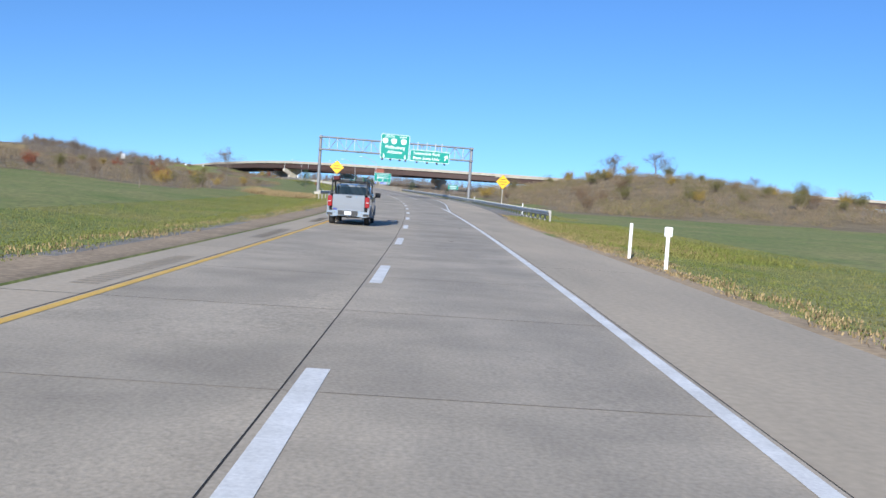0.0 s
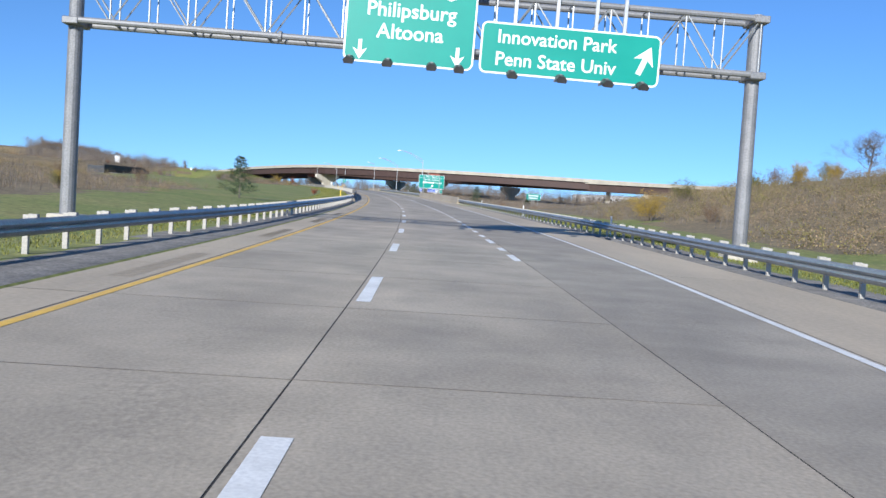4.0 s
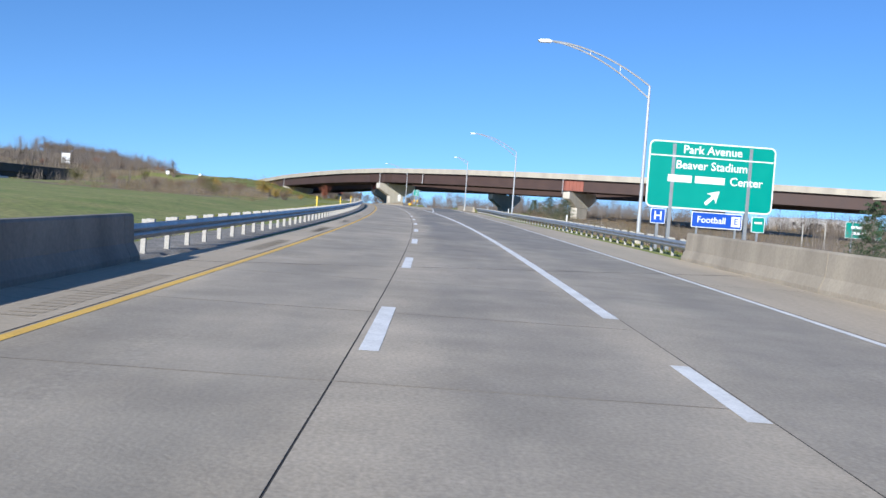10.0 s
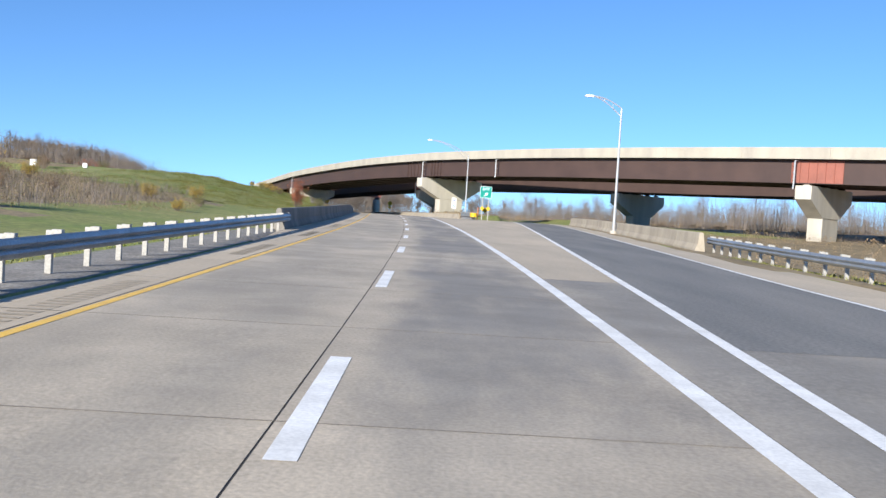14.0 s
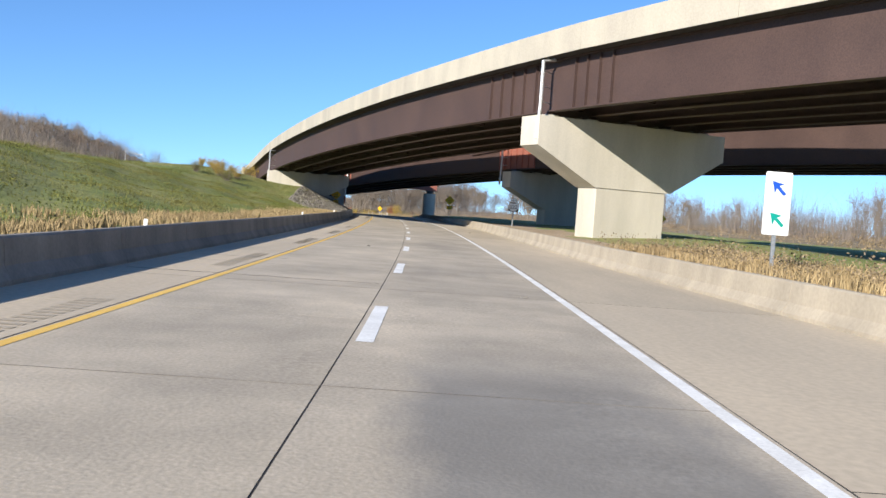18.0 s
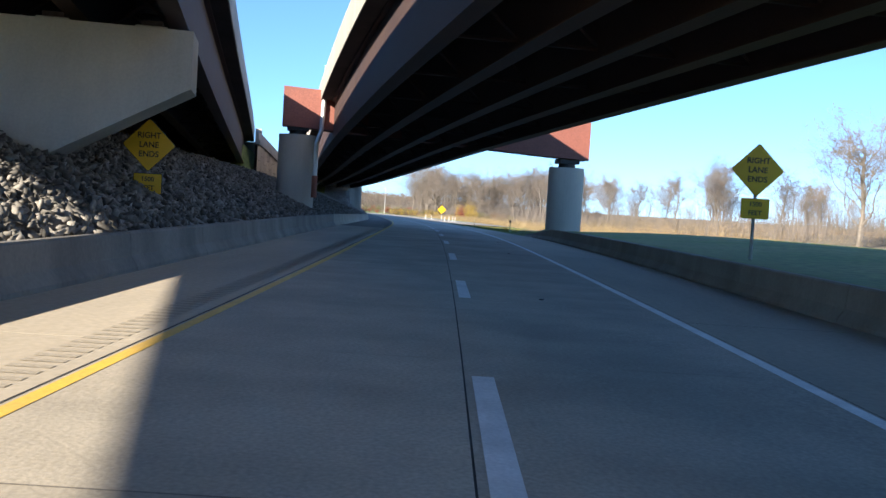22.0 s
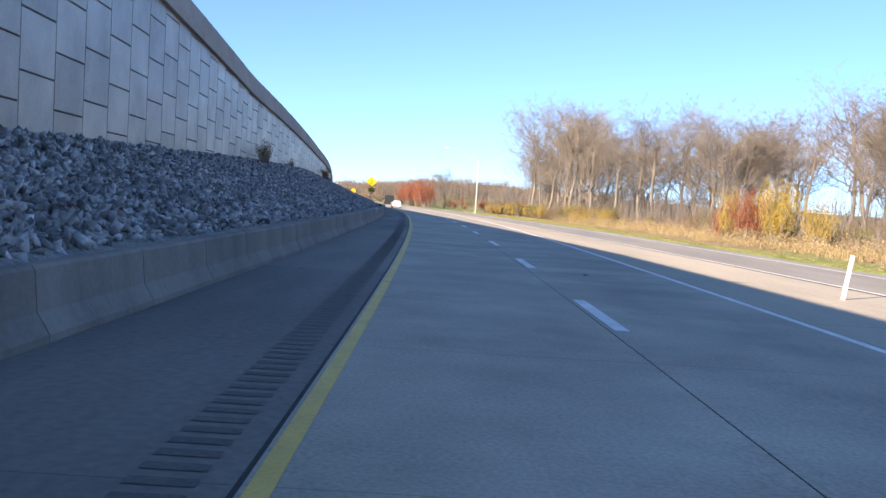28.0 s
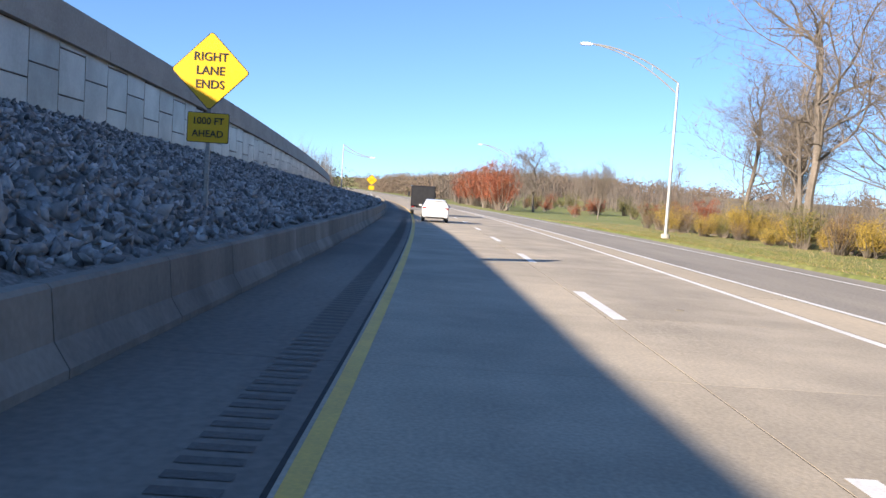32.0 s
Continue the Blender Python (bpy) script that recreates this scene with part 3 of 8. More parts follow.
# ---- pavement ----
def build_road():
    road = thing("road", HERE, "light concrete highway in slabs with dark joints", "road", kind="structure")
    under = Geo().strip(-290, 1700, lambda s: LEFT_EDGE(s) + 0.02, lambda s: np.where(s < 470, RIGHT_EDGE(s), np.where(s < 572, ramp_left(s), 6.4)) - 0.02, -0.006, 6.0)
    part("joint_filler", under, JOINT, road, "dark tar filler under the slabs")
    rng = random.Random(4)
    s = -60.0
    while s < 1180:
        e = s + 5.2
        for lo, hi in ((-3.78, -0.15), (-0.13, 3.80)):
            g = Geo().sweep([(lo, -0.2), (hi, -0.2), (hi, 0), (lo, 0)], s + 0.004, e - 0.004, const(0), ds=2.7)
            part("slab", g, SLAB_PASSING if lo < -1 else SLAB_DRIVING, road)
        g = Geo()
        sm = np.linspace(s + 0.005, e - 0.005, 4)
        n0 = len(g.v)
        for q in sm:
            for a, b in ((LEFT_EDGE(q), -0.2), (-3.825, -0.2), (-3.825, -0.002), (LEFT_EDGE(q), -0.002)):
                g.uv[len(g.v)] = (q, a)
                g.v.append(tuple(spot(q, a, b)))
        for k in range(3):
            for j in range(4):
                g.f.append((n0 + 4 * k + j, n0 + 4 * k + (j + 1) % 4, n0 + 4 * k + 4 + (j + 1) % 4, n0 + 4 * k + 4 + j))
        g.f += [(n0 + 3, n0 + 2, n0 + 1, n0), (n0 + 12, n0 + 13, n0 + 14, n0 + 15)]
        if s < 560 or rng.random() < 0.3:
            part("joint_seal", Geo().strip(e - 0.0115, e + 0.0115, LEFT_EDGE, const(3.8), 0.0025, 1, 8), JOINT_GREY, road)
        part("shoulder_slab", g, SHOULDER if s < 760 else SHOULDER_DARK, road)
        s = e
    part("distant_pavement", Geo().strip(1180, 2900, const(-6), const(8), -0.004, 20), SLAB, road)
    # right of the lanes: the exit lane, its shoulder and the gore
    cuts = np.arange(-60, 1180, 20.8)
    for a in cuts:
        b = a + 20.8
        for k, (ul, ur, mt, nm) in enumerate(((const(3.82), lambda q: np.maximum(LINE_R(q) + 0.15, 3.85), EXIT_LANE, "exit_lane_slab"), (lambda q: np.maximum(LINE_R(q) + 0.17, 3.87), RIGHT_EDGE, SHOULDER, "right_shoulder_slab"))):
            if b > 470 or (k == 0 and b < 80):
                continue
            ul2 = const(3.82) if (k == 1 and b < 80) else ul
            part(nm, Geo().strip(a + 0.01, b - 0.01, ul2, ur, -0.002, 5.2), mt, road)
        if b > 470 and a < 572:
            part("gore_slab", Geo().strip(max(a, 449.6) + 0.01, min(b, 572) - 0.01, const(3.82), lambda q: ramp_left(q) + 0.1, -0.002, 5.2), SHOULDER, road)
        if a >= 552:
            part("right_shoulder_slab", Geo().strip(max(a, 572) + 0.01, b - 0.01, const(3.82), lambda q: np.where(q < 765, BAR_R(np.clip(q, 572, 765)), 6.4), -0.002, 5.2), SHOULDER, road)
    ramp = thing("exit_ramp", HERE, "grey exit ramp curving away from the highway", "road", kind="structure")
    part("ramp_lane", Geo().strip(449.6, 720, lambda q: ramp_left(q) + 0.12, lambda q: ramp_right(q) + 0.12, 0.0, 5), ASPHALT_PALE, ramp)
    part("ramp_shoulder", Geo().strip(449.6, 720, lambda q: ramp_right(q) + 0.14, lambda q: ramp_right(q) + 2.7, -0.003, 5), SHOULDER, ramp)
    part("ramp_line", Geo().strip(436, 700, lambda q: ramp_left(q) - 0.1, lambda q: ramp_left(q) + 0.12, 0.006, 4), WHITE, ramp, "white line")
    part("ramp_line", Geo().strip(449.6, 700, lambda q: ramp_right(q) - 0.08, lambda q: ramp_right(q) + 0.08, 0.006, 4), WHITE, ramp, "white line")
    joint = thing("slip_road", HERE, "worn grey concrete slip road that joins the highway", "road", kind="structure")
    part("slip_gore", Geo().strip(850, 1180, const(6.42), lambda q: np.maximum(MERGE_L(q) - 0.15, 6.44), -0.006, 6), SHOULDER, joint, "pale concrete gore")
    part("slip_lane", Geo().strip(850, 1700, lambda q: np.maximum(MERGE_L(q) - 0.1, 3.9), lambda q: MERGE_L(q) + 5.4, 0.004, 6), SLIP, joint)
    part("slip_line", Geo().strip(850, 1200, lambda q: MERGE_L(q) - 0.1, lambda q: MERGE_L(q) + 0.08, 0.010, 5), WHITE, joint, "white line")
    part("slip_line", Geo().strip(850, 1700, lambda q: MERGE_L(q) + 4.1, lambda q: MERGE_L(q) + 4.25, 0.010, 5), WHITE, joint, "white line")
    # painted lines
    lines = thing("lane_lines", HERE, "white and yellow lane lines painted on the concrete", "road marking", kind="structure")
    part("yellow_line", Geo().strip(-290, 1700, const(-3.74), const(-3.58), 0.005, 5), YELLOW, lines, "worn yellow edge line")
    part("white_edge_line", Geo().strip(-290, 90.6, const(3.57), const(3.75), 0.005, 5), WHITE, lines)
    part("white_edge_line", Geo().strip(77, 450, lambda q: LINE_R(q) - 0.08, lambda q: LINE_R(q) + 0.08, 0.0055, 5), WHITE, lines)
    part("white_edge_line", Geo().strip(326, 556, const(3.54), const(3.80), 0.005, 5), WHITE, lines, "broad white line")
    part("white_edge_line", Geo().strip(556, 1700, const(3.57), const(3.75), 0.005, 5), WHITE, lines)
    for n in range(-5, 98):
        c = 12.19 * (n + 0.545)
        w = rng.uniform(-0.012, 0.012)
        part("dash", Geo().strip(c - 2.2 + w * 8, c + 1.9 - w * 5, const(-0.05 + w), const(0.18 + w), 0.005, 2.1), WHITE, lines)
    s = 150.0
    while s < 322:
        part("dash", Geo().strip(s, s + rng.uniform(1.6, 2.9), const(3.55), const(3.78), 0.005, 1.6), WHITE, lines)
        s += 4.57
    # rumble grooves in the left shoulder: flat strips, far ones coloured dark as groove shade
    worn = surf("worn_groove_concrete", (0.43, 0.36, 0.265), (0.36, 0.305, 0.225), 2)
    groove_shade = surf("shaded_groove_concrete", (0.095, 0.086, 0.076), (0.15, 0.133, 0.113), 2)
    for s0, s1, mat_, lab in ((-10, 772, worn, "row of shallow worn grooves milled into the shoulder"), (772, 1130, groove_shade, "row of dirty grooves milled into the shoulder")):
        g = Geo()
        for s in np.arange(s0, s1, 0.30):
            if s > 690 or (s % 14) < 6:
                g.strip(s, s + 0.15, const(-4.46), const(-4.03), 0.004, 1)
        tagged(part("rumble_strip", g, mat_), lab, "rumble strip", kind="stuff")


JOINT_GREY = surf("joint_seal", (0.15, 0.13, 0.105), (0.36, 0.31, 0.235), 0.35, 0.9)
SLIP = surf("slip_road_paving", (0.34, 0.30, 0.245), (0.25, 0.225, 0.19), 0.35, 0.85, 14, 0.15, uv=True, stretch=(0.25, 1.4, 1))
ASPHALT_PALE = surf("worn_grey_paving", (0.215, 0.203, 0.18), (0.15, 0.147, 0.138), 0.35, 0.85, 14, 0.15, uv=True, stretch=(0.25, 1.4, 1))
build_road()


# ---- barriers and rails ----
JERSEY = [(-0.30, -0.1), (0.26, -0.1), (0.26, 0.08), (0.12, 0.30), (0.08, 0.74), (0.04, 0.78), (-0.12, 0.78), (-0.16, 0.74)]


def build_barrier(name, label, s0, s1, u, side, height=0.78, length=6.0, lift=lambda s: 0 * s, material=BARRIER):
    b = thing(name, HERE, label, "barrier", "concrete barriers")
    k = height / 0.78
    prof = [(a, z * k if z > 0 else z) for a, z in JERSEY]
    s = s0
    while s < s1 - 0.5:
        e = min(s + length, s1)
        part("segment", Geo().sweep(prof, s + 0.012, e - 0.012, u, lift, 2.0, side=side), material, b)
        s = e
    return b


left_parapet = build_barrier("concrete_barrier", "weathered concrete bridge parapet along the median shoulder", 246, 330.6, const(-5.75), 1, 0.98, 12.0, material=BARRIER_DARK)
right_parapet = build_barrier("concrete_barrier", "sunlit concrete bridge parapet along the exit lane", 275, 348, const(11.15), -1, 1.12, 12.0)
# pale repair mortar over the parapet joints, and the dark expansion joint of the bridge deck
MORTAR = surf("repair_mortar", (0.66, 0.65, 0.62), (0.52, 0.51, 0.48), 1.2, 0.85, 12, 0.1, grain=0.12)
for owner, s0, s1, u, side, k in ((left_parapet, 265.05, 265.65, -5.75, 1, 0.98 / 0.78), (left_parapet, 272.05, 272.18, -5.75, 1, 0.98 / 0.78), (right_parapet, 298.9, 299.05, 11.15, -1, 1.12 / 0.78)):
    prof = [(a - 0.02, max(z, 0.01) * k) for a, z in JERSEY[1:6]] + [(a + 0.005, max(z, 0.01) * k + 0.002) for a, z in JERSEY[5:0:-1]]
    part("mortar_patch", Geo().sweep(prof, s0, s1, const(u), lambda s: 0 * s, 1.0, side=side), MORTAR, owner, "pale mortar patch over a joint")
g = Geo()
for u in np.arange(-5.3, 10.71, 0.5):
    c = 265.5 + 0.25 * u
    for q, z in ((c - 0.16, 0.003), (c + 0.16, 0.003)):
        g.uv[len(g.v)] = (q, u)
        g.v.append(tuple(spot(q, u, z)))
for k in range(len(g.v) // 2 - 1):
    g.f.append((2 * k, 2 * k + 2, 2 * k + 3, 2 * k + 1))
tagged(part("expansion_joint", g, JOINT), "dark rubber expansion joint across the bridge deck", "expansion joint", kind="structure")
build_barrier("concrete_barrier", "long stained concrete median barrier along the shoulder", 551, 758, BAR_L, 1, 0.80, material=BARRIER_DARK)
build_barrier("concrete_barrier", "taller stained concrete barrier at the start of the median wall", 482, 551, BAR_L, 1, 1.02, material=BARRIER_DARK)
build_barrier("concrete_barrier", "pale newer concrete barrier below the rocks under the bridge", 758, 860, BAR_L, 1, 0.80)
build_barrier("concrete_barrier", "long stained concrete barrier below the rock slope", 860, 1200, BAR_L, 1, 0.80, 3.4, material=BARRIER_DARK)
build_barrier("concrete_barrier", "low concrete barrier curving along the outer shoulder", 573, 752, BAR_R, -1, 0.74)
build_barrier("concrete_barrier", "concrete wall along the exit ramp", 486, 560, lambda s: ramp_right(s) + 3.0, -1, 1.0)
tip = Geo()
for a, b, c in ((752, 765, 0.74),):
    lo = [(x, z * 0.95 if z > 0 else z) for x, z in JERSEY]
    base = len(tip.v)
    for q, k in ((a, 1.0), (b, 0.12)):
        for x, z in lo:
            tip.v.append(tuple(spot(q, float(BAR_R(q)) - x, z * k if z > 0 else z)))
    n = len(lo)
    tip.f += [(j, (j + 1) % n, n + (j + 1) % n, n + j) for j in range(n)] + [tuple(range(n)), tuple(range(n, 2 * n))]
tagged(part("barrier_end", tip, BARRIER), "sloped concrete end of the low roadside barrier", "barrier")

W_BEAM = [(0.0, 0.40), (0.05, 0.44), (0.085, 0.50), (0.05, 0.545), (0.0, 0.575), (0.05, 0.605), (0.085, 0.65), (0.05, 0.71), (0.0, 0.75), (-0.006, 0.75), (0.044, 0.71), (0.079, 0.65), (0.044, 0.606), (-0.006, 0.575), (0.044, 0.544), (0.079, 0.50), (0.044, 0.44), (-0.006, 0.40)]
POST_MESH = fixed(Geo().box(-0.06, -0.05, -0.6, 0.06, 0.05, 0.80, 0.006).mesh("post", POST_WOOD))
BLOCK_MESH = fixed(Geo().box(-0.09, -0.07, 0.40, 0.09, 0.07, 0.82, 0.008).mesh("blockout", POST_WOOD))


def build_rail(label, s0, s1, u, side):
    r = thing("guardrail", HERE, label, "guardrail", "guardrails")
    part("rail_beam", Geo().sweep(W_BEAM, s0, s1, u, ds=3.8, side=side), GALV, r, "ribbed galvanised beam")
    for s in np.arange(s0 + 0.5, s1, 1.905):
        for me, off in ((POST_MESH, -0.25), (BLOCK_MESH, -0.10)):
            o = new("post" if off < -0.2 else "blockout", me)
            o.parent = r
            o.matrix_basis = place(s, float(u(s)) + side * off, 0.0)
    return r


RAIL_L = lerp([(112, -10.0), (122, -8.4), (135, -7.2), (160, -6.3), (232, -5.75), (500, -5.75)])
RAIL_R = lerp([(68, 11.0), (80, 10.35), (110, 10.3), (145, 10.75), (240, 11.2), (275, 11.2), (350, 11.2), (420, 11.7), (475, 15.2), (487, 16.6)])
build_rail("galvanised guardrail on pale posts beside the median shoulder", 112, 246, RAIL_L, 1)
build_rail("galvanised guardrail on pale posts beside the median shoulder", 330.0, 483, RAIL_L, 1)
build_rail("galvanised guardrail on pale posts along the exit lane", 70, 276, RAIL_R, -1)
build_rail("galvanised guardrail on pale posts along the exit lane", 347, 487, RAIL_R, -1)


# ---- bridges ----
class Way:
    """A line in plan with headings, by its length."""

    def __init__(self, pts, lo, hi, deg):
        w = np.array([spot(s, u)[:2] for s, u in pts])
        d = np.r_[0, np.cumsum(np.hypot(*np.diff(w, axis=0).T))]
        cx, cy = np.polyfit(d, w[:, 0], deg), np.polyfit(d, w[:, 1], deg)
        self.d = np.arange(lo, hi + 0.1, 2.0)
        q = np.clip(self.d, 0, d[-1])
        self.x, self.y = np.polyval(cx, q), np.polyval(cy, q)
        tx, ty = np.polyval(np.polyder(cx), q), np.polyval(np.polyder(cy), q)
        n = np.hypot(tx, ty)
        self.tx, self.ty = tx / n, ty / n
        self.x, self.y = self.x + (self.d - q) * self.tx, self.y + (self.d - q) * self.ty
        self.ends = d

    def at(self, d, across, z):
        tx, ty = np.interp(d, self.d, self.tx), np.interp(d, self.d, self.ty)
        return (np.interp(d, self.d, self.x) + across * ty, np.interp(d, self.d, self.y) - across * tx, z)

    def frame_at(self, d, across, z):
        tx, ty = float(np.interp(d, self.d, self.tx)), float(np.interp(d, self.d, self.ty))
        return pose(*[float(v) for v in self.at(d, across, z)], 0, 0, math.degrees(math.atan2(-tx, ty)))

    def sweep(self, geo, outline, d0, d1, top, ds=4.0):
        n, base = len(outline), len(geo.v)
        dd = np.linspace(d0, d1, max(2, int((d1 - d0) / ds) + 1))
        for d in dd:
            for a, b in outline:
                geo.v.append(tuple(float(v) for v in self.at(d, a, top(d) + b)))
        for k in range(len(dd) - 1):
            for j in range(n):
                j2 = (j + 1) % n
                geo.f.append((base + k * n + j, base + k * n + j2, base + (k + 1) * n + j2, base + (k + 1) * n + j))
        geo.f += [tuple(base + j for j in range(n - 1, -1, -1)), tuple(base + (len(dd) - 1) * n + j for j in range(n))]
        return geo


# near-black tone: the shade under the bridges is put into the deck colour
DECK = surf("shade_dark_deck_concrete", (0.06, 0.055, 0.05), (0.04, 0.037, 0.034), 0.4, 0.9, 8, 0.05)


def girder_outline(x, z0, z1):
    return [(x - 0.28, z0), (x + 0.28, z0), (x + 0.28, z0 + 0.06), (x + 0.02, z0 + 0.08), (x + 0.02, z1 - 0.08), (x + 0.24, z1 - 0.06), (x + 0.24, z1), (x - 0.24, z1), (x - 0.24, z1 - 0.06), (x - 0.02, z1 - 0.08), (x - 0.02, z0 + 0.08), (x - 0.28, z0 + 0.06)]


def build_bridge(way, d0, d1, top, width, label, frames_at, ribs):
    b = thing("highway_overpass", HERE, label, "bridge", "overpass bridges")
    near = [(0.0, -1.5), (0.42, -1.5), (0.42, -1.15), (0.24, -0.75), (0.22, -0.04), (0.18, 0), (0.02, 0), (0.0, -0.04)]
    cuts = list(np.arange(d0, d1, 12.0)) + [d1]
    for a, e in zip(cuts, cuts[1:]):
        part("parapet", way.sweep(Geo(), near, a + 0.01, e - 0.01, top), PARAPET, b)
        part("parapet", way.sweep(Geo(), [(width - x, z) for x, z in near][::-1], a + 0.01, e - 0.01, top), PARAPET, b)
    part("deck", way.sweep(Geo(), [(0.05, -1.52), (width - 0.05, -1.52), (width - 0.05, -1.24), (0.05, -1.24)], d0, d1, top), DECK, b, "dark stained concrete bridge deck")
    xs = [1.0 + k * (width - 2.0) / 4 for k in range(5)]
    for x in xs:
        part("girder", way.sweep(Geo(), girder_outline(x, -4.6, -1.53), d0, d1, top), STEEL_BROWN, b, "dark brown steel plate girder")
    for d in frames_at:
        g = Geo()
        for p, q in zip(xs, xs[1:]):
            t = float(top(d))
            for (a, za), (c, zc) in (((p, -4.2), (q, -4.2)), ((p, -2.0), (q, -2.0)), ((p, -4.1), (q, -2.1)), ((p, -2.1), (q, -4.1))):
                g.tube(way.at(d, a + 0.03, t + za), way.at(d, c - 0.03, t + zc), 0.06, n=4)
        part("cross_frame", g, STEEL_BROWN, b)
    for d in ribs:
        m = way.frame_at(d, xs[0], float(top(d)))
        part("stiffener", Geo().box(-0.2, -0.012, -4.52, -0.02, 0.012, -1.62, 0, m), STEEL_BROWN, b)
    return b


B1 = Way([(504, 119.3), (554, 48), (621, 6.7), (719, -20.7), (785, -31.7)], -460, 346, 3)
B1_TOP = lerp([(-500, 10.5), (-160, 13.6), (-10, 14.8), (50, 15.5), (83, 15.9), (130, 16.5), (165, 16.8), (193, 16.6), (212, 16.3), (270, 15.2), (346, 12.7)])
bridge_1 = build_bridge(B1, -460, 344, B1_TOP, 13.6, "curved overpass on brown steel girders with a pale concrete parapet", np.arange(120, 340, 7.0), [162, 163.2, 164.4, 165.6, 170, 171.5, 173, 174.5, 176])
B2 = Way([(604, 42.5), (668, 10.8), (716, -0.3), (760, -8.9), (808, -15.6), (856, -20.6)], -200, 280, 3)
DX = float(B2.ends[1])
B2_BOT = lerp([(-200, 9.0), (-60, 10.5), (0, 10.85), (DX, 10.95), (DX + 94, 9.35), (DX + 190, 7.55)])
B2_TOP = lambda d: B2_BOT(d) + 4.6
B2_END = float(B2.ends[-1]) + 2.5
bridge_2 = build_bridge(B2, -200, B2_END, B2_TOP, 11.6, "curved ramp bridge on dark steel girders over the highway", np.arange(DX - 10, DX + 180, 7.0), [])


def red_patch(way, d0, d1, top, bridge):
    g = way.sweep(Geo(), [(0.95, -4.5), (0.975, -4.5), (0.975, -1.65), (0.95, -1.65)], d0, d1, top, 1.0)
    part("painted_plate", g, STEEL_RED, bridge, "red primed steel plate")
    for d in np.linspace(d0, d1, 7):
        part("stiffener", Geo().box(-0.14, -0.02, -4.5, 0.0, 0.02, -1.65, 0, way.frame_at(d, 0.96, float(top(d)))), STEEL_RED, bridge, "red primed rib")


red_patch(B1, 78.5, 85.2, B1_TOP, bridge_1)
red_patch(B2, DX - 4.3, DX + 4.5, B2_TOP, bridge_2)


def drain(way, d, top, z0, bridge, out=0.12):
    g = Geo()
    t = float(top(d))
    pts = [way.at(d, 0.7, t - 1.6), way.at(d, -out, t - 1.75), way.at(d, -out, t - 4.4), way.at(d, -out * 2, z0)]
    g.pipe([tuple(map(float, p)) for p in pts], 0.11, 8)
    for z in (-2.3, -3.2, -4.1):
        a, b = way.at(d, -out, t + z), way.at(d + 0.7, 0.9, t + z)
        g.tube(tuple(map(float, a)), tuple(map(float, b)), 0.04, n=5)
    part("drain_pipe", g, POLE, bridge, "pale drain pipe with brackets")


def build_pier(way, d, cap_top, ground, width, col=(4.1, 9.4), thick=2.1, depth=4.0, bearings=True):
    p = thing("bridge_pier", way.frame_at(d, 0, 0), "pale concrete hammerhead pier under the overpass", "bridge pier", "overpass piers")
    w = width
    outline = [(-0.25, 0), (w + 0.25, 0), (w + 0.25, -1.65), (col[1] + 0.35, -depth), (col[0] - 0.1, -depth), (-0.25, -1.75)]
    part("pier_cap", Geo().prism([(x, z + cap_top) for x, z in outline], -thick / 2, thick / 2), PIER, p, "concrete hammerhead cap")
    part("column", Geo().box(col[0], -thick / 2 + 0.06, ground - 0.8, col[1], thick / 2 - 0.06, cap_top - depth + 0.02, 0.05), PIER, p, "square concrete column")
    for k in range(5):
        x = 1.0 + k * (w - 2.0) / 4
        part("bearing", Geo().box(x - 0.45, -0.4, cap_top - 0.02, x + 0.45, 0.4, cap_top + 0.16, 0.02), PIER, p)
        part("bearing_plate", Geo().box(x - 0.3, -0.3, cap_top + 0.16, x + 0.3, 0.3, cap_top + 0.32, 0.01), STEEL_BROWN, p)
    return p


for d, g0 in ((-290, -2), (-218, -2), (-145, -1.8), (-72, -1.8), (-1.4, -1.8), (83.0, -1.0)):
    z = float(road_z(min(504 + 0.6 * d, 550)))
    build_pier(B1, d, float(B1_TOP(d)) - 4.9, z + g0, 13.6)
build_pier(B1, 168.4, float(B1_TOP(168.4)) - 4.92, float(road_z(622)) + 0.75, 13.6)
build_pier(B1, 269.5, float(B1_TOP(269.5)) - 4.92, float(road_z(718)) + 1.6, 12.9, (4.2, 8.6))
drain(B1, 167.6, B1_TOP, float(B1_TOP(168)) - 6.3, bridge_1)
drain(B1, 268.6, B1_TOP, float(B1_TOP(269)) - 6.0, bridge_1)
drain(B1, 84.4, B1_TOP, float(B1_TOP(84)) - 5.4, bridge_1)
drain(B1, -2.8, B1_TOP, float(B1_TOP(-3)) - 5.4, bridge_1)
drain(B1, 142, B1_TOP, float(B1_TOP(142)) - 4.8, bridge_1, 0.05)
build_pier(B2, DX, float(B2_TOP(DX)) - 4.92, float(road_z(670)) + 0.7, 12.1, (4.4, 9.3))
for d in (-152, -76, 0.0):
    build_pier(B2, d, float(B2_TOP(d)) - 4.92, float(road_z(600)) - 0.5, 12.9, (4.4, 9.3))
drain(B2, DX + 1.8, B2_TOP, float(B2_TOP(DX)) - 6.4, bridge_2)

_sc = Geo()
_sc.pipe([tuple(map(float, B2.at(d, 0.55, float(B2_TOP(d)) - 2.0 - 0.02 * (d - DX)))) for d in np.arange(DX + 3, DX + 15, 2.0)], 0.09, 8)
part("drain_pipe", _sc, POLE, bridge_2, "pale drain pipe along the girder")


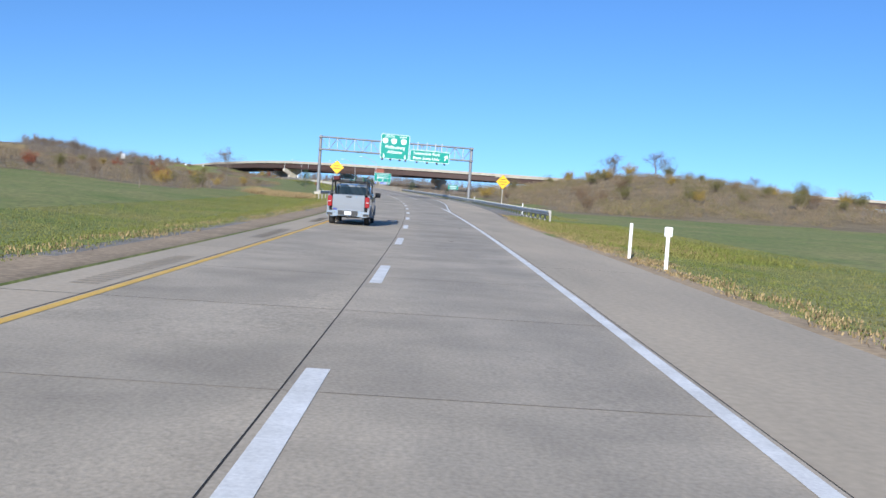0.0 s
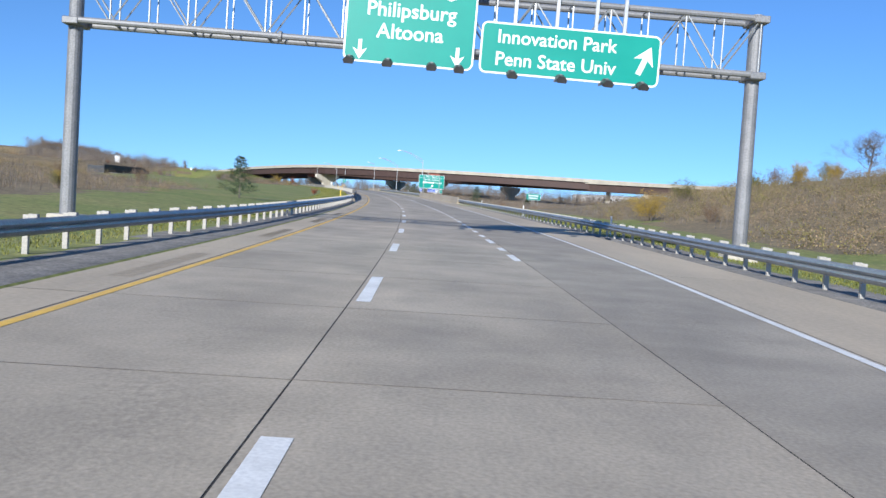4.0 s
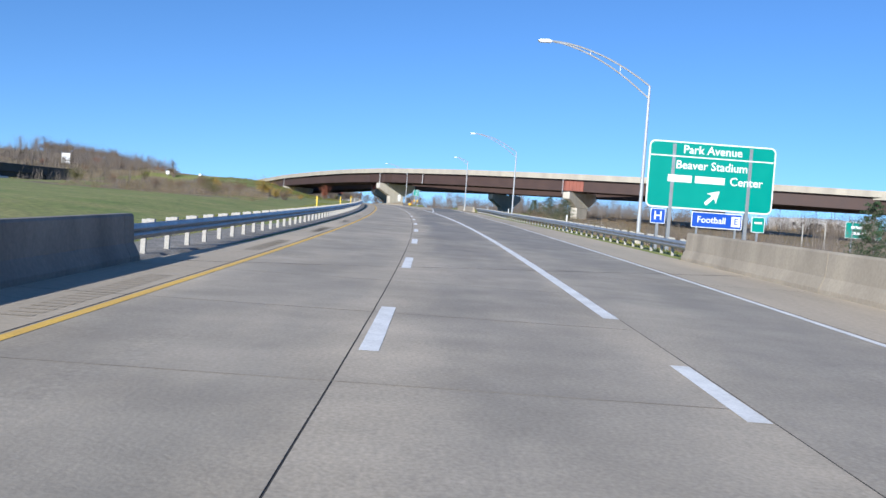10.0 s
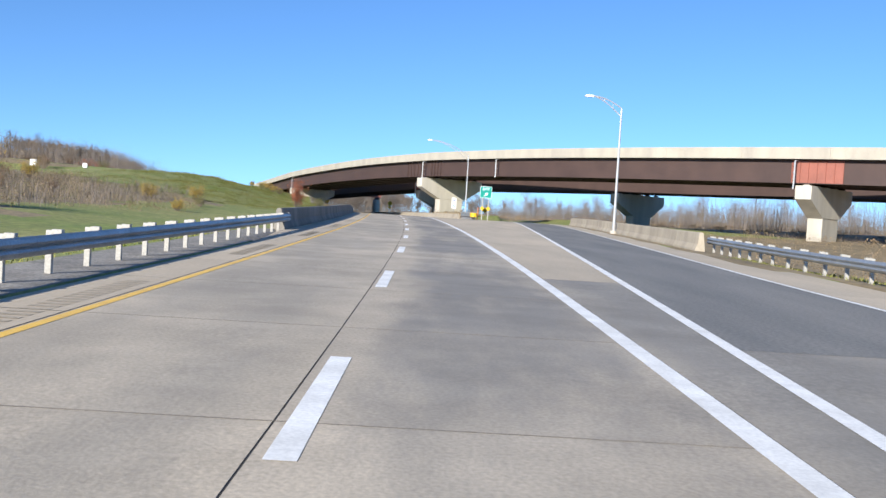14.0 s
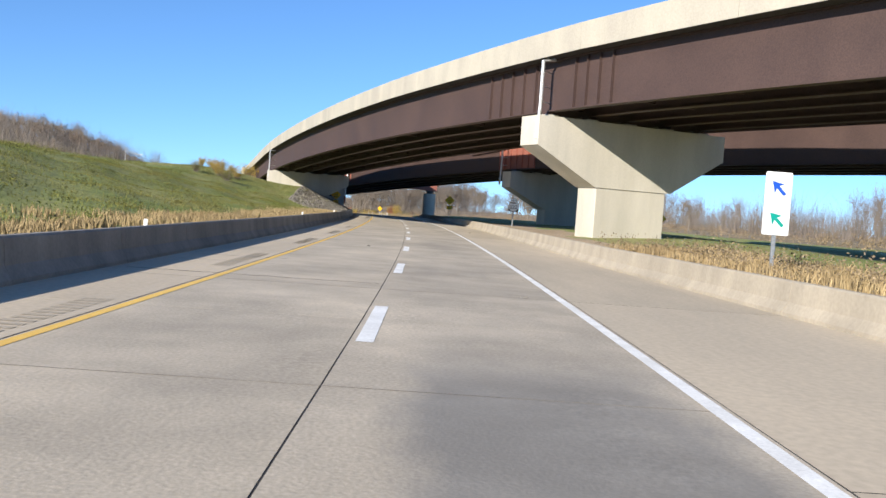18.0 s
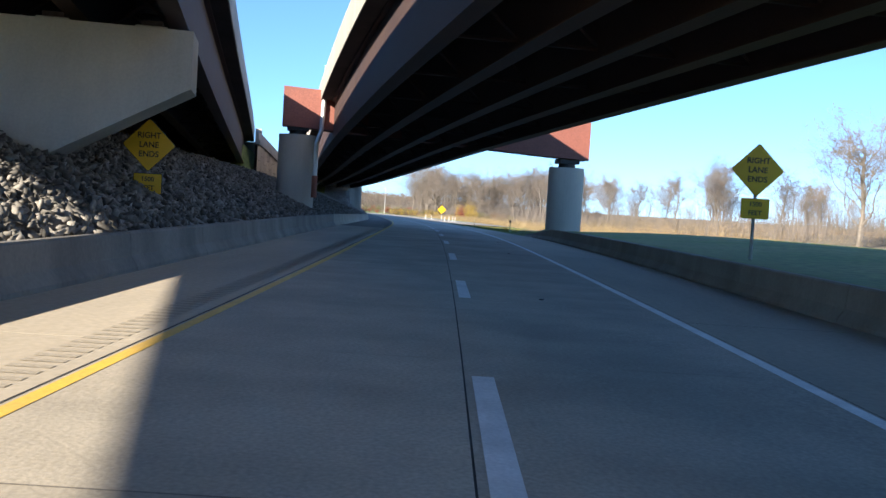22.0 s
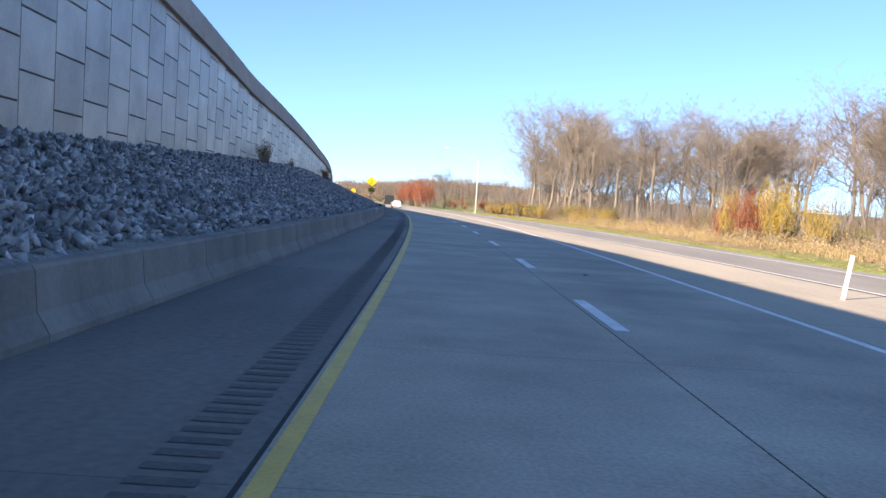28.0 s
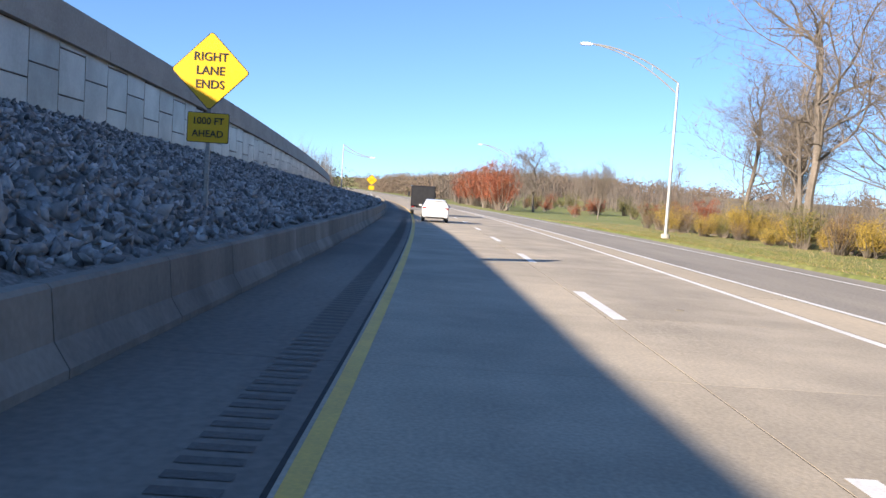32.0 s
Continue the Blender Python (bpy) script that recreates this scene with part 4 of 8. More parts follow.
def build_bent():
    b = thing("straddle_bent", place(760.2, 0, 0, 7.5), "red steel beam on two round concrete columns across the highway", "bridge pier")
    for x, z0, z1, zb in ((-10.3, 0.6, 6.2, 6.75), (9.4, -0.4, 5.2, 5.85)):
        part("column", Geo().tube((x, 0, z0), (x, 0, z1), 1.3, 1.3, 40), PIER, b, "round pale concrete column", smooth=False)
        part("bearing", Geo().tube((x, 0, z1), (x, 0, z1 + 0.3), 0.62, 0.62, 20).box(x - 0.75, -0.75, z1 + 0.3, x + 0.75, 0.75, zb - 0.02, 0.03), BLACK, b, "dark steel bearing")
    o = [(-11.4, 6.78), (10.75, 5.80), (10.75, 8.58), (-11.4, 9.48)]
    part("cross_beam", Geo().prism(o, -0.95, 0.95), STEEL_RED, b, "red painted steel box beam")
    g = Geo().pipe([(-8.55, -1.1, 11.0), (-8.7, -1.2, 6.6), (-9.0, -1.55, 5.6), (-9.0, -1.55, 1.9)], 0.16, 8)
    part("drain_pipe", g, POLE, b, "pale drain pipe strapped to the column")
    part("pipe_boot", Geo().tube((-9.0, -1.55, 1.9), (-9.0, -1.55, 3.4), 0.2, 0.2, 10), STEEL_RED, b, "rusty pipe boot")


build_bent()


def build_abutments():
    a = thing("bridge_abutment", HERE, "plain concrete abutment of the ramp bridge", "abutment", kind="structure")
    m = B2.frame_at(B2_END, 0, 0)
    bot, t = float(B2_BOT(B2_END)), float(B2_TOP(B2_END))
    g0 = float(road_z(856)) - 0.4
    part("face_wall", Geo().box(-0.6, -0.2, g0, 12.2, 1.6, bot - 0.05, 0.04, m), PIER, a)
    part("back_wall", Geo().box(-0.6, 0.01, bot - 0.04, 12.2, 1.6, t - 1.54, 0.0, m), PIER, a)
    part("cheek_wall", Geo().box(-1.1, -0.6, bot - 0.6, -0.62, 1.6, t - 0.2, 0.04, m), PIER, a)
    part("cheek_wall", Geo().box(12.22, -0.3, g0, 12.7, 1.6, t - 0.1, 0.04, m), PIER, a)
    b = thing("bridge_abutment", HERE, "pale concrete abutment of the curved overpass", "abutment", kind="structure")
    m = B1.frame_at(344, 0, 0)
    bot, t = float(B1_TOP(344)) - 4.65, float(B1_TOP(344))
    part("face_wall", Geo().box(-0.8, -0.3, bot - 3.4, 14.4, 1.8, bot - 0.05, 0.04, m), PIER, b)
    part("back_wall", Geo().box(-0.8, 0.01, bot - 0.04, 14.4, 1.8, t - 1.54, 0.0, m), PIER, b)
    part("cheek_wall", Geo().box(13.7, -0.9, bot - 1.0, 14.4, 1.2, t - 0.1, 0.04, m), PIER, b)
    part("cheek_wall", Geo().box(-0.8, -0.9, bot - 1.0, -0.15, 1.2, t - 0.1, 0.04, m), PIER, b)


build_abutments()


# ---- retaining walls ----
def build_panel_wall(name, label, s0, s1, u, top, foot, singles):
    w = thing(name, HERE, label, "retaining wall", kind="structure")
    part("backing", Geo().sweep([(-0.35, 0), (-0.06, 0), (-0.06, 1), (-0.35, 1)], s0, s1, u, lambda s: foot(s) - 0.8, 3.0), JOINT, w)
    g = Geo()
    base = len(g.v)
    ss = np.arange(s0, s1 + 0.1, 3.0)
    for s in ss:
        for a, z in ((-0.3, foot(s) - 0.9), (-0.05, foot(s) - 0.9), (-0.05, top(s) - 1.1), (-0.3, top(s) - 1.1)):
            g.v.append(tuple(spot(s, float(u(s)) + a, float(z))))
    for k in range(len(ss) - 1):
        for j in range(4):
            g.f.append((base + 4 * k + j, base + 4 * k + (j + 1) % 4, base + 4 * k + 4 + (j + 1) % 4, base + 4 * k + 4 + j))
    part("panel_backing", g, JOINT, w, "dark joints behind the panels")
    cop = [(-0.32, -1.28), (0.20, -1.28), (0.20, -0.90), (0.05, -0.86), (0.02, -0.03), (-0.01, 0.0), (-0.24, 0.0), (-0.30, -1.0)]
    for a in np.arange(s0, s1, 12.0):
        part("coping", Geo().sweep(cop, a + 0.012, min(a + 12, s1) - 0.012, u, top, 3.0), COPING, w, "smooth concrete barrier along the top")
    wid, hei, made, rest = 2.3, 1.5, 0, Geo()
    col = 0
    s = s0
    while s < s1 - wid:
        zt = float(top(s + wid / 2)) - 1.3
        zf = float(foot(s + wid / 2)) - 0.6
        z = math.floor(float(top(s)) * 4) / 4 + 0.2 + (0.75 if col % 2 else 0)
        cells = []
        while z > zf:
            hi, lo = min(z, zt + 0.05), max(z - hei, zf)
            if hi - lo > 0.12:
                cells.append((lo + 0.012, hi - 0.012))
            z -= hei
        for lo, hi in cells:
            q = rest if made >= singles else Geo()
            uu = float(u(s + wid / 2))
            v0 = len(q.v)
            for ss_, a in ((s + 0.012, -0.04), (s + wid - 0.012, -0.04)):
                for z_ in (lo, hi):
                    q.v.append(tuple(spot(ss_, float(u(ss_)) + a, z_)))
            for ss_, a in ((s + 0.03, 0.0), (s + wid - 0.03, 0.0)):
                for z_ in (lo + 0.02, hi - 0.02):
                    q.v.append(tuple(spot(ss_, float(u(ss_)) + a, z_)))
            q.f += [tuple(v0 + i for i in f) for f in ((4, 6, 7, 5), (0, 4, 5, 1), (6, 2, 3, 7), (0, 2, 6, 4), (1, 5, 7, 3))]
            if q is not rest:
                part("panel", q.mesh("panel", PANEL), None, w)
            made += 1
        s += wid
        col += 1
    if rest.v:
        tagged(part("panel_field", rest.mesh("panel_field", PANEL_FAR), None, w), kind="stuff")
    return w


COPING = surf("coping_concrete", (0.40, 0.37, 0.33), (0.32, 0.295, 0.26), 0.5, 0.85, 10, 0.05, grain=0.1)
WING2 = surf("wing_wall_concrete", (0.56, 0.53, 0.47), (0.45, 0.42, 0.37), 0.35, 0.8, 14, 0.12)
_w = Geo()
_ss = np.arange(828.2, 859.5, 3.1)
for _s in _ss:
    for _a, _z in ((-0.4, 2.4), (0.05, 2.4), (0.05, float(WALL2_TOP(_s))), (-0.4, float(WALL2_TOP(_s)))):
        _w.v.append(tuple(spot(_s, float(WALL2_U(_s)) + _a, _z)))
_w.f = [(4 * k + j, 4 * k + (j + 1) % 4, 4 * k + 4 + (j + 1) % 4, 4 * k + 4 + j) for k in range(len(_ss) - 1) for j in range(4)] + [(3, 2, 1, 0), tuple(4 * len(_ss) - 4 + j for j in range(4))]
tagged(part("wing_wall", _w, WING2), "pale concrete wing wall between the panels and the abutment", "retaining wall", kind="structure")
PANEL_FAR = surf("wall_panel_concrete_far", (0.42, 0.38, 0.32), (0.28, 0.25, 0.21), 0.5, 0.4, 10, 0.12, island=0.22)
build_panel_wall("retaining_wall", "tall retaining wall of staggered concrete panels under a ramp", 880, 1200, WALL_U, WALL_TOP, WALL_FOOT, 300)
build_panel_wall("retaining_wall", "tan panelled retaining wall behind the ramp bridge", 788.2, 828, WALL2_U, WALL2_TOP, lerp([(795, 4.6), (856, 3.9)]), 60)
wing = Geo().sweep([(-0.4, 0), (0.0, 0), (0.0, 1.0), (-0.4, 1.0)], 859.6, 880, WALL_U, lambda s: WALL_TOP(s) - 1.3, 2.0)
base = len(wing.v)
ss_w = np.arange(859.6, 880.1, 2.55)
for s in ss_w:
    for a, z in ((-0.4, 0.5), (0.0, 0.5), (0.0, WALL_TOP(s) - 1.31), (-0.4, WALL_TOP(s) - 1.31)):
        wing.v.append(tuple(spot(s, float(WALL_U(s)) + a, float(z))))
for k in range(len(ss_w) - 1):
    for j in range(4):
        wing.f.append((base + 4 * k + j, base + 4 * k + (j + 1) % 4, base + 4 * k + 4 + (j + 1) % 4, base + 4 * k + 4 + j))
tagged(part("wing_wall", wing, PIER), "plain concrete wing wall beside the bridge abutment", "retaining wall", kind="structure")


# ---- signs, lamps and posts ----
def rounded(w, h, r, n=4):
    pts = []
    for cx, cz, a0 in ((w / 2 - r, h / 2 - r, 0), (-w / 2 + r, h / 2 - r, 90), (-w / 2 + r, -h / 2 + r, 180), (w / 2 - r, -h / 2 + r, 270)):
        for k in range(n + 1):
            a = radians(a0 + 90 * k / n)
            pts.append((cx + r * math.cos(a), cz + r * math.sin(a)))
    return pts


def board(parent, x, z, w, h, face, rim, r=0.12, border=0.05, y=0.0, name="sign_panel"):
    """A sheet with a border of another colour, at (x, z), facing -y."""
    m = pose(x, y, z)
    p = part(name, Geo().prism(rounded(w, h, r), 0.0, 0.035), rim, parent, at=m)
    part("sign_face", Geo().prism(rounded(w - 2 * border, h - 2 * border, max(r - border, 0.01)), -0.006, 0.0), face, p)
    return p


def arrow(parent, x, z, size, turn, material, y=-0.012):
    o = [(-0.09, -0.5), (0.09, -0.5), (0.09, 0.05), (0.36, -0.08), (0.0, 0.5), (-0.36, -0.08), (-0.09, 0.05)]
    part("arrow", Geo().prism([(a * size, b * size) for a, b in o], -0.004, 0.004), material, parent, at=pose(x, y, z, 0, turn, 0))


def shield(parent, x, z, size, text):
    o = [(-0.42, 0.36), (-0.2, 0.5), (0.0, 0.42), (0.2, 0.5), (0.42, 0.36), (0.44, -0.05), (0.3, -0.36), (0.0, -0.5), (-0.3, -0.36), (-0.44, -0.05)]
    part("route_shield", Geo().prism([(a * size * 1.1, b * size) for a, b in o], -0.004, 0.004), SIGN_WHITE, parent, "white route shield", at=pose(x, -0.012, z))
    writing(text, size * 0.5, SIGN_BLACK, parent, pose(x, -0.02, z))


def build_gantry():
    g = thing("sign_gantry", place(160, 0), "grey steel truss gantry with two green signs over the highway", "sign gantry")
    zl, zr = (9.55, 7.42), (9.28, 7.12)
    xl, xr = -12.8, 13.5
    for x, z0, z1 in ((xl, -0.5, 9.8), (xr, -0.3, 9.5)):
        for y in (-0.35, 0.35):
            part("post", Geo().tube((x, y * 0.2, z0), (x, y * 0.2, z1), 0.29 if y < 0 else 0.25, 0.24, 16), GALV_DARK, g, "weathered steel tube post")
        part("base_plate", Geo().box(x - 0.6, -0.6, z0 - 0.2, x + 0.6, 0.6, z0 + 0.55, 0.04), PIER, g, "concrete footing")
    for y in (-0.55, 0.55):
        for k in (0, 1):
            part("chord", Geo().tube((xl, y, zl[k]), (xr, y, zr[k]), 0.125, 0.125, 10), GALV_DARK, g)
    for x, z in ((xl, zl), (xr, zr)):
        for k in (0, 1):
            part("saddle", Geo().box(x - 0.3, -0.7, z[k] - 0.17, x + 0.3, 0.7, z[k] + 0.1, 0.03), GALV_DARK, g)
    n = 18
    for k in range(n):
        a, b = k / n, (k + 1) / n
        za = [zl[j] + (zr[j] - zl[j]) * a for j in (0, 1)]
        zb = [zl[j] + (zr[j] - zl[j]) * b for j in (0, 1)]
        x0, x1 = xl + (xr - xl) * a, xl + (xr - xl) * b
        q = Geo()
        for y in (-0.55, 0.55):
            q.tube((x0, y, za[k % 2]), (x1, y, zb[1 - k % 2]), 0.035, n=5).tube((x1, y, zb[0]), (x1, y, zb[1]), 0.035, n=5)
        q.tube((x1, -0.55, zb[0]), (x1, 0.55, zb[0]), 0.03, n=5).tube((x1, -0.55, zb[1]), (x1, 0.55, zb[1]), 0.03, n=5)
        part("brace", q, GALV, g)
    for f in (0.30, 0.55, 0.80):
        for j in (0, 1):
            x, z = xl + (xr - xl) * f, zl[j] + (zr[j] - zl[j]) * f
            part("flange", Geo().tube((x - 0.06, -0.55, z), (x + 0.06, -0.55, z), 0.2, 0.2, 12), GALV_DARK, g)
    # the tall sign
    a = thing("highway_sign", place(160, 0.03, 8.63) @ pose(0, -0.85, 0, 0, 1.2, 0), "green highway sign with white letters and route shields on a gantry", "road sign", "green highway signs")
    board(a, 0, 0, 4.95, 4.25, SIGN_GREEN, SIGN_WHITE, 0.3, 0.07)
    writing("SOUTH", 0.50, SIGN_WHITE, a, pose(-1.0, -0.012, 1.72))
    writing("WEST", 0.50, SIGN_WHITE, a, pose(1.35, -0.012, 1.72))
    shield(a, -1.75, 0.92, 0.95, "99")
    shield(a, -0.25, 0.92, 1.0, "220")
    shield(a, 1.45, 0.92, 1.0, "322")
    writing("Philipsburg", 0.78, SIGN_WHITE, a, pose(0, -0.012, -0.10))
    writing("Altoona", 0.78, SIGN_WHITE, a, pose(0, -0.012, -0.92))
    arrow(a, -1.85, -1.66, 0.75, 180, SIGN_WHITE)
    arrow(a, 1.85, -1.66, 0.75, 180, SIGN_WHITE)
    b = thing("highway_sign", place(160, 6.15, 7.36) @ pose(0, -0.85, 0, 0, 1.2, 0), "wide green highway sign with an arrow, hung from a gantry", "road sign", "green highway signs")
    board(b, 0, 0, 6.9, 1.95, SIGN_GREEN, SIGN_WHITE, 0.25, 0.07)
    writing("Innovation Park", 0.72, SIGN_WHITE, b, pose(-0.55, -0.012, 0.42))
    writing("Penn State Univ", 0.72, SIGN_WHITE, b, pose(-0.55, -0.012, -0.42))
    arrow(b, 2.85, 0.0, 1.15, 22, SIGN_WHITE)
    for x in (-2.2, -0.6, 0.9, 2.0):
        part("hanger", Geo().box(x - 0.07, 0.05, 0.9, x + 0.07, 0.17, 2.35, 0.01), POLE, b, "pale hanger bar")
    for sgn, xs, zz in ((a, (-2.1, -0.7, 0.9, 1.9), -2.2), (b, (-2.3, -0.5, 1.2, 2.5), -1.08)):
        for x in xs:
            q = Geo().box(x - 0.04, -1.5, zz, x + 0.04, 0.1, zz + 0.07)
            part("lamp_arm", q, GALV_DARK, sgn)
            part("sign_lamp", Geo().prism([(-0.16, 0.0), (0.16, 0.0), (0.20, 0.12), (0.1, 0.24), (-0.1, 0.24), (-0.20, 0.12)], -0.3, 0.3, 1), BLACK, sgn, "dark sign floodlight", at=pose(x, -1.5, zz - 0.22, 15, 0, 0))


build_gantry()


def bars(parent, x, z, w, h, material, y=-0.012):
    part("line_of_writing", Geo().box(x - w / 2, y - 0.004, z - h / 2, x + w / 2, y + 0.004, z + h / 2), material, parent)


def leg(parent, x, z0, z1, material=GALV, r=0.05, y=0.08):
    part("sign_post", Geo().box(x - r, y - r, z0, x + r, y + r, z1, 0.008), material, parent)


def build_exit_signs():
    p = thing("highway_sign", place(358, 15.05), "large green exit sign with white letters on steel posts", "road sign", "green highway signs")
    board(p, 0, 3.9, 6.6, 3.45, SIGN_GREEN, SIGN_WHITE, 0.3, 0.07)
    part("divider", Geo().box(-3.2, -0.012, 4.83, 3.2, -0.004, 4.89), SIGN_WHITE, p, "white rule")
    writing("Park Avenue", 0.60, SIGN_WHITE, p, pose(0, -0.012, 5.22))
    writing("Beaver Stadium", 0.60, SIGN_WHITE, p, pose(0, -0.012, 4.42))
    bars(p, -1.62, 3.72, 1.25, 0.36, SIGN_WHITE)
    bars(p, -0.05, 3.72, 1.55, 0.36, SIGN_WHITE)
    writing("Center", 0.60, SIGN_WHITE, p, pose(1.85, -0.012, 3.72))
    arrow(p, 0.15, 2.85, 1.0, 45, SIGN_WHITE)
    for x in (-2.0, 2.0):
        leg(p, x, -2.2, 5.5, GALV, 0.09)
    h = thing("hospital_sign", place(357.6, 12.35), "small blue hospital sign with a white letter", "road sign")
    board(h, 0, 1.72, 0.76, 0.76, SIGN_BLUE, SIGN_WHITE, 0.06, 0.03)
    writing("H", 0.62, SIGN_WHITE, h, pose(0, -0.012, 1.72))
    leg(h, 0, -0.8, 2.0, GALV, 0.07)
    f = thing("event_sign", place(357.6, 15.4), "blue event sign reading Football below the exit sign", "road sign")
    board(f, 0, 1.68, 2.62, 0.80, SIGN_BLUE, SIGN_WHITE, 0.06, 0.04)
    writing("Football", 0.46, SIGN_WHITE, f, pose(-0.28, -0.012, 1.68))
    board(f, 0.98, 1.68, 0.46, 0.52, SIGN_WHITE, SIGN_WHITE, 0.02, 0.01, -0.02, "plate")
    writing("E", 0.44, SIGN_BLUE, f, pose(0.98, -0.04, 1.68))
    for x in (-1.0, 1.0):
        leg(f, x, -0.8, 2.0)
    k = thing("small_green_sign", place(357.6, 17.55), "small green roadside sign on a post", "road sign")
    board(k, 0, 1.62, 0.68, 0.80, SIGN_GREEN, SIGN_WHITE, 0.05, 0.03)
    bars(k, 0, 1.72, 0.4, 0.1, SIGN_WHITE)
    leg(k, 0, -1.6, 1.9)
    e = thing("exit_sign", place(561.8, 12.0), "green exit sign with a white arrow on two wooden posts", "road sign")
    board(e, 0, 3.85, 1.62, 1.6, SIGN_GREEN, SIGN_WHITE, 0.15, 0.05)
    writing("EXIT", 0.46, SIGN_WHITE, e, pose(0, -0.012, 4.25))
    arrow(e, 0.0, 3.55, 0.75, 45, SIGN_WHITE)
    for x in (-0.42, 0.42):
        leg(e, x, -0.6, 4.4, POST_WOOD, 0.06)
        board(e, x, 1.62, 0.46, 0.46, SIGN_YELLOW, SIGN_YELLOW, 0.03, 0.01, -0.02, "yellow_marker")
    for o in [c for c in e.children if c.name.startswith("yellow_marker")]:
        o.matrix_basis = o.matrix_basis @ pose(0, 0, 0, 0, 45, 0)


build_exit_signs()


def diamond(s, u, z, size, lines, plate, label, post=POST_WOOD, ground=0.0):
    d = thing("warning_sign", place(s, u, ground), label, "road sign", "yellow warning signs")
    q = part("sign_panel", Geo().prism(rounded(size, size, 0.07), 0.0, 0.02), SIGN_BLACK, d, "yellow diamond with a black border", at=pose(0, 0, z, 0, 45, 0))
    part("sign_face", Geo().prism(rounded(size - 0.03, size - 0.03, 0.06), -0.006, 0.0), SIGN_YELLOW, q)
    for k, t in enumerate(lines):
        zz = z + (len(lines) - 1) * 0.15 - k * 0.30
        if t is None:
            bars(d, 0, zz, size * (0.5, 0.72, 0.4)[k], 0.075, SIGN_BLACK, -0.014)
        else:
            writing(t, 0.26, SIGN_BLACK, d, pose(0, -0.014, zz))
    if plate:
        pz = z - size * 0.72 - 0.36
        board(d, 0, pz, 0.92, 0.66, SIGN_YELLOW, SIGN_BLACK, 0.04, 0.015, 0, "sign_plate")
        for k, t in enumerate(plate):
            writing(t, 0.21, SIGN_BLACK, d, pose(0, -0.014, pz + 0.14 - 0.28 * k))
    leg(d, 0, -0.6, z + 0.2, post, 0.045)
    return d


diamond(112.4, -8.15, 3.75, 1.22, [None, None], None, "yellow diamond warning sign on a wooden post in grass")
diamond(109.5, 11.95, 3.25, 1.22, [None, None, None], None, "yellow diamond warning sign on a wooden post behind a guardrail")
diamond(723.5, -9.9, 2.55, 1.22, ["RIGHT", "LANE", "ENDS"], ["1500", "FEET"], "yellow lane-ends sign in the rock slope under the bridges", ground=0.55)
diamond(723.4, 9.65, 3.5, 1.22, ["RIGHT", "LANE", "ENDS"], ["1500", "FEET"], "yellow lane-ends sign on a post in shaded grass")
diamond(1022.3, -8.05, 4.15, 1.22, ["RIGHT", "LANE", "ENDS"], ["1000 FT", "AHEAD"], "yellow lane-ends sign in the rock slope below the wall")
diamond(873, 7.4, 2.35, 1.22, [None], None, "yellow diamond merge sign on a post in the grass verge")
diamond(1150, -8.2, 3.6, 1.22, [None, None], ["", ""], "distant yellow warning sign by the shoulder")
diamond(664, 28.0, 2.4, 0.9, [None], None, "small yellow warning sign beside the exit ramp")


def build_route_sign():
    r = thing("route_sign", place(652.2, 10.15), "white route 322 shield under a west plate on a post", "road sign")
    board(r, 0, 3.05, 0.62, 0.36, SIGN_WHITE, SIGN_BLACK, 0.03, 0.012, 0, "sign_plate")
    writing("WEST", 0.24, SIGN_BLACK, r, pose(0, -0.012, 3.05))
    board(r, 0, 2.42, 0.92, 0.82, SIGN_BLACK, SIGN_BLACK, 0.04, 0.01)
    o = [(-0.42, 0.34), (-0.26, 0.38), (0.0, 0.33), (0.26, 0.38), (0.42, 0.34), (0.40, 0.1), (0.43, -0.12), (0.28, -0.32), (0.0, -0.38), (-0.28, -0.32), (-0.43, -0.12), (-0.40, 0.1)]
    part("route_shield", Geo().prism(o, -0.012, -0.006), SIGN_WHITE, r, "white shield", at=pose(0, -0.004, 2.42))
    writing("322", 0.50, SIGN_BLACK, r, pose(0, -0.022, 2.42))
    leg(r, 0, -0.5, 3.2)
    a = thing("arrow_signs", place(591.7, 10.7), "two white arrow signs stacked on a post in the gore", "road sign")
    for z, mt in ((3.02, SIGN_BLUE), (2.12, SIGN_GREEN)):
        board(a, 0.0, z, 0.76, 0.90, SIGN_WHITE, SIGN_WHITE, 0.05, 0.02)
        arrow(a, 0.0, z, 0.55, -45, mt)
    leg(a, 0, -0.5, 3.3)


build_route_sign()


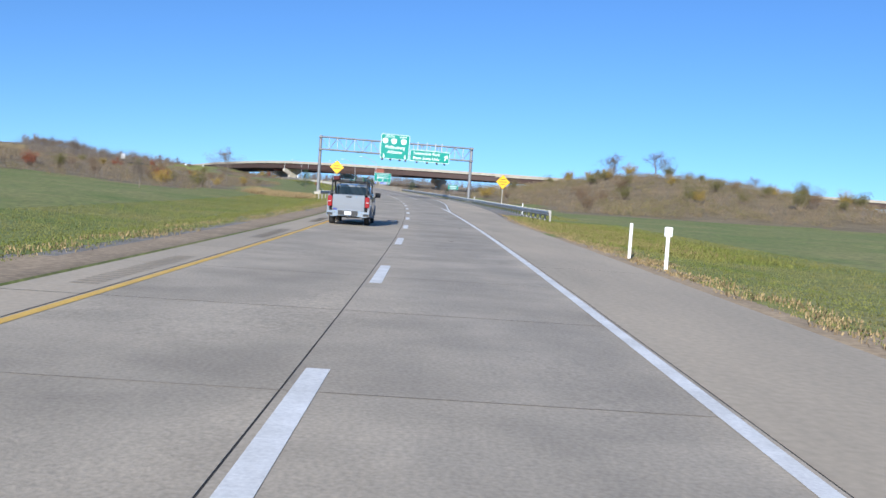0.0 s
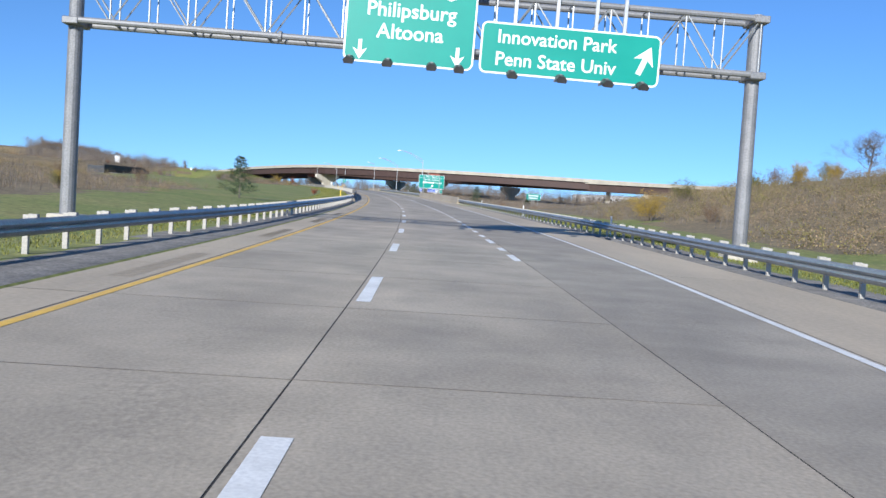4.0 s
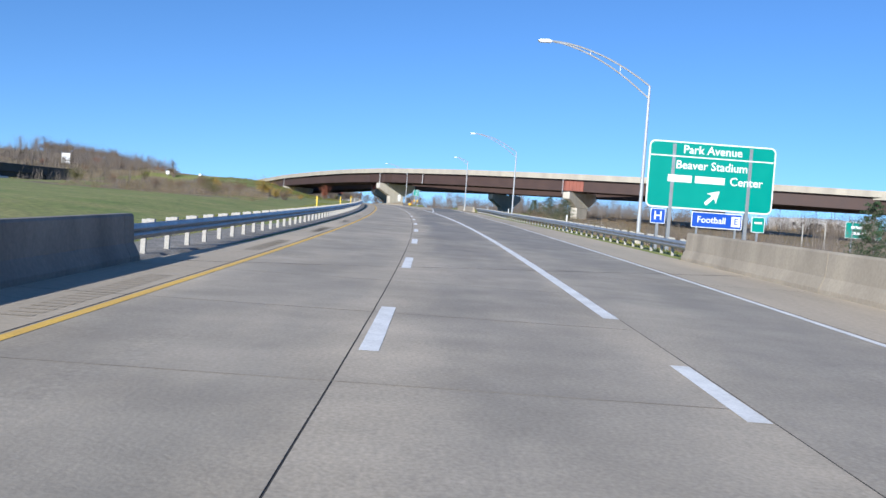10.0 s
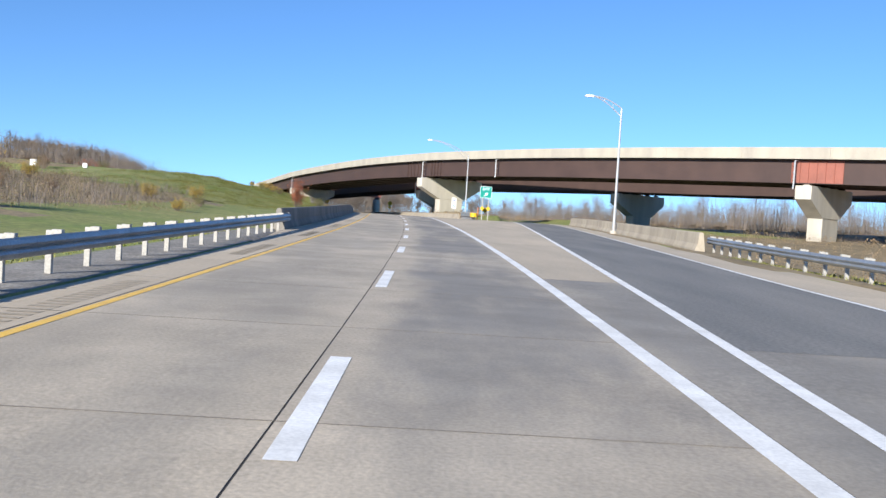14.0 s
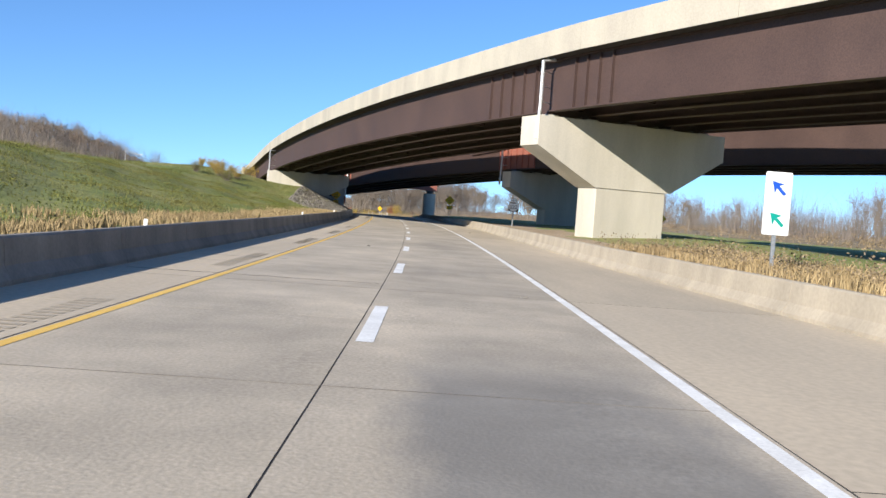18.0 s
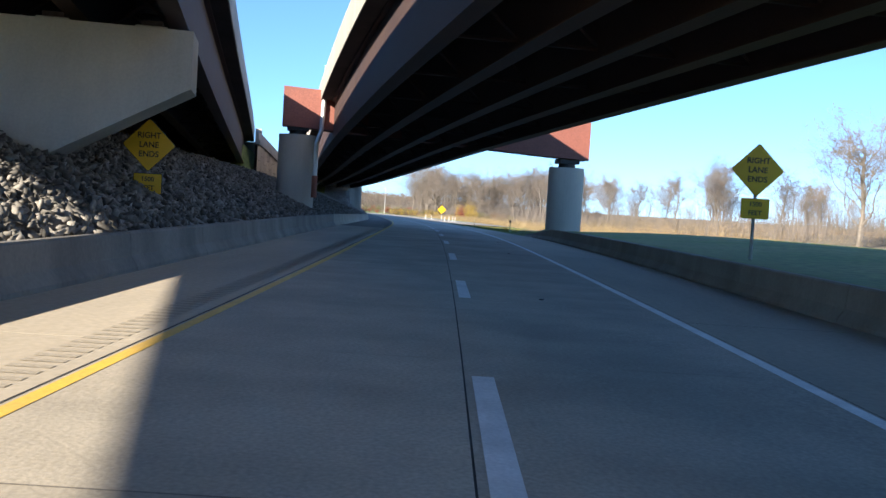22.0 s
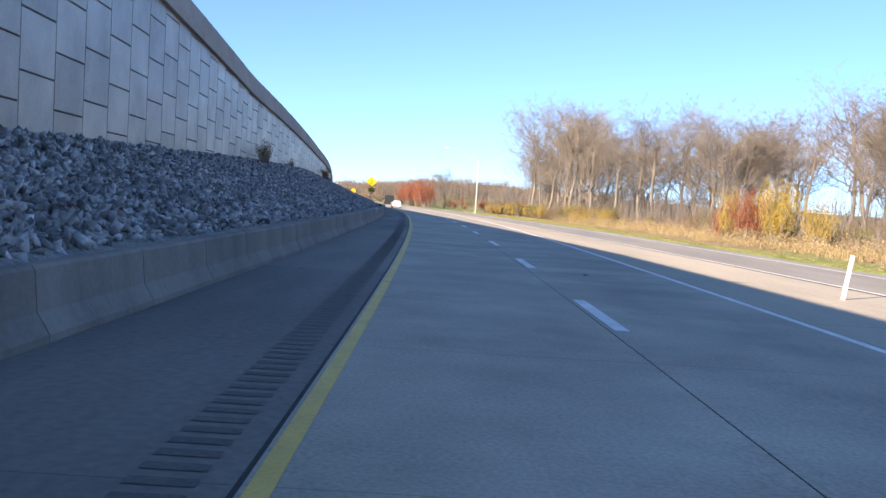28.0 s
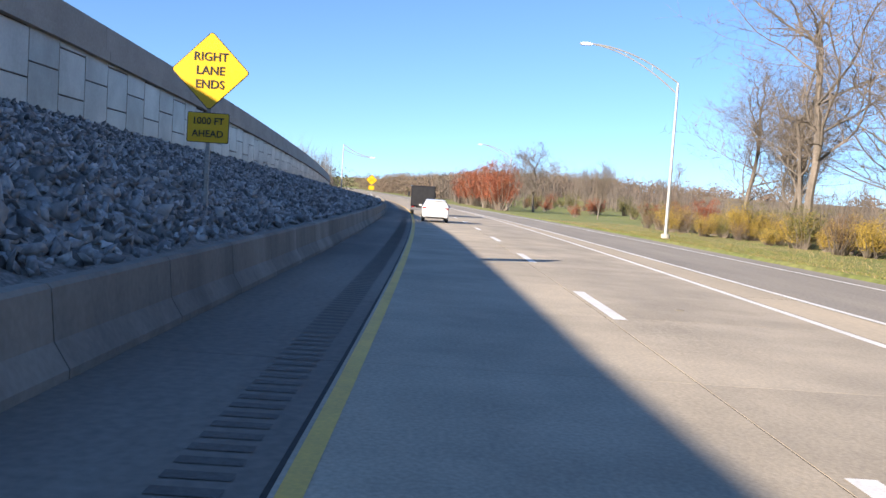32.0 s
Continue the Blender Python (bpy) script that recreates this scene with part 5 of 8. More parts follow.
def build_attenuator():
    t = thing("crash_cushion", place(561.4, 10.45, 0.0, 2), "corrugated crash cushion with a yellow nose", "crash cushion")
    part("nose", Geo().prism([(-0.42, 0.1), (-0.3, -0.2), (0.0, -0.3), (0.3, -0.2), (0.42, 0.1), (0.42, 0.7), (-0.42, 0.7)], 0.38, 0.92, 2), SIGN_YELLOW, t, "rounded yellow nose")
    for x in (-0.4, 0.4):
        for k in range(5):
            g = Geo()
            for j in range(3):
                z = 0.42 + 0.2 * j
                g.prism([(x - 0.04, z), (x + 0.04, z + 0.04), (x + 0.04, z + 0.14), (x - 0.04, z + 0.18)], 0.7 + 1.9 * k, 2.62 + 1.9 * k)
            part("fender_panel", g, GALV, t)
    for k in range(6):
        part("diaphragm", Geo().box(-0.36, 0.8 + 1.85 * k, 0.05, 0.36, 0.9 + 1.85 * k, 0.9), GALV_DARK, t)
    part("marker_post", Geo().tube((0.7, 1.2, 0.0), (0.7, 1.2, 1.75), 0.05, 0.05, 8), surf("orange_plastic", (0.75, 0.22, 0.05), (0.65, 0.2, 0.05), 2, 0.5), t, "orange marker post")


build_attenuator()


def build_lamp(s, u, top, reach, turn=0.0, name="street_lamp", base=0.0, label="tall aluminium highway lamp with a truss arm over the lanes"):
    """A lamp whose arm reaches to the left."""
    l = thing(name, place(s, u, base, turn), label, "street lamp", "highway lamps")
    part("pole", Geo().tube((0, 0, -0.8), (0, 0, top - base), 0.13, 0.075, 14), POLE, l, smooth=False)
    part("footing", Geo().tube((0, 0, -0.8), (0, 0, 0.25), 0.32, 0.30, 14), PIER, l)
    h = top - base
    rise = reach * 0.36
    def curve(k, lo):
        t = k / 10
        return (-reach * t, 0, h - lo * (1 - t) ** 1.2 + rise * (1 - (1 - t) ** 1.9))
    up, dn = [curve(k, 0.0) for k in range(11)], [curve(k, 0.75) for k in range(11)]
    part("arm", Geo().pipe(up, 0.055, 6), POLE, l)
    part("arm", Geo().pipe(dn, 0.05, 6), POLE, l)
    for k in (3, 6):
        part("arm_tie", Geo().tube(up[k], dn[k], 0.025, n=5), POLE, l)
    x, _, z = up[-1]
    part("lamp_head", Geo().prism([(x - 0.75, z - 0.02), (x - 0.6, z - 0.12), (x + 0.05, z - 0.10), (x + 0.1, z), (x - 0.1, z + 0.08), (x - 0.6, z + 0.06)], -0.16, 0.16), SIGN_WHITE, l, "white lamp head")
    return l


build_lamp(366, 13.5, 9.45, 6.2)
build_lamp(442.5, 16.0, 9.4, 6.2)
build_lamp(517, 18.4, 11.0, 2.6)
build_lamp(587.5, 12.2, 10.4, 6.2, base=0.6)
build_lamp(1064.5, 13.8, 10.5, 6.2, base=-0.1)
build_lamp(1176, 18.4, 9.9, 5.8)
build_lamp(1150, -13.0, 9.0, -5.0)
build_lamp(866, -74, 15.8, -5.0, base=float(land(866, -74)), label="distant lamp on the grassy hill behind the overpass")


def build_posts():
    pw = surf("white_plastic", (0.80, 0.80, 0.78), (0.72, 0.72, 0.70), 3, 0.5)
    def post(s, u, h, head=None, mat_=pw, lean=0.0, z=None, label="slim white delineator post in the verge"):
        z = float(land(s, u)) if z is None else z
        t = thing("delineator_post", place(s, u, z) @ pose(0, 0, 0, 0, lean, 0), label, "post", "delineator posts")
        part("post", Geo().box(-0.05, -0.012, -0.3, 0.05, 0.012, h, 0.003), mat_, t)
        if head:
            part("marker_plate", Geo().box(-0.11, -0.02, h - 0.02, 0.11, 0.006, h + 0.24, 0.004), head, t)
        return t
    post(29.1, 7.5, 1.15)
    post(25.0, 7.6, 0.95, SIGN_WHITE)
    for s in (92, 139, 176, 213, 250):
        post(s, 11.9, 1.1)
    for s in (382, 420, 460):
        post(s, float(RAIL_R(s)) + 0.5, 1.25)
    py = surf("yellow_plastic", (0.80, 0.55, 0.04), (0.72, 0.5, 0.05), 3, 0.5)
    for s in (233.5, 376, 401.5, 428):
        post(s, float(RAIL_L(s)) - 1.2, 1.35, None, py, label="slim yellow delineator post behind a guardrail")
    for s in (523, 545, 560, 590, 625, 655):
        post(s, float(BAR_L(s)) - 0.25, 0.95, None, pw, 0, 0.0, "small white marker on the concrete barrier")
    for s in (951.4, 1000.2):
        t = thing("barrier_reflector", place(s, float(BAR_L(s)) + 0.13, 0.5), "small white reflector on the concrete barrier", "reflector", "barrier reflectors")
        part("plate", Geo().box(-0.02, -0.06, 0.0, 0.02, 0.06, 0.16, 0.004), pw, t)
        part("stub", Geo().box(-0.14, -0.04, 0.25, 0.04, 0.04, 0.33, 0.006), pw, t)
    green = surf("green_post", (0.24, 0.27, 0.16), (0.3, 0.31, 0.2))
    post(789.3, 8.6, 1.0, SIGN_BLACK, green, label="pale green marker post with a dark plate in the grass")
    post(810.6, 6.75, 1.0, None, green, label="plain pale green marker post at the edge of the grass")
    post(902.3, 6.9, 1.05, None, pw, 8, 0, "white tilted delineator post in the paved gore")
    post(902.1, 8.35, 1.05, None, pw, -12, 0, "white tilted delineator post in the paved gore")
    for s, u in ((868, 6.9), (872, 7.9), (876, 9.2), (880, 10.4), (885, 11.5)):
        post(s, u, 1.0, None, pw, 4, 0, "white delineator post in the gore")


build_posts()


# ---- vehicles ----
def paint(name, c, flake=0.35):
    m = surf(name, c, tuple(v * 0.93 for v in c), 0.6, 0.32, 60, 0.01, metal=flake, grain=0.04, coat=1.0)
    return m


PAINT_GREY = paint("grey_car_paint", (0.25, 0.265, 0.285))
PAINT_WHITE = paint("white_car_paint", (0.78, 0.78, 0.77), 0.0)
PAINT_DARK = paint("black_car_paint", (0.02, 0.02, 0.022), 0.1)
GLASS = surf("tinted_glass", (0.012, 0.016, 0.018), (0.018, 0.022, 0.026), 1, 0.08, 30, 0.0, grain=0.02, coat=0.5)
CHROME = surf("chrome", (0.72, 0.73, 0.74), (0.66, 0.67, 0.68), 2, 0.16, 30, 0.0, metal=1.0, grain=0.03)
LAMP_RED = surf("red_lamp_lens", (0.36, 0.012, 0.010), (0.26, 0.01, 0.01), 3, 0.18, 30, 0.0, coat=0.6)
LAMP_CLEAR = surf("clear_lamp_lens", (0.42, 0.40, 0.38), (0.36, 0.34, 0.33), 3, 0.15, 30, 0.0, coat=0.6)
LADDER_GREEN = surf("green_fibreglass", (0.035, 0.13, 0.06), (0.045, 0.15, 0.07), 1, 0.45)
DARK_IN = surf("dark_lining", (0.012, 0.012, 0.012), (0.02, 0.02, 0.02), 2, 0.9)


def loft(rings, closed_ends=True):
    """A skin over rings with equal numbers of points."""
    g, n = Geo(), len(rings[0])
    for r in rings:
        g.v += [tuple(map(float, p)) for p in r]
    for k in range(len(rings) - 1):
        for j in range(n):
            j2 = (j + 1) % n
            g.f.append((k * n + j, k * n + j2, (k + 1) * n + j2, (k + 1) * n + j))
    if closed_ends:
        g.f += [tuple(range(n - 1, -1, -1)), tuple((len(rings) - 1) * n + j for j in range(n))]
    return g


def wheel(parent, x, y, r, w, side, rim_mat):
    t = part("wheel", Geo().tube((0, 0, 0), (w * side * 0.2, 0, 0), r * 0.2, r * 0.2, 10), BLACK, parent, "black tyre on a bright alloy rim", at=pose(x, y, r))
    n = 28
    prof = [(r * 0.62, -w / 2), (r * 0.9, -w / 2), (r * 0.98, -w * 0.36), (r, -w * 0.15), (r, w * 0.15), (r * 0.98, w * 0.36), (r * 0.9, w / 2), (r * 0.62, w / 2)]
    g = Geo()
    for k in range(n):
        a = 2 * math.pi * k / n
        for q, o in prof:
            g.v.append((o, q * math.cos(a), q * math.sin(a)))
    m = len(prof)
    for k in range(n):
        for j in range(m):
            g.f.append((k * m + j, k * m + (j + 1) % m, ((k + 1) % n) * m + (j + 1) % m, ((k + 1) % n) * m + j))
    part("tyre", g, RUBBER, t)
    g = Geo()
    o = side * w * 0.34
    for k in range(6):
        for d in (-0.13, 0.13):
            a = 2 * math.pi * k / 6 + d
            g.tube((o, 0.08 * math.cos(a), 0.08 * math.sin(a)), (o + side * 0.02, r * 0.6 * math.cos(a), r * 0.6 * math.sin(a)), 0.032, 0.025, 5)
    for k in range(24):
        a, b = 2 * math.pi * k / 24, 2 * math.pi * (k + 1) / 24
        g.tube((o, r * 0.61 * math.cos(a), r * 0.61 * math.sin(a)), (o, r * 0.61 * math.cos(b), r * 0.61 * math.sin(b)), 0.025, n=5)
    g.tube((o, 0, 0), (o + side * 0.03, 0, 0), 0.09, 0.06, 12)
    part("rim", g, rim_mat, t)
    part("brake_disc", Geo().tube((o - side * 0.10, 0, 0), (o - side * 0.06, 0, 0), r * 0.56, r * 0.56, 20), DARK_IN, t)


def pickup():
    """A crew-cab pickup; origin on the road under the middle of the rear bumper, y ahead."""
    p = thing("pickup_truck", place(40.6, -2.5, 0.0, 0) @ Matrix.Scale(0.95, 4), "grey crew-cab pickup truck with a ladder rack, tailgate closed", "pickup truck")
    W = 1.0
    # lower body: bed sides, doors and bonnet, with wheel arches cut as arcs in the lower edge
    top = [(5.95, 1.05), (5.85, 1.20), (5.2, 1.28), (4.55, 1.32), (4.4, 1.36), (2.02, 1.38), (2.0, 1.44), (0.12, 1.46), (0.08, 1.40)]
    tops = sorted(top)
    ys = sorted(set(np.round(np.r_[np.linspace(0.08, 5.95, 48), 1.32 + 0.52 * np.cos(np.linspace(0, math.pi, 13)), 5.02 + 0.52 * np.cos(np.linspace(0, math.pi, 13))], 4)))
    def low(y):
        z = np.interp(y, [0.08, 0.12, 0.30, 0.8, 4.5, 5.75, 5.95], [0.66, 0.62, 0.50, 0.44, 0.44, 0.46, 0.62])
        for cy in (1.32, 5.02):
            if abs(y - cy) < 0.52:
                z = max(z, 0.44 + math.sqrt(0.52 ** 2 - (y - cy) ** 2))
        return float(z)
    def high(y):
        return float(np.interp(y, [q[0] for q in tops], [q[1] for q in tops]))
    for sx in (-1, 1):
        g = Geo()
        def bulge(y, z):
            return W * (0.955 + 0.045 * math.sin(min(max((z - 0.4) / 1.0, 0), 1) * math.pi * 0.85) - 0.05 * max(0, (y - 5.2) / 0.75) ** 2)
        m_ = 8
        for inner in (0.0, 0.10):
            for y in ys:
                for j in range(m_):
                    z = low(y) + (high(y) - low(y)) * j / (m_ - 1)
                    g.v.append((sx * (bulge(y, z) - inner), float(y), z))
        n = len(ys)
        for k in range(n - 1):
            for j in range(m_ - 1):
                q = (k * m_ + j, k * m_ + j + 1, (k + 1) * m_ + j + 1, (k + 1) * m_ + j)
                g.f.append(q)
                g.f.append(tuple(n * m_ + i for i in q[::-1]))
            for j in (0, m_ - 1):
                g.f.append((k * m_ + j, (k + 1) * m_ + j, n * m_ + (k + 1) * m_ + j, n * m_ + k * m_ + j))
        for k in (0, n - 1):
            for j in range(m_ - 1):
                g.f.append((k * m_ + j, k * m_ + j + 1, n * m_ + k * m_ + j + 1, n * m_ + k * m_ + j))
        part("body_side", g, PAINT_GREY, p)
        for cy in (1.32, 5.02):
            q = Geo()
            arc = np.linspace(0, math.pi, 13)
            q.v = [(sx * (0.985 + dx), cy - (0.535 + dr) * math.cos(a), 0.43 + (0.54 + dr) * math.sin(a)) for a in arc for dx, dr in ((-0.03, 0), (0, 0.03), (0.03, 0), (0, -0.03))]
            q.f = [(4 * k + j, 4 * k + (j + 1) % 4, 4 * k + 4 + (j + 1) % 4, 4 * k + 4 + j) for k in range(12) for j in range(4)]
            part("arch_lip", q, PAINT_GREY, p)
        part("door_seam", Geo().box(sx * 0.995 - 0.006, 3.20, 0.55, sx * 0.995 + 0.006, 3.215, 1.36), BLACK, p)
        part("door_seam", Geo().box(sx * 0.998 - 0.006, 2.06, 0.62, sx * 0.998 + 0.006, 2.075, 1.36), BLACK, p)
        part("door_seam", Geo().box(sx * 0.992 - 0.006, 4.30, 0.55, sx * 0.992 + 0.006, 4.315, 1.36), BLACK, p)
        for y in (2.28, 3.42):
            part("door_handle", Geo().box(sx * 1.02 - 0.02, y, 1.16, sx * 1.02 + 0.02, y + 0.26, 1.21, 0.01), BLACK, p)
        part("running_board", Geo().box(min(sx * 0.86, sx * 1.02), 1.95, 0.33, max(sx * 0.86, sx * 1.02), 4.35, 0.41, 0.03), BLACK, p, "black running board")
        m = part("wing_mirror", Geo().box(-0.13, -0.07, -0.12, 0.13, 0.09, 0.13, 0.03), BLACK, p, at=pose(sx * 1.16, 4.12, 1.48))
        part("mirror_arm", Geo().tube((0, 0, -0.05), (-sx * 0.2, 0.05, -0.14), 0.03, n=6), BLACK, m)
    # cab
    def ring(y, w0, z0, w1, z1):
        return [(-w0, y, z0), (w0, y, z0), (w0 * 0.985, y, z0 + (z1 - z0) * 0.2), (w1 + 0.05, y, z1 - 0.12), (w1 - 0.04, y, z1 - 0.02), (w1 * 0.5, y, z1 + 0.02), (-w1 * 0.5, y, z1 + 0.02), (-w1 + 0.04, y, z1 - 0.02), (-w1 - 0.05, y, z1 - 0.12), (-w0 * 0.985, y, z0 + (z1 - z0) * 0.2)]
    part("cab", loft([ring(2.02, 0.93, 1.34, 0.78, 1.88), ring(2.25, 0.94, 1.34, 0.80, 1.92), ring(2.8, 0.94, 1.34, 0.81, 1.95), ring(3.5, 0.94, 1.34, 0.79, 1.92), ring(4.0, 0.94, 1.34, 0.76, 1.75), ring(4.55, 0.93, 1.30, 0.82, 1.40)]), PAINT_GREY, p)
    part("rear_window", Geo().prism([(-0.84, 1.45), (0.84, 1.45), (0.72, 1.83), (-0.72, 1.83)], 1.985, 2.01), GLASS, p, "tinted rear window")
    for sx in (-1, 1):
        for y0, y1, t0, t1 in ((2.2, 3.12, 2.3, 3.1), (3.24, 4.18, 3.24, 3.86)):
            g = Geo()
            q = [(sx * 0.952, y0, 1.42), (sx * 0.952, y1, 1.42), (sx * 0.865, t1, 1.79), (sx * 0.865, t0, 1.79)]
            g.add(q + [(x - sx * 0.03, y, z) for x, y, z in q], [(0, 1, 2, 3), (7, 6, 5, 4), (0, 4, 5, 1), (1, 5, 6, 2), (2, 6, 7, 3), (3, 7, 4, 0)])
            part("side_window", g, GLASS, p, "tinted side window")
    g = Geo()
    q = [(-0.86, 4.50, 1.40), (0.86, 4.50, 1.40), (0.66, 3.98, 1.76), (-0.66, 3.98, 1.76)]
    g.add(q + [(x, y - 0.03, z - 0.02) for x, y, z in q], [(0, 1, 2, 3), (7, 6, 5, 4), (0, 4, 5, 1), (1, 5, 6, 2), (2, 6, 7, 3), (3, 7, 4, 0)])
    part("windscreen", g, GLASS, p)
    part("bonnet", loft([[(-0.9, y, z - 0.1), (0.9, y, z - 0.1), (0.86, y, z), (0.45, y, z + 0.05), (-0.45, y, z + 0.05), (-0.86, y, z)] for y, z in ((4.35, 1.34), (5.0, 1.29), (5.7, 1.22), (5.92, 1.12))]), PAINT_GREY, p)
    part("grille", Geo().box(-0.85, 5.88, 0.62, 0.85, 5.96, 1.12, 0.03), BLACK, p)
    part("front_bumper", Geo().box(-0.96, 5.85, 0.42, 0.96, 6.05, 0.66, 0.05), CHROME, p)
    for sx in (-1, 1):
        part("headlight", Geo().box(sx * 0.74 - 0.18, 5.86, 0.86, sx * 0.74 + 0.18, 5.97, 1.10, 0.03), LAMP_CLEAR, p)
    # bed, tailgate, lamps
    part("bed_floor", Geo().box(-0.86, 0.16, 0.72, 0.86, 2.0, 0.80), DARK_IN, p)
    part("bed_front", Geo().box(-0.9, 1.93, 0.72, 0.9, 2.0, 1.42, 0.01), DARK_IN, p)
    part("underbody", Geo().box(-0.78, 0.35, 0.36, 0.78, 5.6, 0.74, 0.05), DARK_IN, p)
    gate = part("tailgate", Geo().box(-0.755, 0.03, 0.68, 0.755, 0.13, 1.44, 0.025), PAINT_GREY, p, "closed grey tailgate")
    part("tailgate_crease", Geo().box(-0.70, 0.014, 0.80, 0.70, 0.034, 0.90, 0.008), PAINT_GREY, gate)
    part("tailgate_handle", Geo().box(-0.13, 0.018, 1.30, 0.13, 0.034, 1.37, 0.006), BLACK, gate, "black handle recess")
    part("badge", Geo().prism([(0.0, 0.0), (0.06, 0.04), (0.12, 0.0), (0.06, -0.04)], 0.012, 0.032), CHROME, gate, "plain bright badge", at=pose(0.28, 0, 1.36))
    part("sticker", Geo().box(-0.70, 0.024, 0.70, -0.53, 0.032, 0.79), surf("blue_sticker", (0.05, 0.07, 0.25), (0.07, 0.09, 0.3), 8), gate, "small blue flag sticker")
    for sx in (-1, 1):
        l = part("tail_light", Geo().box(sx * 0.87 - 0.105, 0.02, 0.86, sx * 0.87 + 0.105, 0.20, 1.36, 0.03), LAMP_RED, p, "red tail light")
        part("reverse_lens", Geo().box(sx * 0.87 - 0.07, 0.012, 1.075, sx * 0.87 + 0.07, 0.03, 1.12, 0.006), LAMP_CLEAR, l, "clear reversing lens")
    bump = part("rear_bumper", Geo().prism([(-0.99, 0.44), (-0.99, 0.66), (-0.62, 0.69), (0.62, 0.69), (0.99, 0.66), (0.99, 0.44), (0.7, 0.40), (0.35, 0.45), (-0.35, 0.45), (-0.7, 0.40)], -0.12, 0.10), CHROME, p, "chrome rear bumper")
    part("bumper_step", Geo().box(-0.99, -0.13, 0.44, -0.70, 0.0, 0.58, 0.02), BLACK, bump)
    part("bumper_step", Geo().box(0.70, -0.13, 0.44, 0.99, 0.0, 0.58, 0.02), BLACK, bump)
    part("bumper_recess", Geo().box(-0.46, -0.132, 0.47, 0.46, -0.10, 0.68, 0.01), BLACK, bump, "dark recess round the plate")
    plate = part("number_plate", Geo().box(-0.155, -0.145, 0.50, 0.155, -0.12, 0.655, 0.005), SIGN_WHITE, bump, "plate with plain bars")
    part("line_of_writing", Geo().box(-0.10, -0.150, 0.56, 0.10, -0.144, 0.60), surf("faded_plate_ink", (0.22, 0.22, 0.30), (0.3, 0.3, 0.36), 8), plate)
    part("tow_hitch", Geo().box(-0.06, -0.22, 0.33, 0.06, 0.1, 0.44, 0.02), BLACK, p)
    part("exhaust_pipe", Geo().tube((0.72, -0.05, 0.34), (0.66, 0.7, 0.36), 0.05, n=10), BLACK, p)
    for x in (-0.84, 0.84):
        for y in (1.32, 5.02):
            wheel(p, x, y, 0.42, 0.27, 1 if x > 0 else -1, CHROME)
    # rack and ladders
    rack = part("ladder_rack", Geo().tube((-0.82, 0.35, 2.04), (0.82, 0.35, 2.04), 0.032, n=8), BLACK, p, "black steel ladder rack")
    for x in (-0.82, 0.82):
        for y, lean in ((0.35, -0.12), (1.8, 0.12)):
            part("rack_leg", Geo().tube((x, y + lean, 1.44), (x, y, 2.04), 0.032, n=8), BLACK, rack)
            part("rack_foot", Geo().box(x - 0.06, y + lean - 0.10, 1.44, x + 0.06, y + lean + 0.10, 1.50, 0.01), BLACK, rack)
            part("rack_brace", Geo().tube((x, y, 1.75), (x, y + (0.4 if y < 1 else -0.4), 2.04), 0.02, n=6), BLACK, rack)
        part("rack_rail", Geo().tube((x, 0.15, 2.06), (x, 4.9, 2.06), 0.032, n=8), BLACK, rack)
        part("rack_leg", Geo().tube((x, 4.3, 1.36), (x, 4.6, 2.04), 0.03, n=8), BLACK, rack)
        part("rail_end", Geo().pipe([(x, 0.15, 2.06), (x, 0.05, 2.14), (x, 0.10, 2.26), (x, 0.5, 2.28)], 0.022, 6), BLACK, rack)
    for y in (0.35, 1.8, 3.2, 4.6):
        part("cross_bar", Geo().tube((-0.82, y, 2.06), (0.82, y, 2.06), 0.03, n=8), BLACK, rack)
    def ladder(x, y0, y1, w, z, mat_, name, label):
        l = thing(name, p.matrix_basis @ pose(0, 0, 0), label, "ladder")
        for sx in (-1, 1):
            part("ladder_rail", Geo().box(x + sx * w / 2 - 0.018, y0, z, x + sx * w / 2 + 0.018, y1, z + 0.09, 0.006), mat_, l)
        for y in np.arange(y0 + 0.15, y1 - 0.05, 0.305):
            part("rung", Geo().tube((x - w / 2, y, z + 0.045), (x + w / 2, y, z + 0.045), 0.016, n=6), GALV, l)
        return l
    ladder(0.42, 0.10, 6.2, 0.42, 2.10, LADDER_GREEN, "extension_ladder", "long green fibreglass ladder tied on a truck rack")
    ladder(0.42, 0.25, 5.6, 0.36, 2.20, LADDER_GREEN, "extension_ladder", "long green fibreglass ladder tied on a truck rack")
    ladder(-0.22, 0.15, 3.4, 0.40, 2.10, CHROME, "step_ladder", "bright aluminium step ladder on a truck rack")
    t = thing("tool_case", p.matrix_basis, "dark red case strapped on a truck rack", "case")
    part("case_body", Geo().box(-0.78, 0.2, 2.10, -0.5, 1.5, 2.28, 0.03), surf("dark_red_case", (0.12, 0.02, 0.02), (0.09, 0.02, 0.02), 2), t)
    part("case_band", Geo().box(-0.785, 0.6, 2.095, -0.495, 0.64, 2.285, 0.005), BLACK, t)
    return p


pickup()


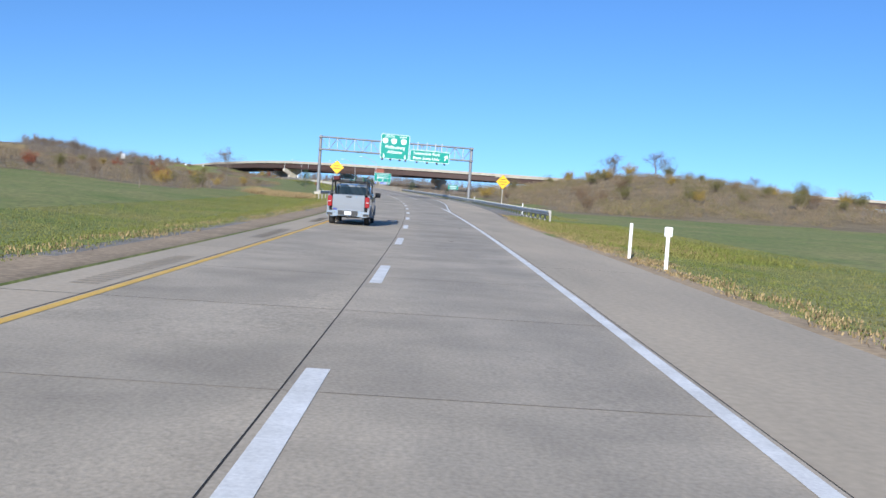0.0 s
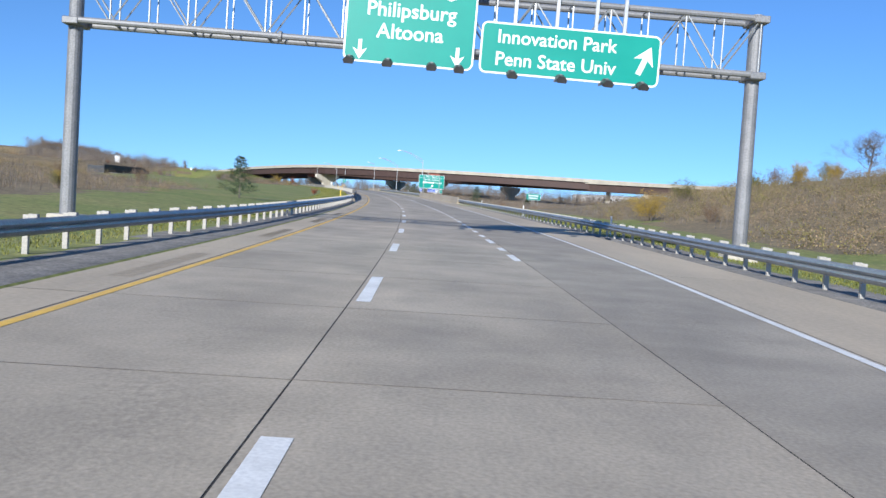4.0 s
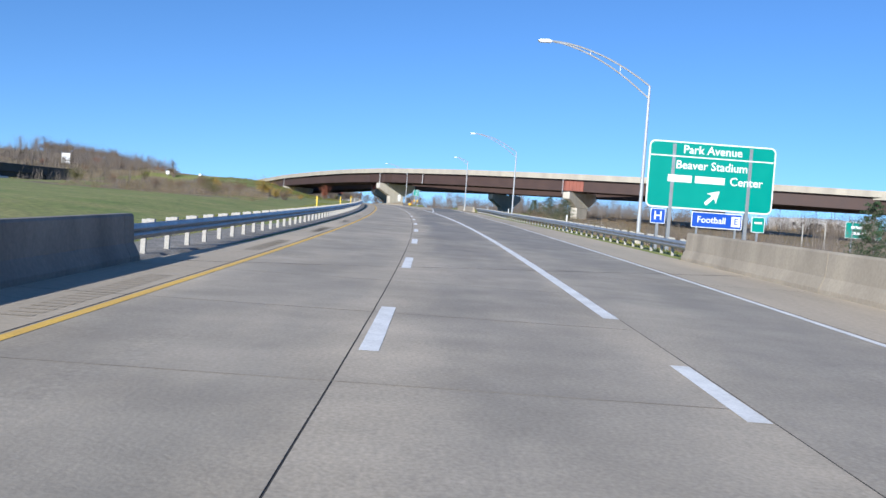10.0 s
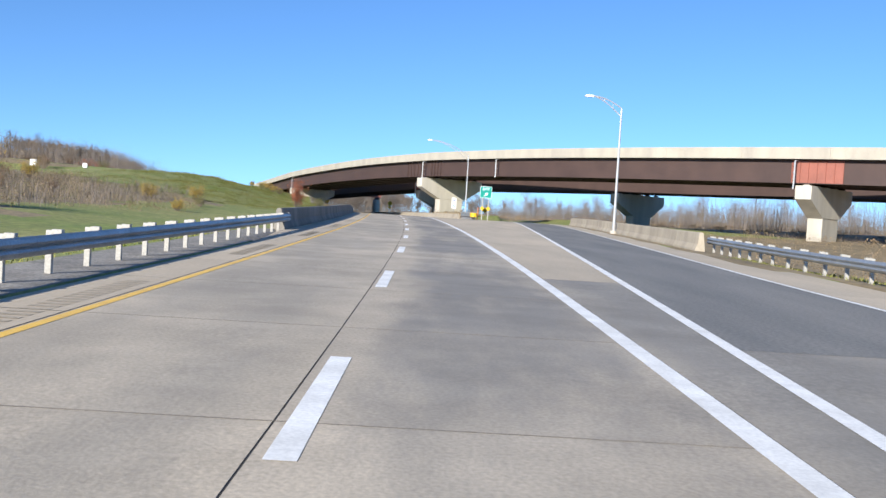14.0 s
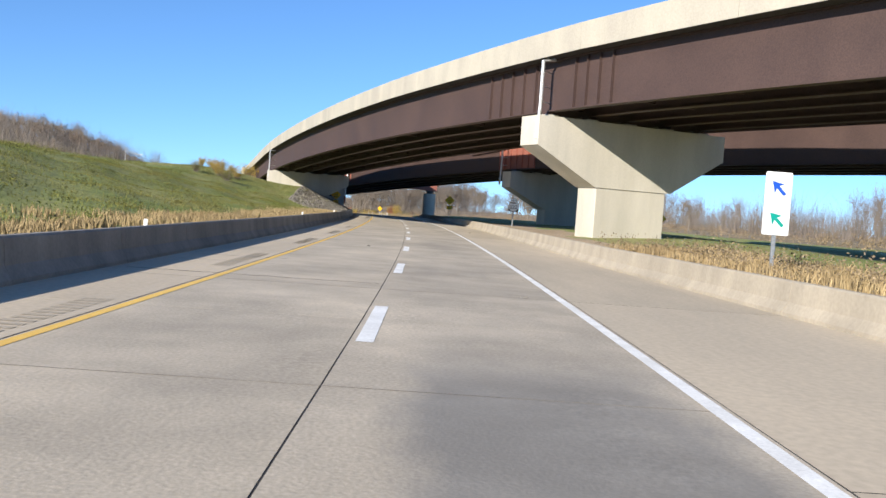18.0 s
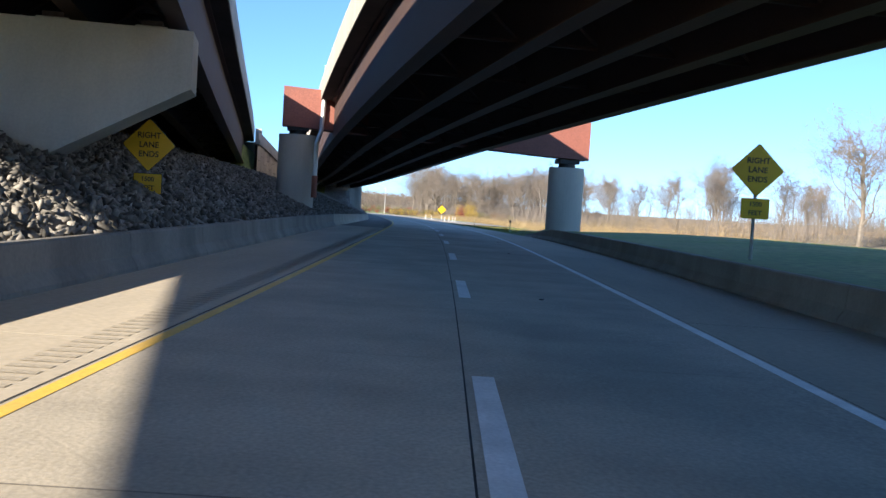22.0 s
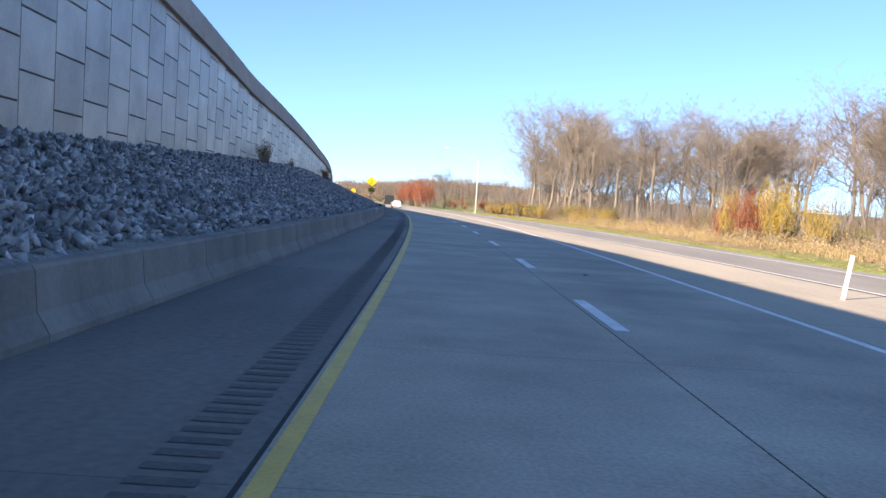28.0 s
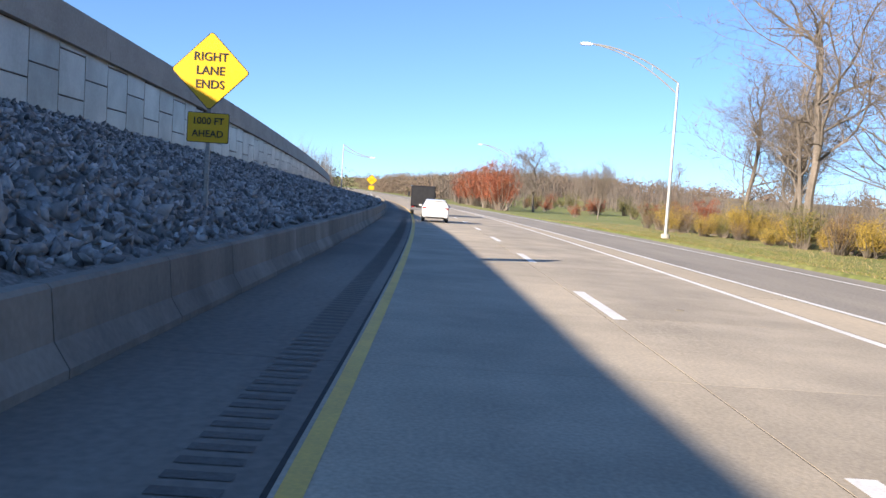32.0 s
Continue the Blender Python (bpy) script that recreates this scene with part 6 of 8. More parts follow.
def hatchback():
    c = thing("hatchback_car", place(1062.2, -2.25), "white hatchback car driving away along the highway", "car")
    def ring(y, w, z0, z1, wt, zt):
        return [(-w * 0.9, y, z0), (w * 0.9, y, z0), (w, y, z0 + 0.25), (w, y, z1), (wt, y, zt - 0.06), (wt * 0.8, y, zt), (-wt * 0.8, y, zt), (-wt, y, zt - 0.06), (-w, y, z1), (-w, y, z0 + 0.25)]
    part("body", loft([ring(0.0, 0.80, 0.42, 0.80, 0.78, 0.92), ring(0.12, 0.88, 0.30, 0.92, 0.80, 1.0), ring(0.45, 0.90, 0.26, 0.95, 0.68, 1.42), ring(1.2, 0.90, 0.24, 0.95, 0.68, 1.50), ring(2.2, 0.90, 0.24, 0.93, 0.66, 1.46), ring(2.9, 0.89, 0.24, 0.92, 0.68, 1.12), ring(3.3, 0.88, 0.24, 0.90, 0.80, 0.98), ring(4.1, 0.84, 0.28, 0.78, 0.72, 0.84), ring(4.3, 0.74, 0.36, 0.66, 0.60, 0.72)]), PAINT_WHITE, c, smooth=False)
    part("rear_window", Geo().prism([(-0.62, 1.02), (0.62, 1.02), (0.54, 1.34), (-0.54, 1.34)], 0.0, 0.02), GLASS, c, "dark rear window", at=pose(0, 0.30, 0.30, -30, 0, 0))
    part("spoiler", Geo().box(-0.64, 0.30, 1.40, 0.64, 0.62, 1.46, 0.02), PAINT_WHITE, c)
    for sx in (-1, 1):
        part("tail_light", Geo().box(sx * 0.72 - 0.13, 0.02, 0.78, sx * 0.72 + 0.13, 0.2, 0.98, 0.03), LAMP_RED, c, "red tail light")
        g = Geo()
        q = [(sx * 0.905, 0.75, 0.98), (sx * 0.905, 2.8, 0.96), (sx * 0.70, 2.2, 1.40), (sx * 0.71, 0.85, 1.42)]
        g.add(q + [(x - sx * 0.06, y, z) for x, y, z in q], [(0, 1, 2, 3), (7, 6, 5, 4), (0, 4, 5, 1), (1, 5, 6, 2), (2, 6, 7, 3), (3, 7, 4, 0)])
        part("side_window", g, GLASS, c)
        part("wing_mirror", Geo().box(sx * 0.98 - 0.1, 2.65, 0.95, sx * 0.98 + 0.1, 2.8, 1.08, 0.03), PAINT_WHITE, c)
        for y in (0.75, 3.4):
            wheel(c, sx * 0.78, y, 0.32, 0.2, sx, CHROME)
    part("rear_bumper", Geo().box(-0.84, -0.06, 0.32, 0.84, 0.14, 0.60, 0.05), PAINT_WHITE, c)
    part("bumper_lower", Geo().box(-0.6, -0.07, 0.26, 0.6, 0.1, 0.38, 0.03), BLACK, c)
    part("number_plate", Geo().box(-0.15, -0.015, 0.66, 0.15, 0.02, 0.80, 0.004), SIGN_WHITE, c)


hatchback()


def box_truck():
    t = thing("box_truck", place(1082, -2.75), "dark box truck ahead of the white car", "truck")
    part("cargo_box", Geo().box(-1.05, 0.0, 0.75, 1.05, 3.6, 2.55, 0.04), PAINT_DARK, t, "dark cargo box")
    part("rear_door", Geo().box(-0.95, -0.03, 0.82, -0.01, 0.0, 2.45, 0.01), BLACK, t)
    part("rear_door", Geo().box(0.01, -0.03, 0.82, 0.95, 0.0, 2.45, 0.01), BLACK, t)
    part("cab", loft([[(-0.95, y, 0.6), (0.95, y, 0.6), (0.9, y, z), (-0.9, y, z)] for y, z in ((3.65, 2.2), (4.6, 2.1), (5.2, 1.5), (6.0, 1.35))]), PAINT_DARK, t)
    part("bumper", Geo().box(-1.0, -0.1, 0.42, 1.0, 0.05, 0.62, 0.03), GALV_DARK, t)
    part("chassis", Geo().box(-0.5, 0.0, 0.45, 0.5, 5.8, 0.74), BLACK, t)
    for sx in (-1, 1):
        part("tail_light", Geo().box(sx * 0.85 - 0.1, -0.12, 0.64, sx * 0.85 + 0.1, -0.02, 0.76, 0.01), LAMP_RED, t)
        part("wing_mirror", Geo().box(sx * 1.2 - 0.1, 4.5, 1.5, sx * 1.2 + 0.1, 4.62, 1.95, 0.03), BLACK, t)
        for y in (1.0, 4.9):
            wheel(t, sx * 0.85, y, 0.42, 0.26, sx, GALV)


box_truck()


# ---- plants and stones ----
BARK = surf("grey_bark", (0.24, 0.2, 0.16), (0.12, 0.1, 0.08), 1.5, 0.9, 10, 0.4, stretch=(1, 1, 0.2))
TWIG = surf("thin_twigs", (0.25, 0.208, 0.168), (0.15, 0.123, 0.10), 0.6, 0.9, 8, 0.0, spread=0.2)
LEAF_YELLOW = surf("yellow_leaves", (0.40, 0.27, 0.04), (0.25, 0.175, 0.05), 0.7, 0.75, 8, 0, island=0.4)
LEAF_RED = surf("red_leaves", (0.30, 0.07, 0.03), (0.20, 0.085, 0.04), 0.7, 0.75, 8, 0, island=0.4)
LEAF_OLIVE = surf("olive_leaves", (0.16, 0.15, 0.04), (0.11, 0.10, 0.035), 0.7, 0.8, 8, 0, island=0.45)
LEAF_BROWN = surf("brown_leaves", (0.20, 0.125, 0.065), (0.14, 0.09, 0.05), 0.7, 0.85, 8, 0, island=0.45)
LEAF_GREEN = surf("green_needles", (0.05, 0.085, 0.03), (0.03, 0.055, 0.022), 0.7, 0.8, 8, 0, island=0.4)
BRUSH = surf("dry_brush", (0.29, 0.21, 0.125), (0.165, 0.125, 0.07), 0.06, 0.9, 4, 0, island=0.45)
BRUSH_OLIVE = surf("olive_brush", (0.20, 0.175, 0.055), (0.13, 0.115, 0.045), 0.1, 0.9, 4, 0, island=0.45)
STRAW = surf("dry_grass_blades", (0.36, 0.27, 0.14), (0.26, 0.19, 0.10), 0.3, 0.85, 4, 0, island=0.35)
TUSSOCK = surf("tussock_grass", (0.10, 0.12, 0.028), (0.17, 0.155, 0.05), 0.15, 0.9, 4, 0, island=0.3)
BLADE = surf("green_grass_blades", (0.14, 0.17, 0.034), (0.23, 0.205, 0.07), 0.25, 0.85, 4, 0, island=0.28)
for _m in (STRAW, TUSSOCK, BLADE, TWIG):
    _m.node_tree.nodes["Principled BSDF"].inputs["Specular IOR Level"].default_value = 0.12
WOODS = surf("distant_woods", (0.20, 0.145, 0.10), (0.14, 0.105, 0.078), 0.02, 0.95, 0.6, 0, island=0.35)
WOODS_GREEN = surf("distant_evergreens", (0.05, 0.065, 0.03), (0.08, 0.08, 0.035), 0.02, 0.95, 0.6, 0, island=0.35)
rs = np.random.RandomState(11)


def bare_tree_meshes(seed, height, trunk_share=0.4, limbs=8, depth=5, lean=0.75):
    """A bare broad-leaved tree: one trunk, crooked limbs and a haze of fine twigs."""
    rng = random.Random(seed)
    trunk, crown = Geo(), Geo()

    def grow(p, d, length, r, lev):
        g = trunk if lev <= 1 else crown
        n = 7 if lev == 0 else 5 if lev == 1 else 3
        steps = (7, 7, 5, 4, 3, 2)[lev]
        wob = (0.13, 0.36, 0.44, 0.5, 0.55, 0.5)[lev]
        for k in range(steps):
            up = (0.3, 0.09, 0.08, 0.08, 0.06, 0.05)[lev]
            d = (d + Vector((rng.uniform(-wob, wob), rng.uniform(-wob, wob), rng.uniform(-wob, wob) * 0.7 + up))).normalized()
            q = p + d * (length / steps)
            r2 = r * (0.93, 0.88, 0.84, 0.80, 0.75, 0.6)[lev]
            g.tube(p, q, r, r2, n, caps=False)
            p, r = q, r2
            f = (k + 1) / steps
            if lev == 0:
                if f > trunk_share:
                    for _ in range(max(1, round(limbs / (steps * (1 - trunk_share))))):
                        side(p, d, height * rng.uniform(0.30, 0.50) * (1.35 - 0.7 * f), r * rng.uniform(0.42, 0.62), 0, lean)
            elif lev < depth:
                for _ in range((0, 1, 1, 1, 2)[lev] + (lev == 2 and k == 1) if k else 1):
                    side(p, d, length * rng.uniform(0.30, 0.52), r * rng.uniform(0.5, 0.72), lev, 1.0)
        if lev < depth:
            for _ in range(2):
                side(p, d, length * (0.3 if lev == 0 else 0.5), r * 0.75, lev, 0.5)

    def side(p, d, length, r, lev, sp):
        o = d.orthogonal().normalized()
        o.rotate(Matrix.Rotation(rng.uniform(0, 2 * math.pi), 3, d))
        nd = (d * rng.uniform(0.5, 1.0) + o * rng.uniform(0.7, 1.1) * sp + Vector((0, 0, 0.10))).normalized()
        grow(p, nd, length, max(r, 0.009), lev + 1)

    grow(Vector((0, 0, -0.3)), Vector((rng.uniform(-0.05, 0.05), rng.uniform(-0.05, 0.05), 1)).normalized(), height * 0.72, height * 0.0095 + 0.045, 0)
    top = max(v[2] for v in crown.v)
    k = height / top
    for g in (trunk, crown):
        g.v = [(x * k, y * k, z * k) for x, y, z in g.v]
    return trunk.mesh("trunk", BARK), crown.mesh("crown", TWIG)


TREES = [bare_tree_meshes(20 + k, 20, ts, nl, 4, le) for k, (ts, nl, le) in enumerate(((0.36, 9, 0.85), (0.28, 10, 0.75), (0.40, 8, 0.9), (0.22, 11, 0.8), (0.42, 8, 1.0)))]
SMALL_TREES = [bare_tree_meshes(40 + k, 10, ts, nl, 4, le) for k, (ts, nl, le) in enumerate(((0.22, 11, 0.75), (0.3, 10, 0.9), (0.2, 12, 0.6)))]
FAR_TREES = [bare_tree_meshes(50 + k, 12, 0.25, 9, 3, 0.7) for k in range(4)]


def tree(s, u, height, kind, turn, label, group="bare trees", name="bare_tree", wide=1.0):
    me = (TREES if kind < 10 else SMALL_TREES if kind < 20 else FAR_TREES)[kind % 10]
    h0 = 20 if kind < 10 else 10 if kind < 20 else 12
    t = thing(name, on_land(s, u, turn, 0.1) @ Matrix.Diagonal((wide * height / h0, wide * height / h0, height / h0, 1)), label, "tree", group)
    for nm, m in zip(("trunk", "crown"), me):
        o = new(nm, m)
        o.parent = t
    return t


def wood_edge():
    rng = random.Random(5)
    big = "tall bare deciduous tree at the edge of the roadside wood"
    for s, u, h, k in ((1072, 26.5, 25.5, 4), (1056, 30, 22.5, 1), (1043, 27, 20.5, 3), (1064, 31, 20, 2), (1051, 25.5, 21, 0), (1034, 25.5, 19.5, 1), (1027, 27, 18.5, 3), (1066, 35, 23, 2), (1082, 31, 17, 4), (1019, 29, 18.5, 0), (1012, 31, 18, 2), (1005, 31, 17.5, 4), (1038, 31, 20, 0)):
        tree(s, u, h * 1.05, k, rng.uniform(0, 360), big, wide=1.4)
    for _ in range(44):
        s = rng.uniform(950, 1100)
        u = rng.uniform(31, 66) + max(0, (990 - s)) * 0.15
        tree(s, u, rng.uniform(14, 20.5), rng.choice((0, 1, 3, 4, 10, 11, 12)), rng.uniform(0, 360), "bare deciduous tree in the roadside wood", wide=1.35)
    for s, u, h, k in ((912, 42, 15.5, 10), (920, 41, 13, 12), (900, 50, 12, 11), (880, 55, 11, 10), (868, 62, 10, 12), (846, 68, 10, 11), (826, 60, 8.5, 10), (935, 48, 12.5, 12), (928, 44, 12, 10), (893, 47, 12, 12), (856, 58, 8, 12), (838, 64, 8, 10), (842, 50, 13, 11), (833, 47, 11, 12), (850, 53, 12, 10), (860, 50, 11, 11), (822, 52, 10, 12), (872, 46, 10, 10), (884, 44, 11, 11)):
        tree(s, u, h, k, rng.uniform(0, 360), "bare tree standing in dry brush behind the verge", wide=1.3)
    for _ in range(40):
        s, u = rng.uniform(780, 1330), rng.uniform(80, 150)
        tree(s, u, rng.uniform(9, 15), 20 + rng.randrange(4), rng.uniform(0, 360), "bare tree in a distant tree line")
    for _ in range(26):
        s, u = rng.uniform(640, 800), rng.uniform(70, 130)
        tree(s, u, rng.uniform(8, 12), 20 + rng.randrange(4), rng.uniform(0, 360), "bare tree in a line beyond the field")
    for _ in range(24):
        s, u = rng.uniform(1200, 1360), rng.uniform(20, 80)
        tree(s, u, rng.uniform(8, 12), 20 + rng.randrange(4), rng.uniform(0, 360), "bare tree beyond the roadside wood")
    for _ in range(26):
        s, u = rng.uniform(1215, 1420), -rng.uniform(16, 110)
        tree(s, u, rng.uniform(8, 13), 20 + rng.randrange(4), rng.uniform(0, 360), "bare tree on the wooded ridge far ahead")
    tree(1166, 21.5, 13, 11, 40, "round-crowned bare tree beside the highway", wide=1.5)
    tree(1130, 24, 9, 10, 140, "round-crowned bare tree beside the highway")
    for s, u, h, k in ((746, 28, 9.5, 10), (745, 36, 10, 11), (770, 36, 12.5, 12), (752, 44, 10.5, 11), (748, 62, 8.5, 12), (770, 52, 8, 10)):
        tree(s, u, h, k, rng.uniform(0, 360), "spreading bare tree in the field behind the bridges", wide=1.5)
    for s, u, h, k in ((255, 70, 7.6, 10), (238, 76, 7.4, 11), (262, 100, 4.2, 12), (268, 112, 4.2, 10), (249, 92, 4, 12), (222, 96, 4.5, 11)):
        tree(s, u, h, k, rng.uniform(0, 360), "small tree with thin crown on the brushy mound", wide=1.9)
    for s, u, h, k in ((165, -29, 6.8, 11), (87, -25, 3.0, 12), (190, -62, 5, 12), (627, -61, 5, 12), (640, -66, 4.5, 10)):
        tree(s, u, h, k, rng.uniform(0, 360), "bare tree in the field beside the highway", wide=1.4)
    for s, u, h, k in ((386, 38, 5.6, 10), (392, 42, 6.0, 12), (389, 47, 5.8, 11), (398, 50, 5.6, 12), (404, 44, 5.2, 10)):
        tree(s, u, h, k, rng.uniform(0, 360), "brownish bare sapling in the low ground beyond the barrier", wide=0.8)
    for _ in range(40):
        s, u = rng.uniform(720, 1120), -rng.uniform(70, 150)
        tree(s, u, rng.uniform(7, 11), 20 + rng.randrange(4), rng.uniform(0, 360), "bare tree on the wooded hill")
    for _ in range(24):
        s, u = rng.uniform(560, 700), -rng.uniform(68, 110)
        tree(s, u, rng.uniform(3.5, 6), rng.choice((10, 12, 20, 21, 22)), rng.uniform(0, 360), "low bare tree on the brushy hill")
    for _ in range(16):
        s, u = rng.uniform(180, 520), -rng.uniform(95, 160)
        tree(s, u, rng.uniform(4, 7), 20 + rng.randrange(4), rng.uniform(0, 360), "bare tree in a distant tree line")


wood_edge()


def scatter_leaves(centres, radii, per, size, seed, flat=0.75):
    """Small leaf faces round many centres, as arrays of corners."""
    r = np.random.RandomState(seed)
    n = len(centres) * per
    c = np.repeat(centres, per, 0)
    rad = np.repeat(radii, per)[:, None]
    d = r.normal(size=(n, 3))
    d /= np.linalg.norm(d, axis=1, keepdims=True)
    d[:, 2] = np.abs(d[:, 2]) * flat * 1.6
    p = c + d * rad * (r.uniform(0.25, 1.0, (n, 1)) ** 0.5) * r.uniform(0.75, 1.15, (n, 1))
    a, b = r.normal(size=(n, 3)), r.normal(size=(n, 3))
    a /= np.linalg.norm(a, axis=1, keepdims=True)
    b = np.cross(a, b)
    b /= np.linalg.norm(b, axis=1, keepdims=True)
    sz = (size * r.uniform(0.5, 1.4, n))[:, None] * np.clip(rad, 0.3, 9) ** 0.35
    return np.stack([p - a * sz, p + b * sz * 0.55, p + a * sz, p - b * sz * 0.55], 1)


def quads_mesh(name, q, material):
    me = bpy.data.meshes.new(name)
    n, k = q.shape[0], q.shape[1]
    me.vertices.add(n * k)
    me.vertices.foreach_set("co", q.reshape(-1))
    me.loops.add(n * k)
    me.loops.foreach_set("vertex_index", np.arange(n * k, dtype=np.int32))
    me.polygons.add(n)
    me.polygons.foreach_set("loop_start", np.arange(0, n * k, k, dtype=np.int32))
    me.update(calc_edges=True)
    me.materials.append(material)
    return me


def shrub_meshes(seed, leaf, per=26):
    r = np.random.RandomState(seed)
    rng = random.Random(seed)
    tw = Geo()
    cs, rad = [], []
    for _ in range(34):
        a, l, t = rng.uniform(0, 6.28), rng.uniform(0.5, 1.15), rng.uniform(0.1, 0.85)
        d = Vector((math.cos(a) * t, math.sin(a) * t, 1)).normalized()
        p = Vector((rng.uniform(-0.15, 0.15), rng.uniform(-0.15, 0.15), -0.1))
        q = p + d * l * 0.6
        e = q + (d + Vector((rng.uniform(-0.4, 0.4), rng.uniform(-0.4, 0.4), 0.2))).normalized() * l * 0.5
        tw.tube(p, q, 0.018, 0.012, 3, False).tube(q, e, 0.012, 0.005, 3, False)
        for m in (q, e, (q + e) / 2):
            cs.append(tuple(m))
            rad.append(rng.uniform(0.12, 0.3))
    lv = scatter_leaves(np.array(cs), np.array(rad), per * 3, 0.026, seed)
    return tw.mesh("stem", TWIG), quads_mesh("foliage", lv, leaf)


SHRUBS = {k: [shrub_meshes(60 + 7 * j + i, m, per) for i in range(2)] for j, (k, m, per) in enumerate((("yellow", LEAF_YELLOW, 26), ("red", LEAF_RED, 26), ("olive", LEAF_OLIVE, 22), ("brown", LEAF_BROWN, 12), ("green", LEAF_GREEN, 30)))}


def shrub(s, u, size, colour, label, tall=1.0, rng=random.Random(9)):
    t = thing("shrub", on_land(s, u, rng.uniform(0, 360), 0.05) @ Matrix.Diagonal((size, size, size * tall, 1)), label, "shrub", "roadside shrubs")
    for nm, m in zip(("stem", "foliage"), SHRUBS[colour][rng.randrange(2)]):
        o = new(nm, m)
        o.parent = t


def plant_shrubs():
    rng = random.Random(21)
    for s, u, z, c in ((955.5, 23.0, 2.4, "yellow"), (953.2, 23.2, 2.3, "red"), (953.0, 25.2, 2.8, "yellow"), (950.6, 24.6, 2.5, "yellow"), (957.5, 22.8, 1.5, "red"), (945.5, 25.5, 1.9, "yellow")):
        shrub(s, u, z, c, "bright %s autumn shrub at the edge of the wood" % c, 1.55)
    for _ in range(105):
        s = rng.uniform(1004, 1095)
        u = 20.8 + rng.uniform(0, 5) + max(0, 1030 - s) * 0.12 - max(0, s - 1060) * 0.03
        shrub(s, u, rng.uniform(0.9, 2.6), rng.choice(("yellow", "olive", "olive", "yellow", "brown", "brown")), "golden undergrowth shrub below the bare trees", rng.uniform(0.8, 1.1))
    for _ in range(30):
        shrub(rng.uniform(925, 1000), rng.uniform(27, 33), rng.uniform(1.2, 2.2), rng.choice(("brown", "olive", "brown")), "brown undergrowth shrub below the bare trees")
    for _ in range(34):
        shrub(rng.uniform(1110, 1260), rng.uniform(19, 45), rng.uniform(1.5, 3.4), rng.choice(("brown", "red", "olive", "brown")), "russet shrub beyond the roadside wood", 1.0)
    for s, u, z in ((1160, 14.8, 5.0), (1170, 15.5, 6.8), (1182, 15.5, 6.0), (1196, 15.5, 6.4), (1210, 16, 6), (1226, 16, 5.5)):
        shrub(s, u, z, "red", "russet-leaved tree far along the highway", 1.15)
    for _ in range(44):
        shrub(rng.uniform(135, 275), rng.uniform(26, 95), rng.uniform(1.6, 3.2), rng.choice(("olive", "brown", "yellow", "olive")), "autumn shrub on the brushy mound")
    for _ in range(26):
        shrub(rng.uniform(335, 480), rng.uniform(18, 40), rng.uniform(1.0, 2.2), rng.choice(("olive", "brown", "brown")), "brown shrub in the low ground beyond the exit lane")
    for _ in range(26):
        shrub(rng.uniform(430, 540), -rng.uniform(17, 45), rng.uniform(0.9, 2.0), rng.choice(("brown", "brown", "olive", "yellow")), "brown shrub on the bank behind the barrier")
    for _ in range(40):
        shrub(rng.uniform(105, 255), -rng.uniform(25, 60), rng.uniform(0.9, 1.9), rng.choice(("brown", "brown", "olive", "yellow", "red")), "autumn shrub in the brush behind the median lawn")
    for _ in range(30):
        shrub(rng.uniform(560, 690), -rng.uniform(56, 100), rng.uniform(1.2, 2.6), rng.choice(("brown", "brown", "olive", "red")), "brown shrub on the brushy hill")
    shrub(487, -24, 3.0, "yellow", "yellow shrub on the bank behind the barrier")
    shrub(298, -13.5, 1.1, "red", "small red shrub in the grass")
    shrub(556, -13.0, 1.9, "red", "reddish young tree behind the barrier", 1.7)
    shrub(553, -10.0, 1.3, "olive", "grey-green weeds behind the barrier")
    for s, u in ((700, -26), (708, -28), (716, -30), (694, -24), (724, -33), (704, -24), (712, -26), (720, -29), (698, -29)):
        shrub(s, u, 1.7, "olive" if s % 4 else "yellow", "olive shrub on the hill beside the overpass", 0.8)
    for s, u in ((756, -23), (760, -26), (764, -24), (768, -28), (772, -25), (776, -27), (758, -29)):
        shrub(s, u, 2.6, rng.choice(("yellow", "brown", "yellow")), "golden brush behind the overpass pier", 0.9)
    for s, u, z in ((815, -17.4, 1.6), (822, -18.6, 1.2), (830, -18.6, 1.0), (838, -19, 0.9)):
        shrub(s, u, z, "olive" if z > 1.3 else "brown", "scrubby weeds at the foot of the panelled wall")
    for s, u, z, c in ((943, -13.9, 0.9, "brown"), (944.6, -13.9, 0.8, "brown"), (1006, -14.3, 1.1, "red"), (1012, -14.3, 0.6, "brown"), (1022, -14.4, 0.55, "brown"), (962, -14.2, 0.5, "brown")):
        shrub(s, u, z, c, "weed growing from the rocks at the foot of the wall", 1.5)
    shrub(802, 9.8, 0.5, "yellow", "low yellow weed in the verge")
    shrub(765, 9.6, 0.8, "brown", "brown weed at the foot of the column")


plant_shrubs()


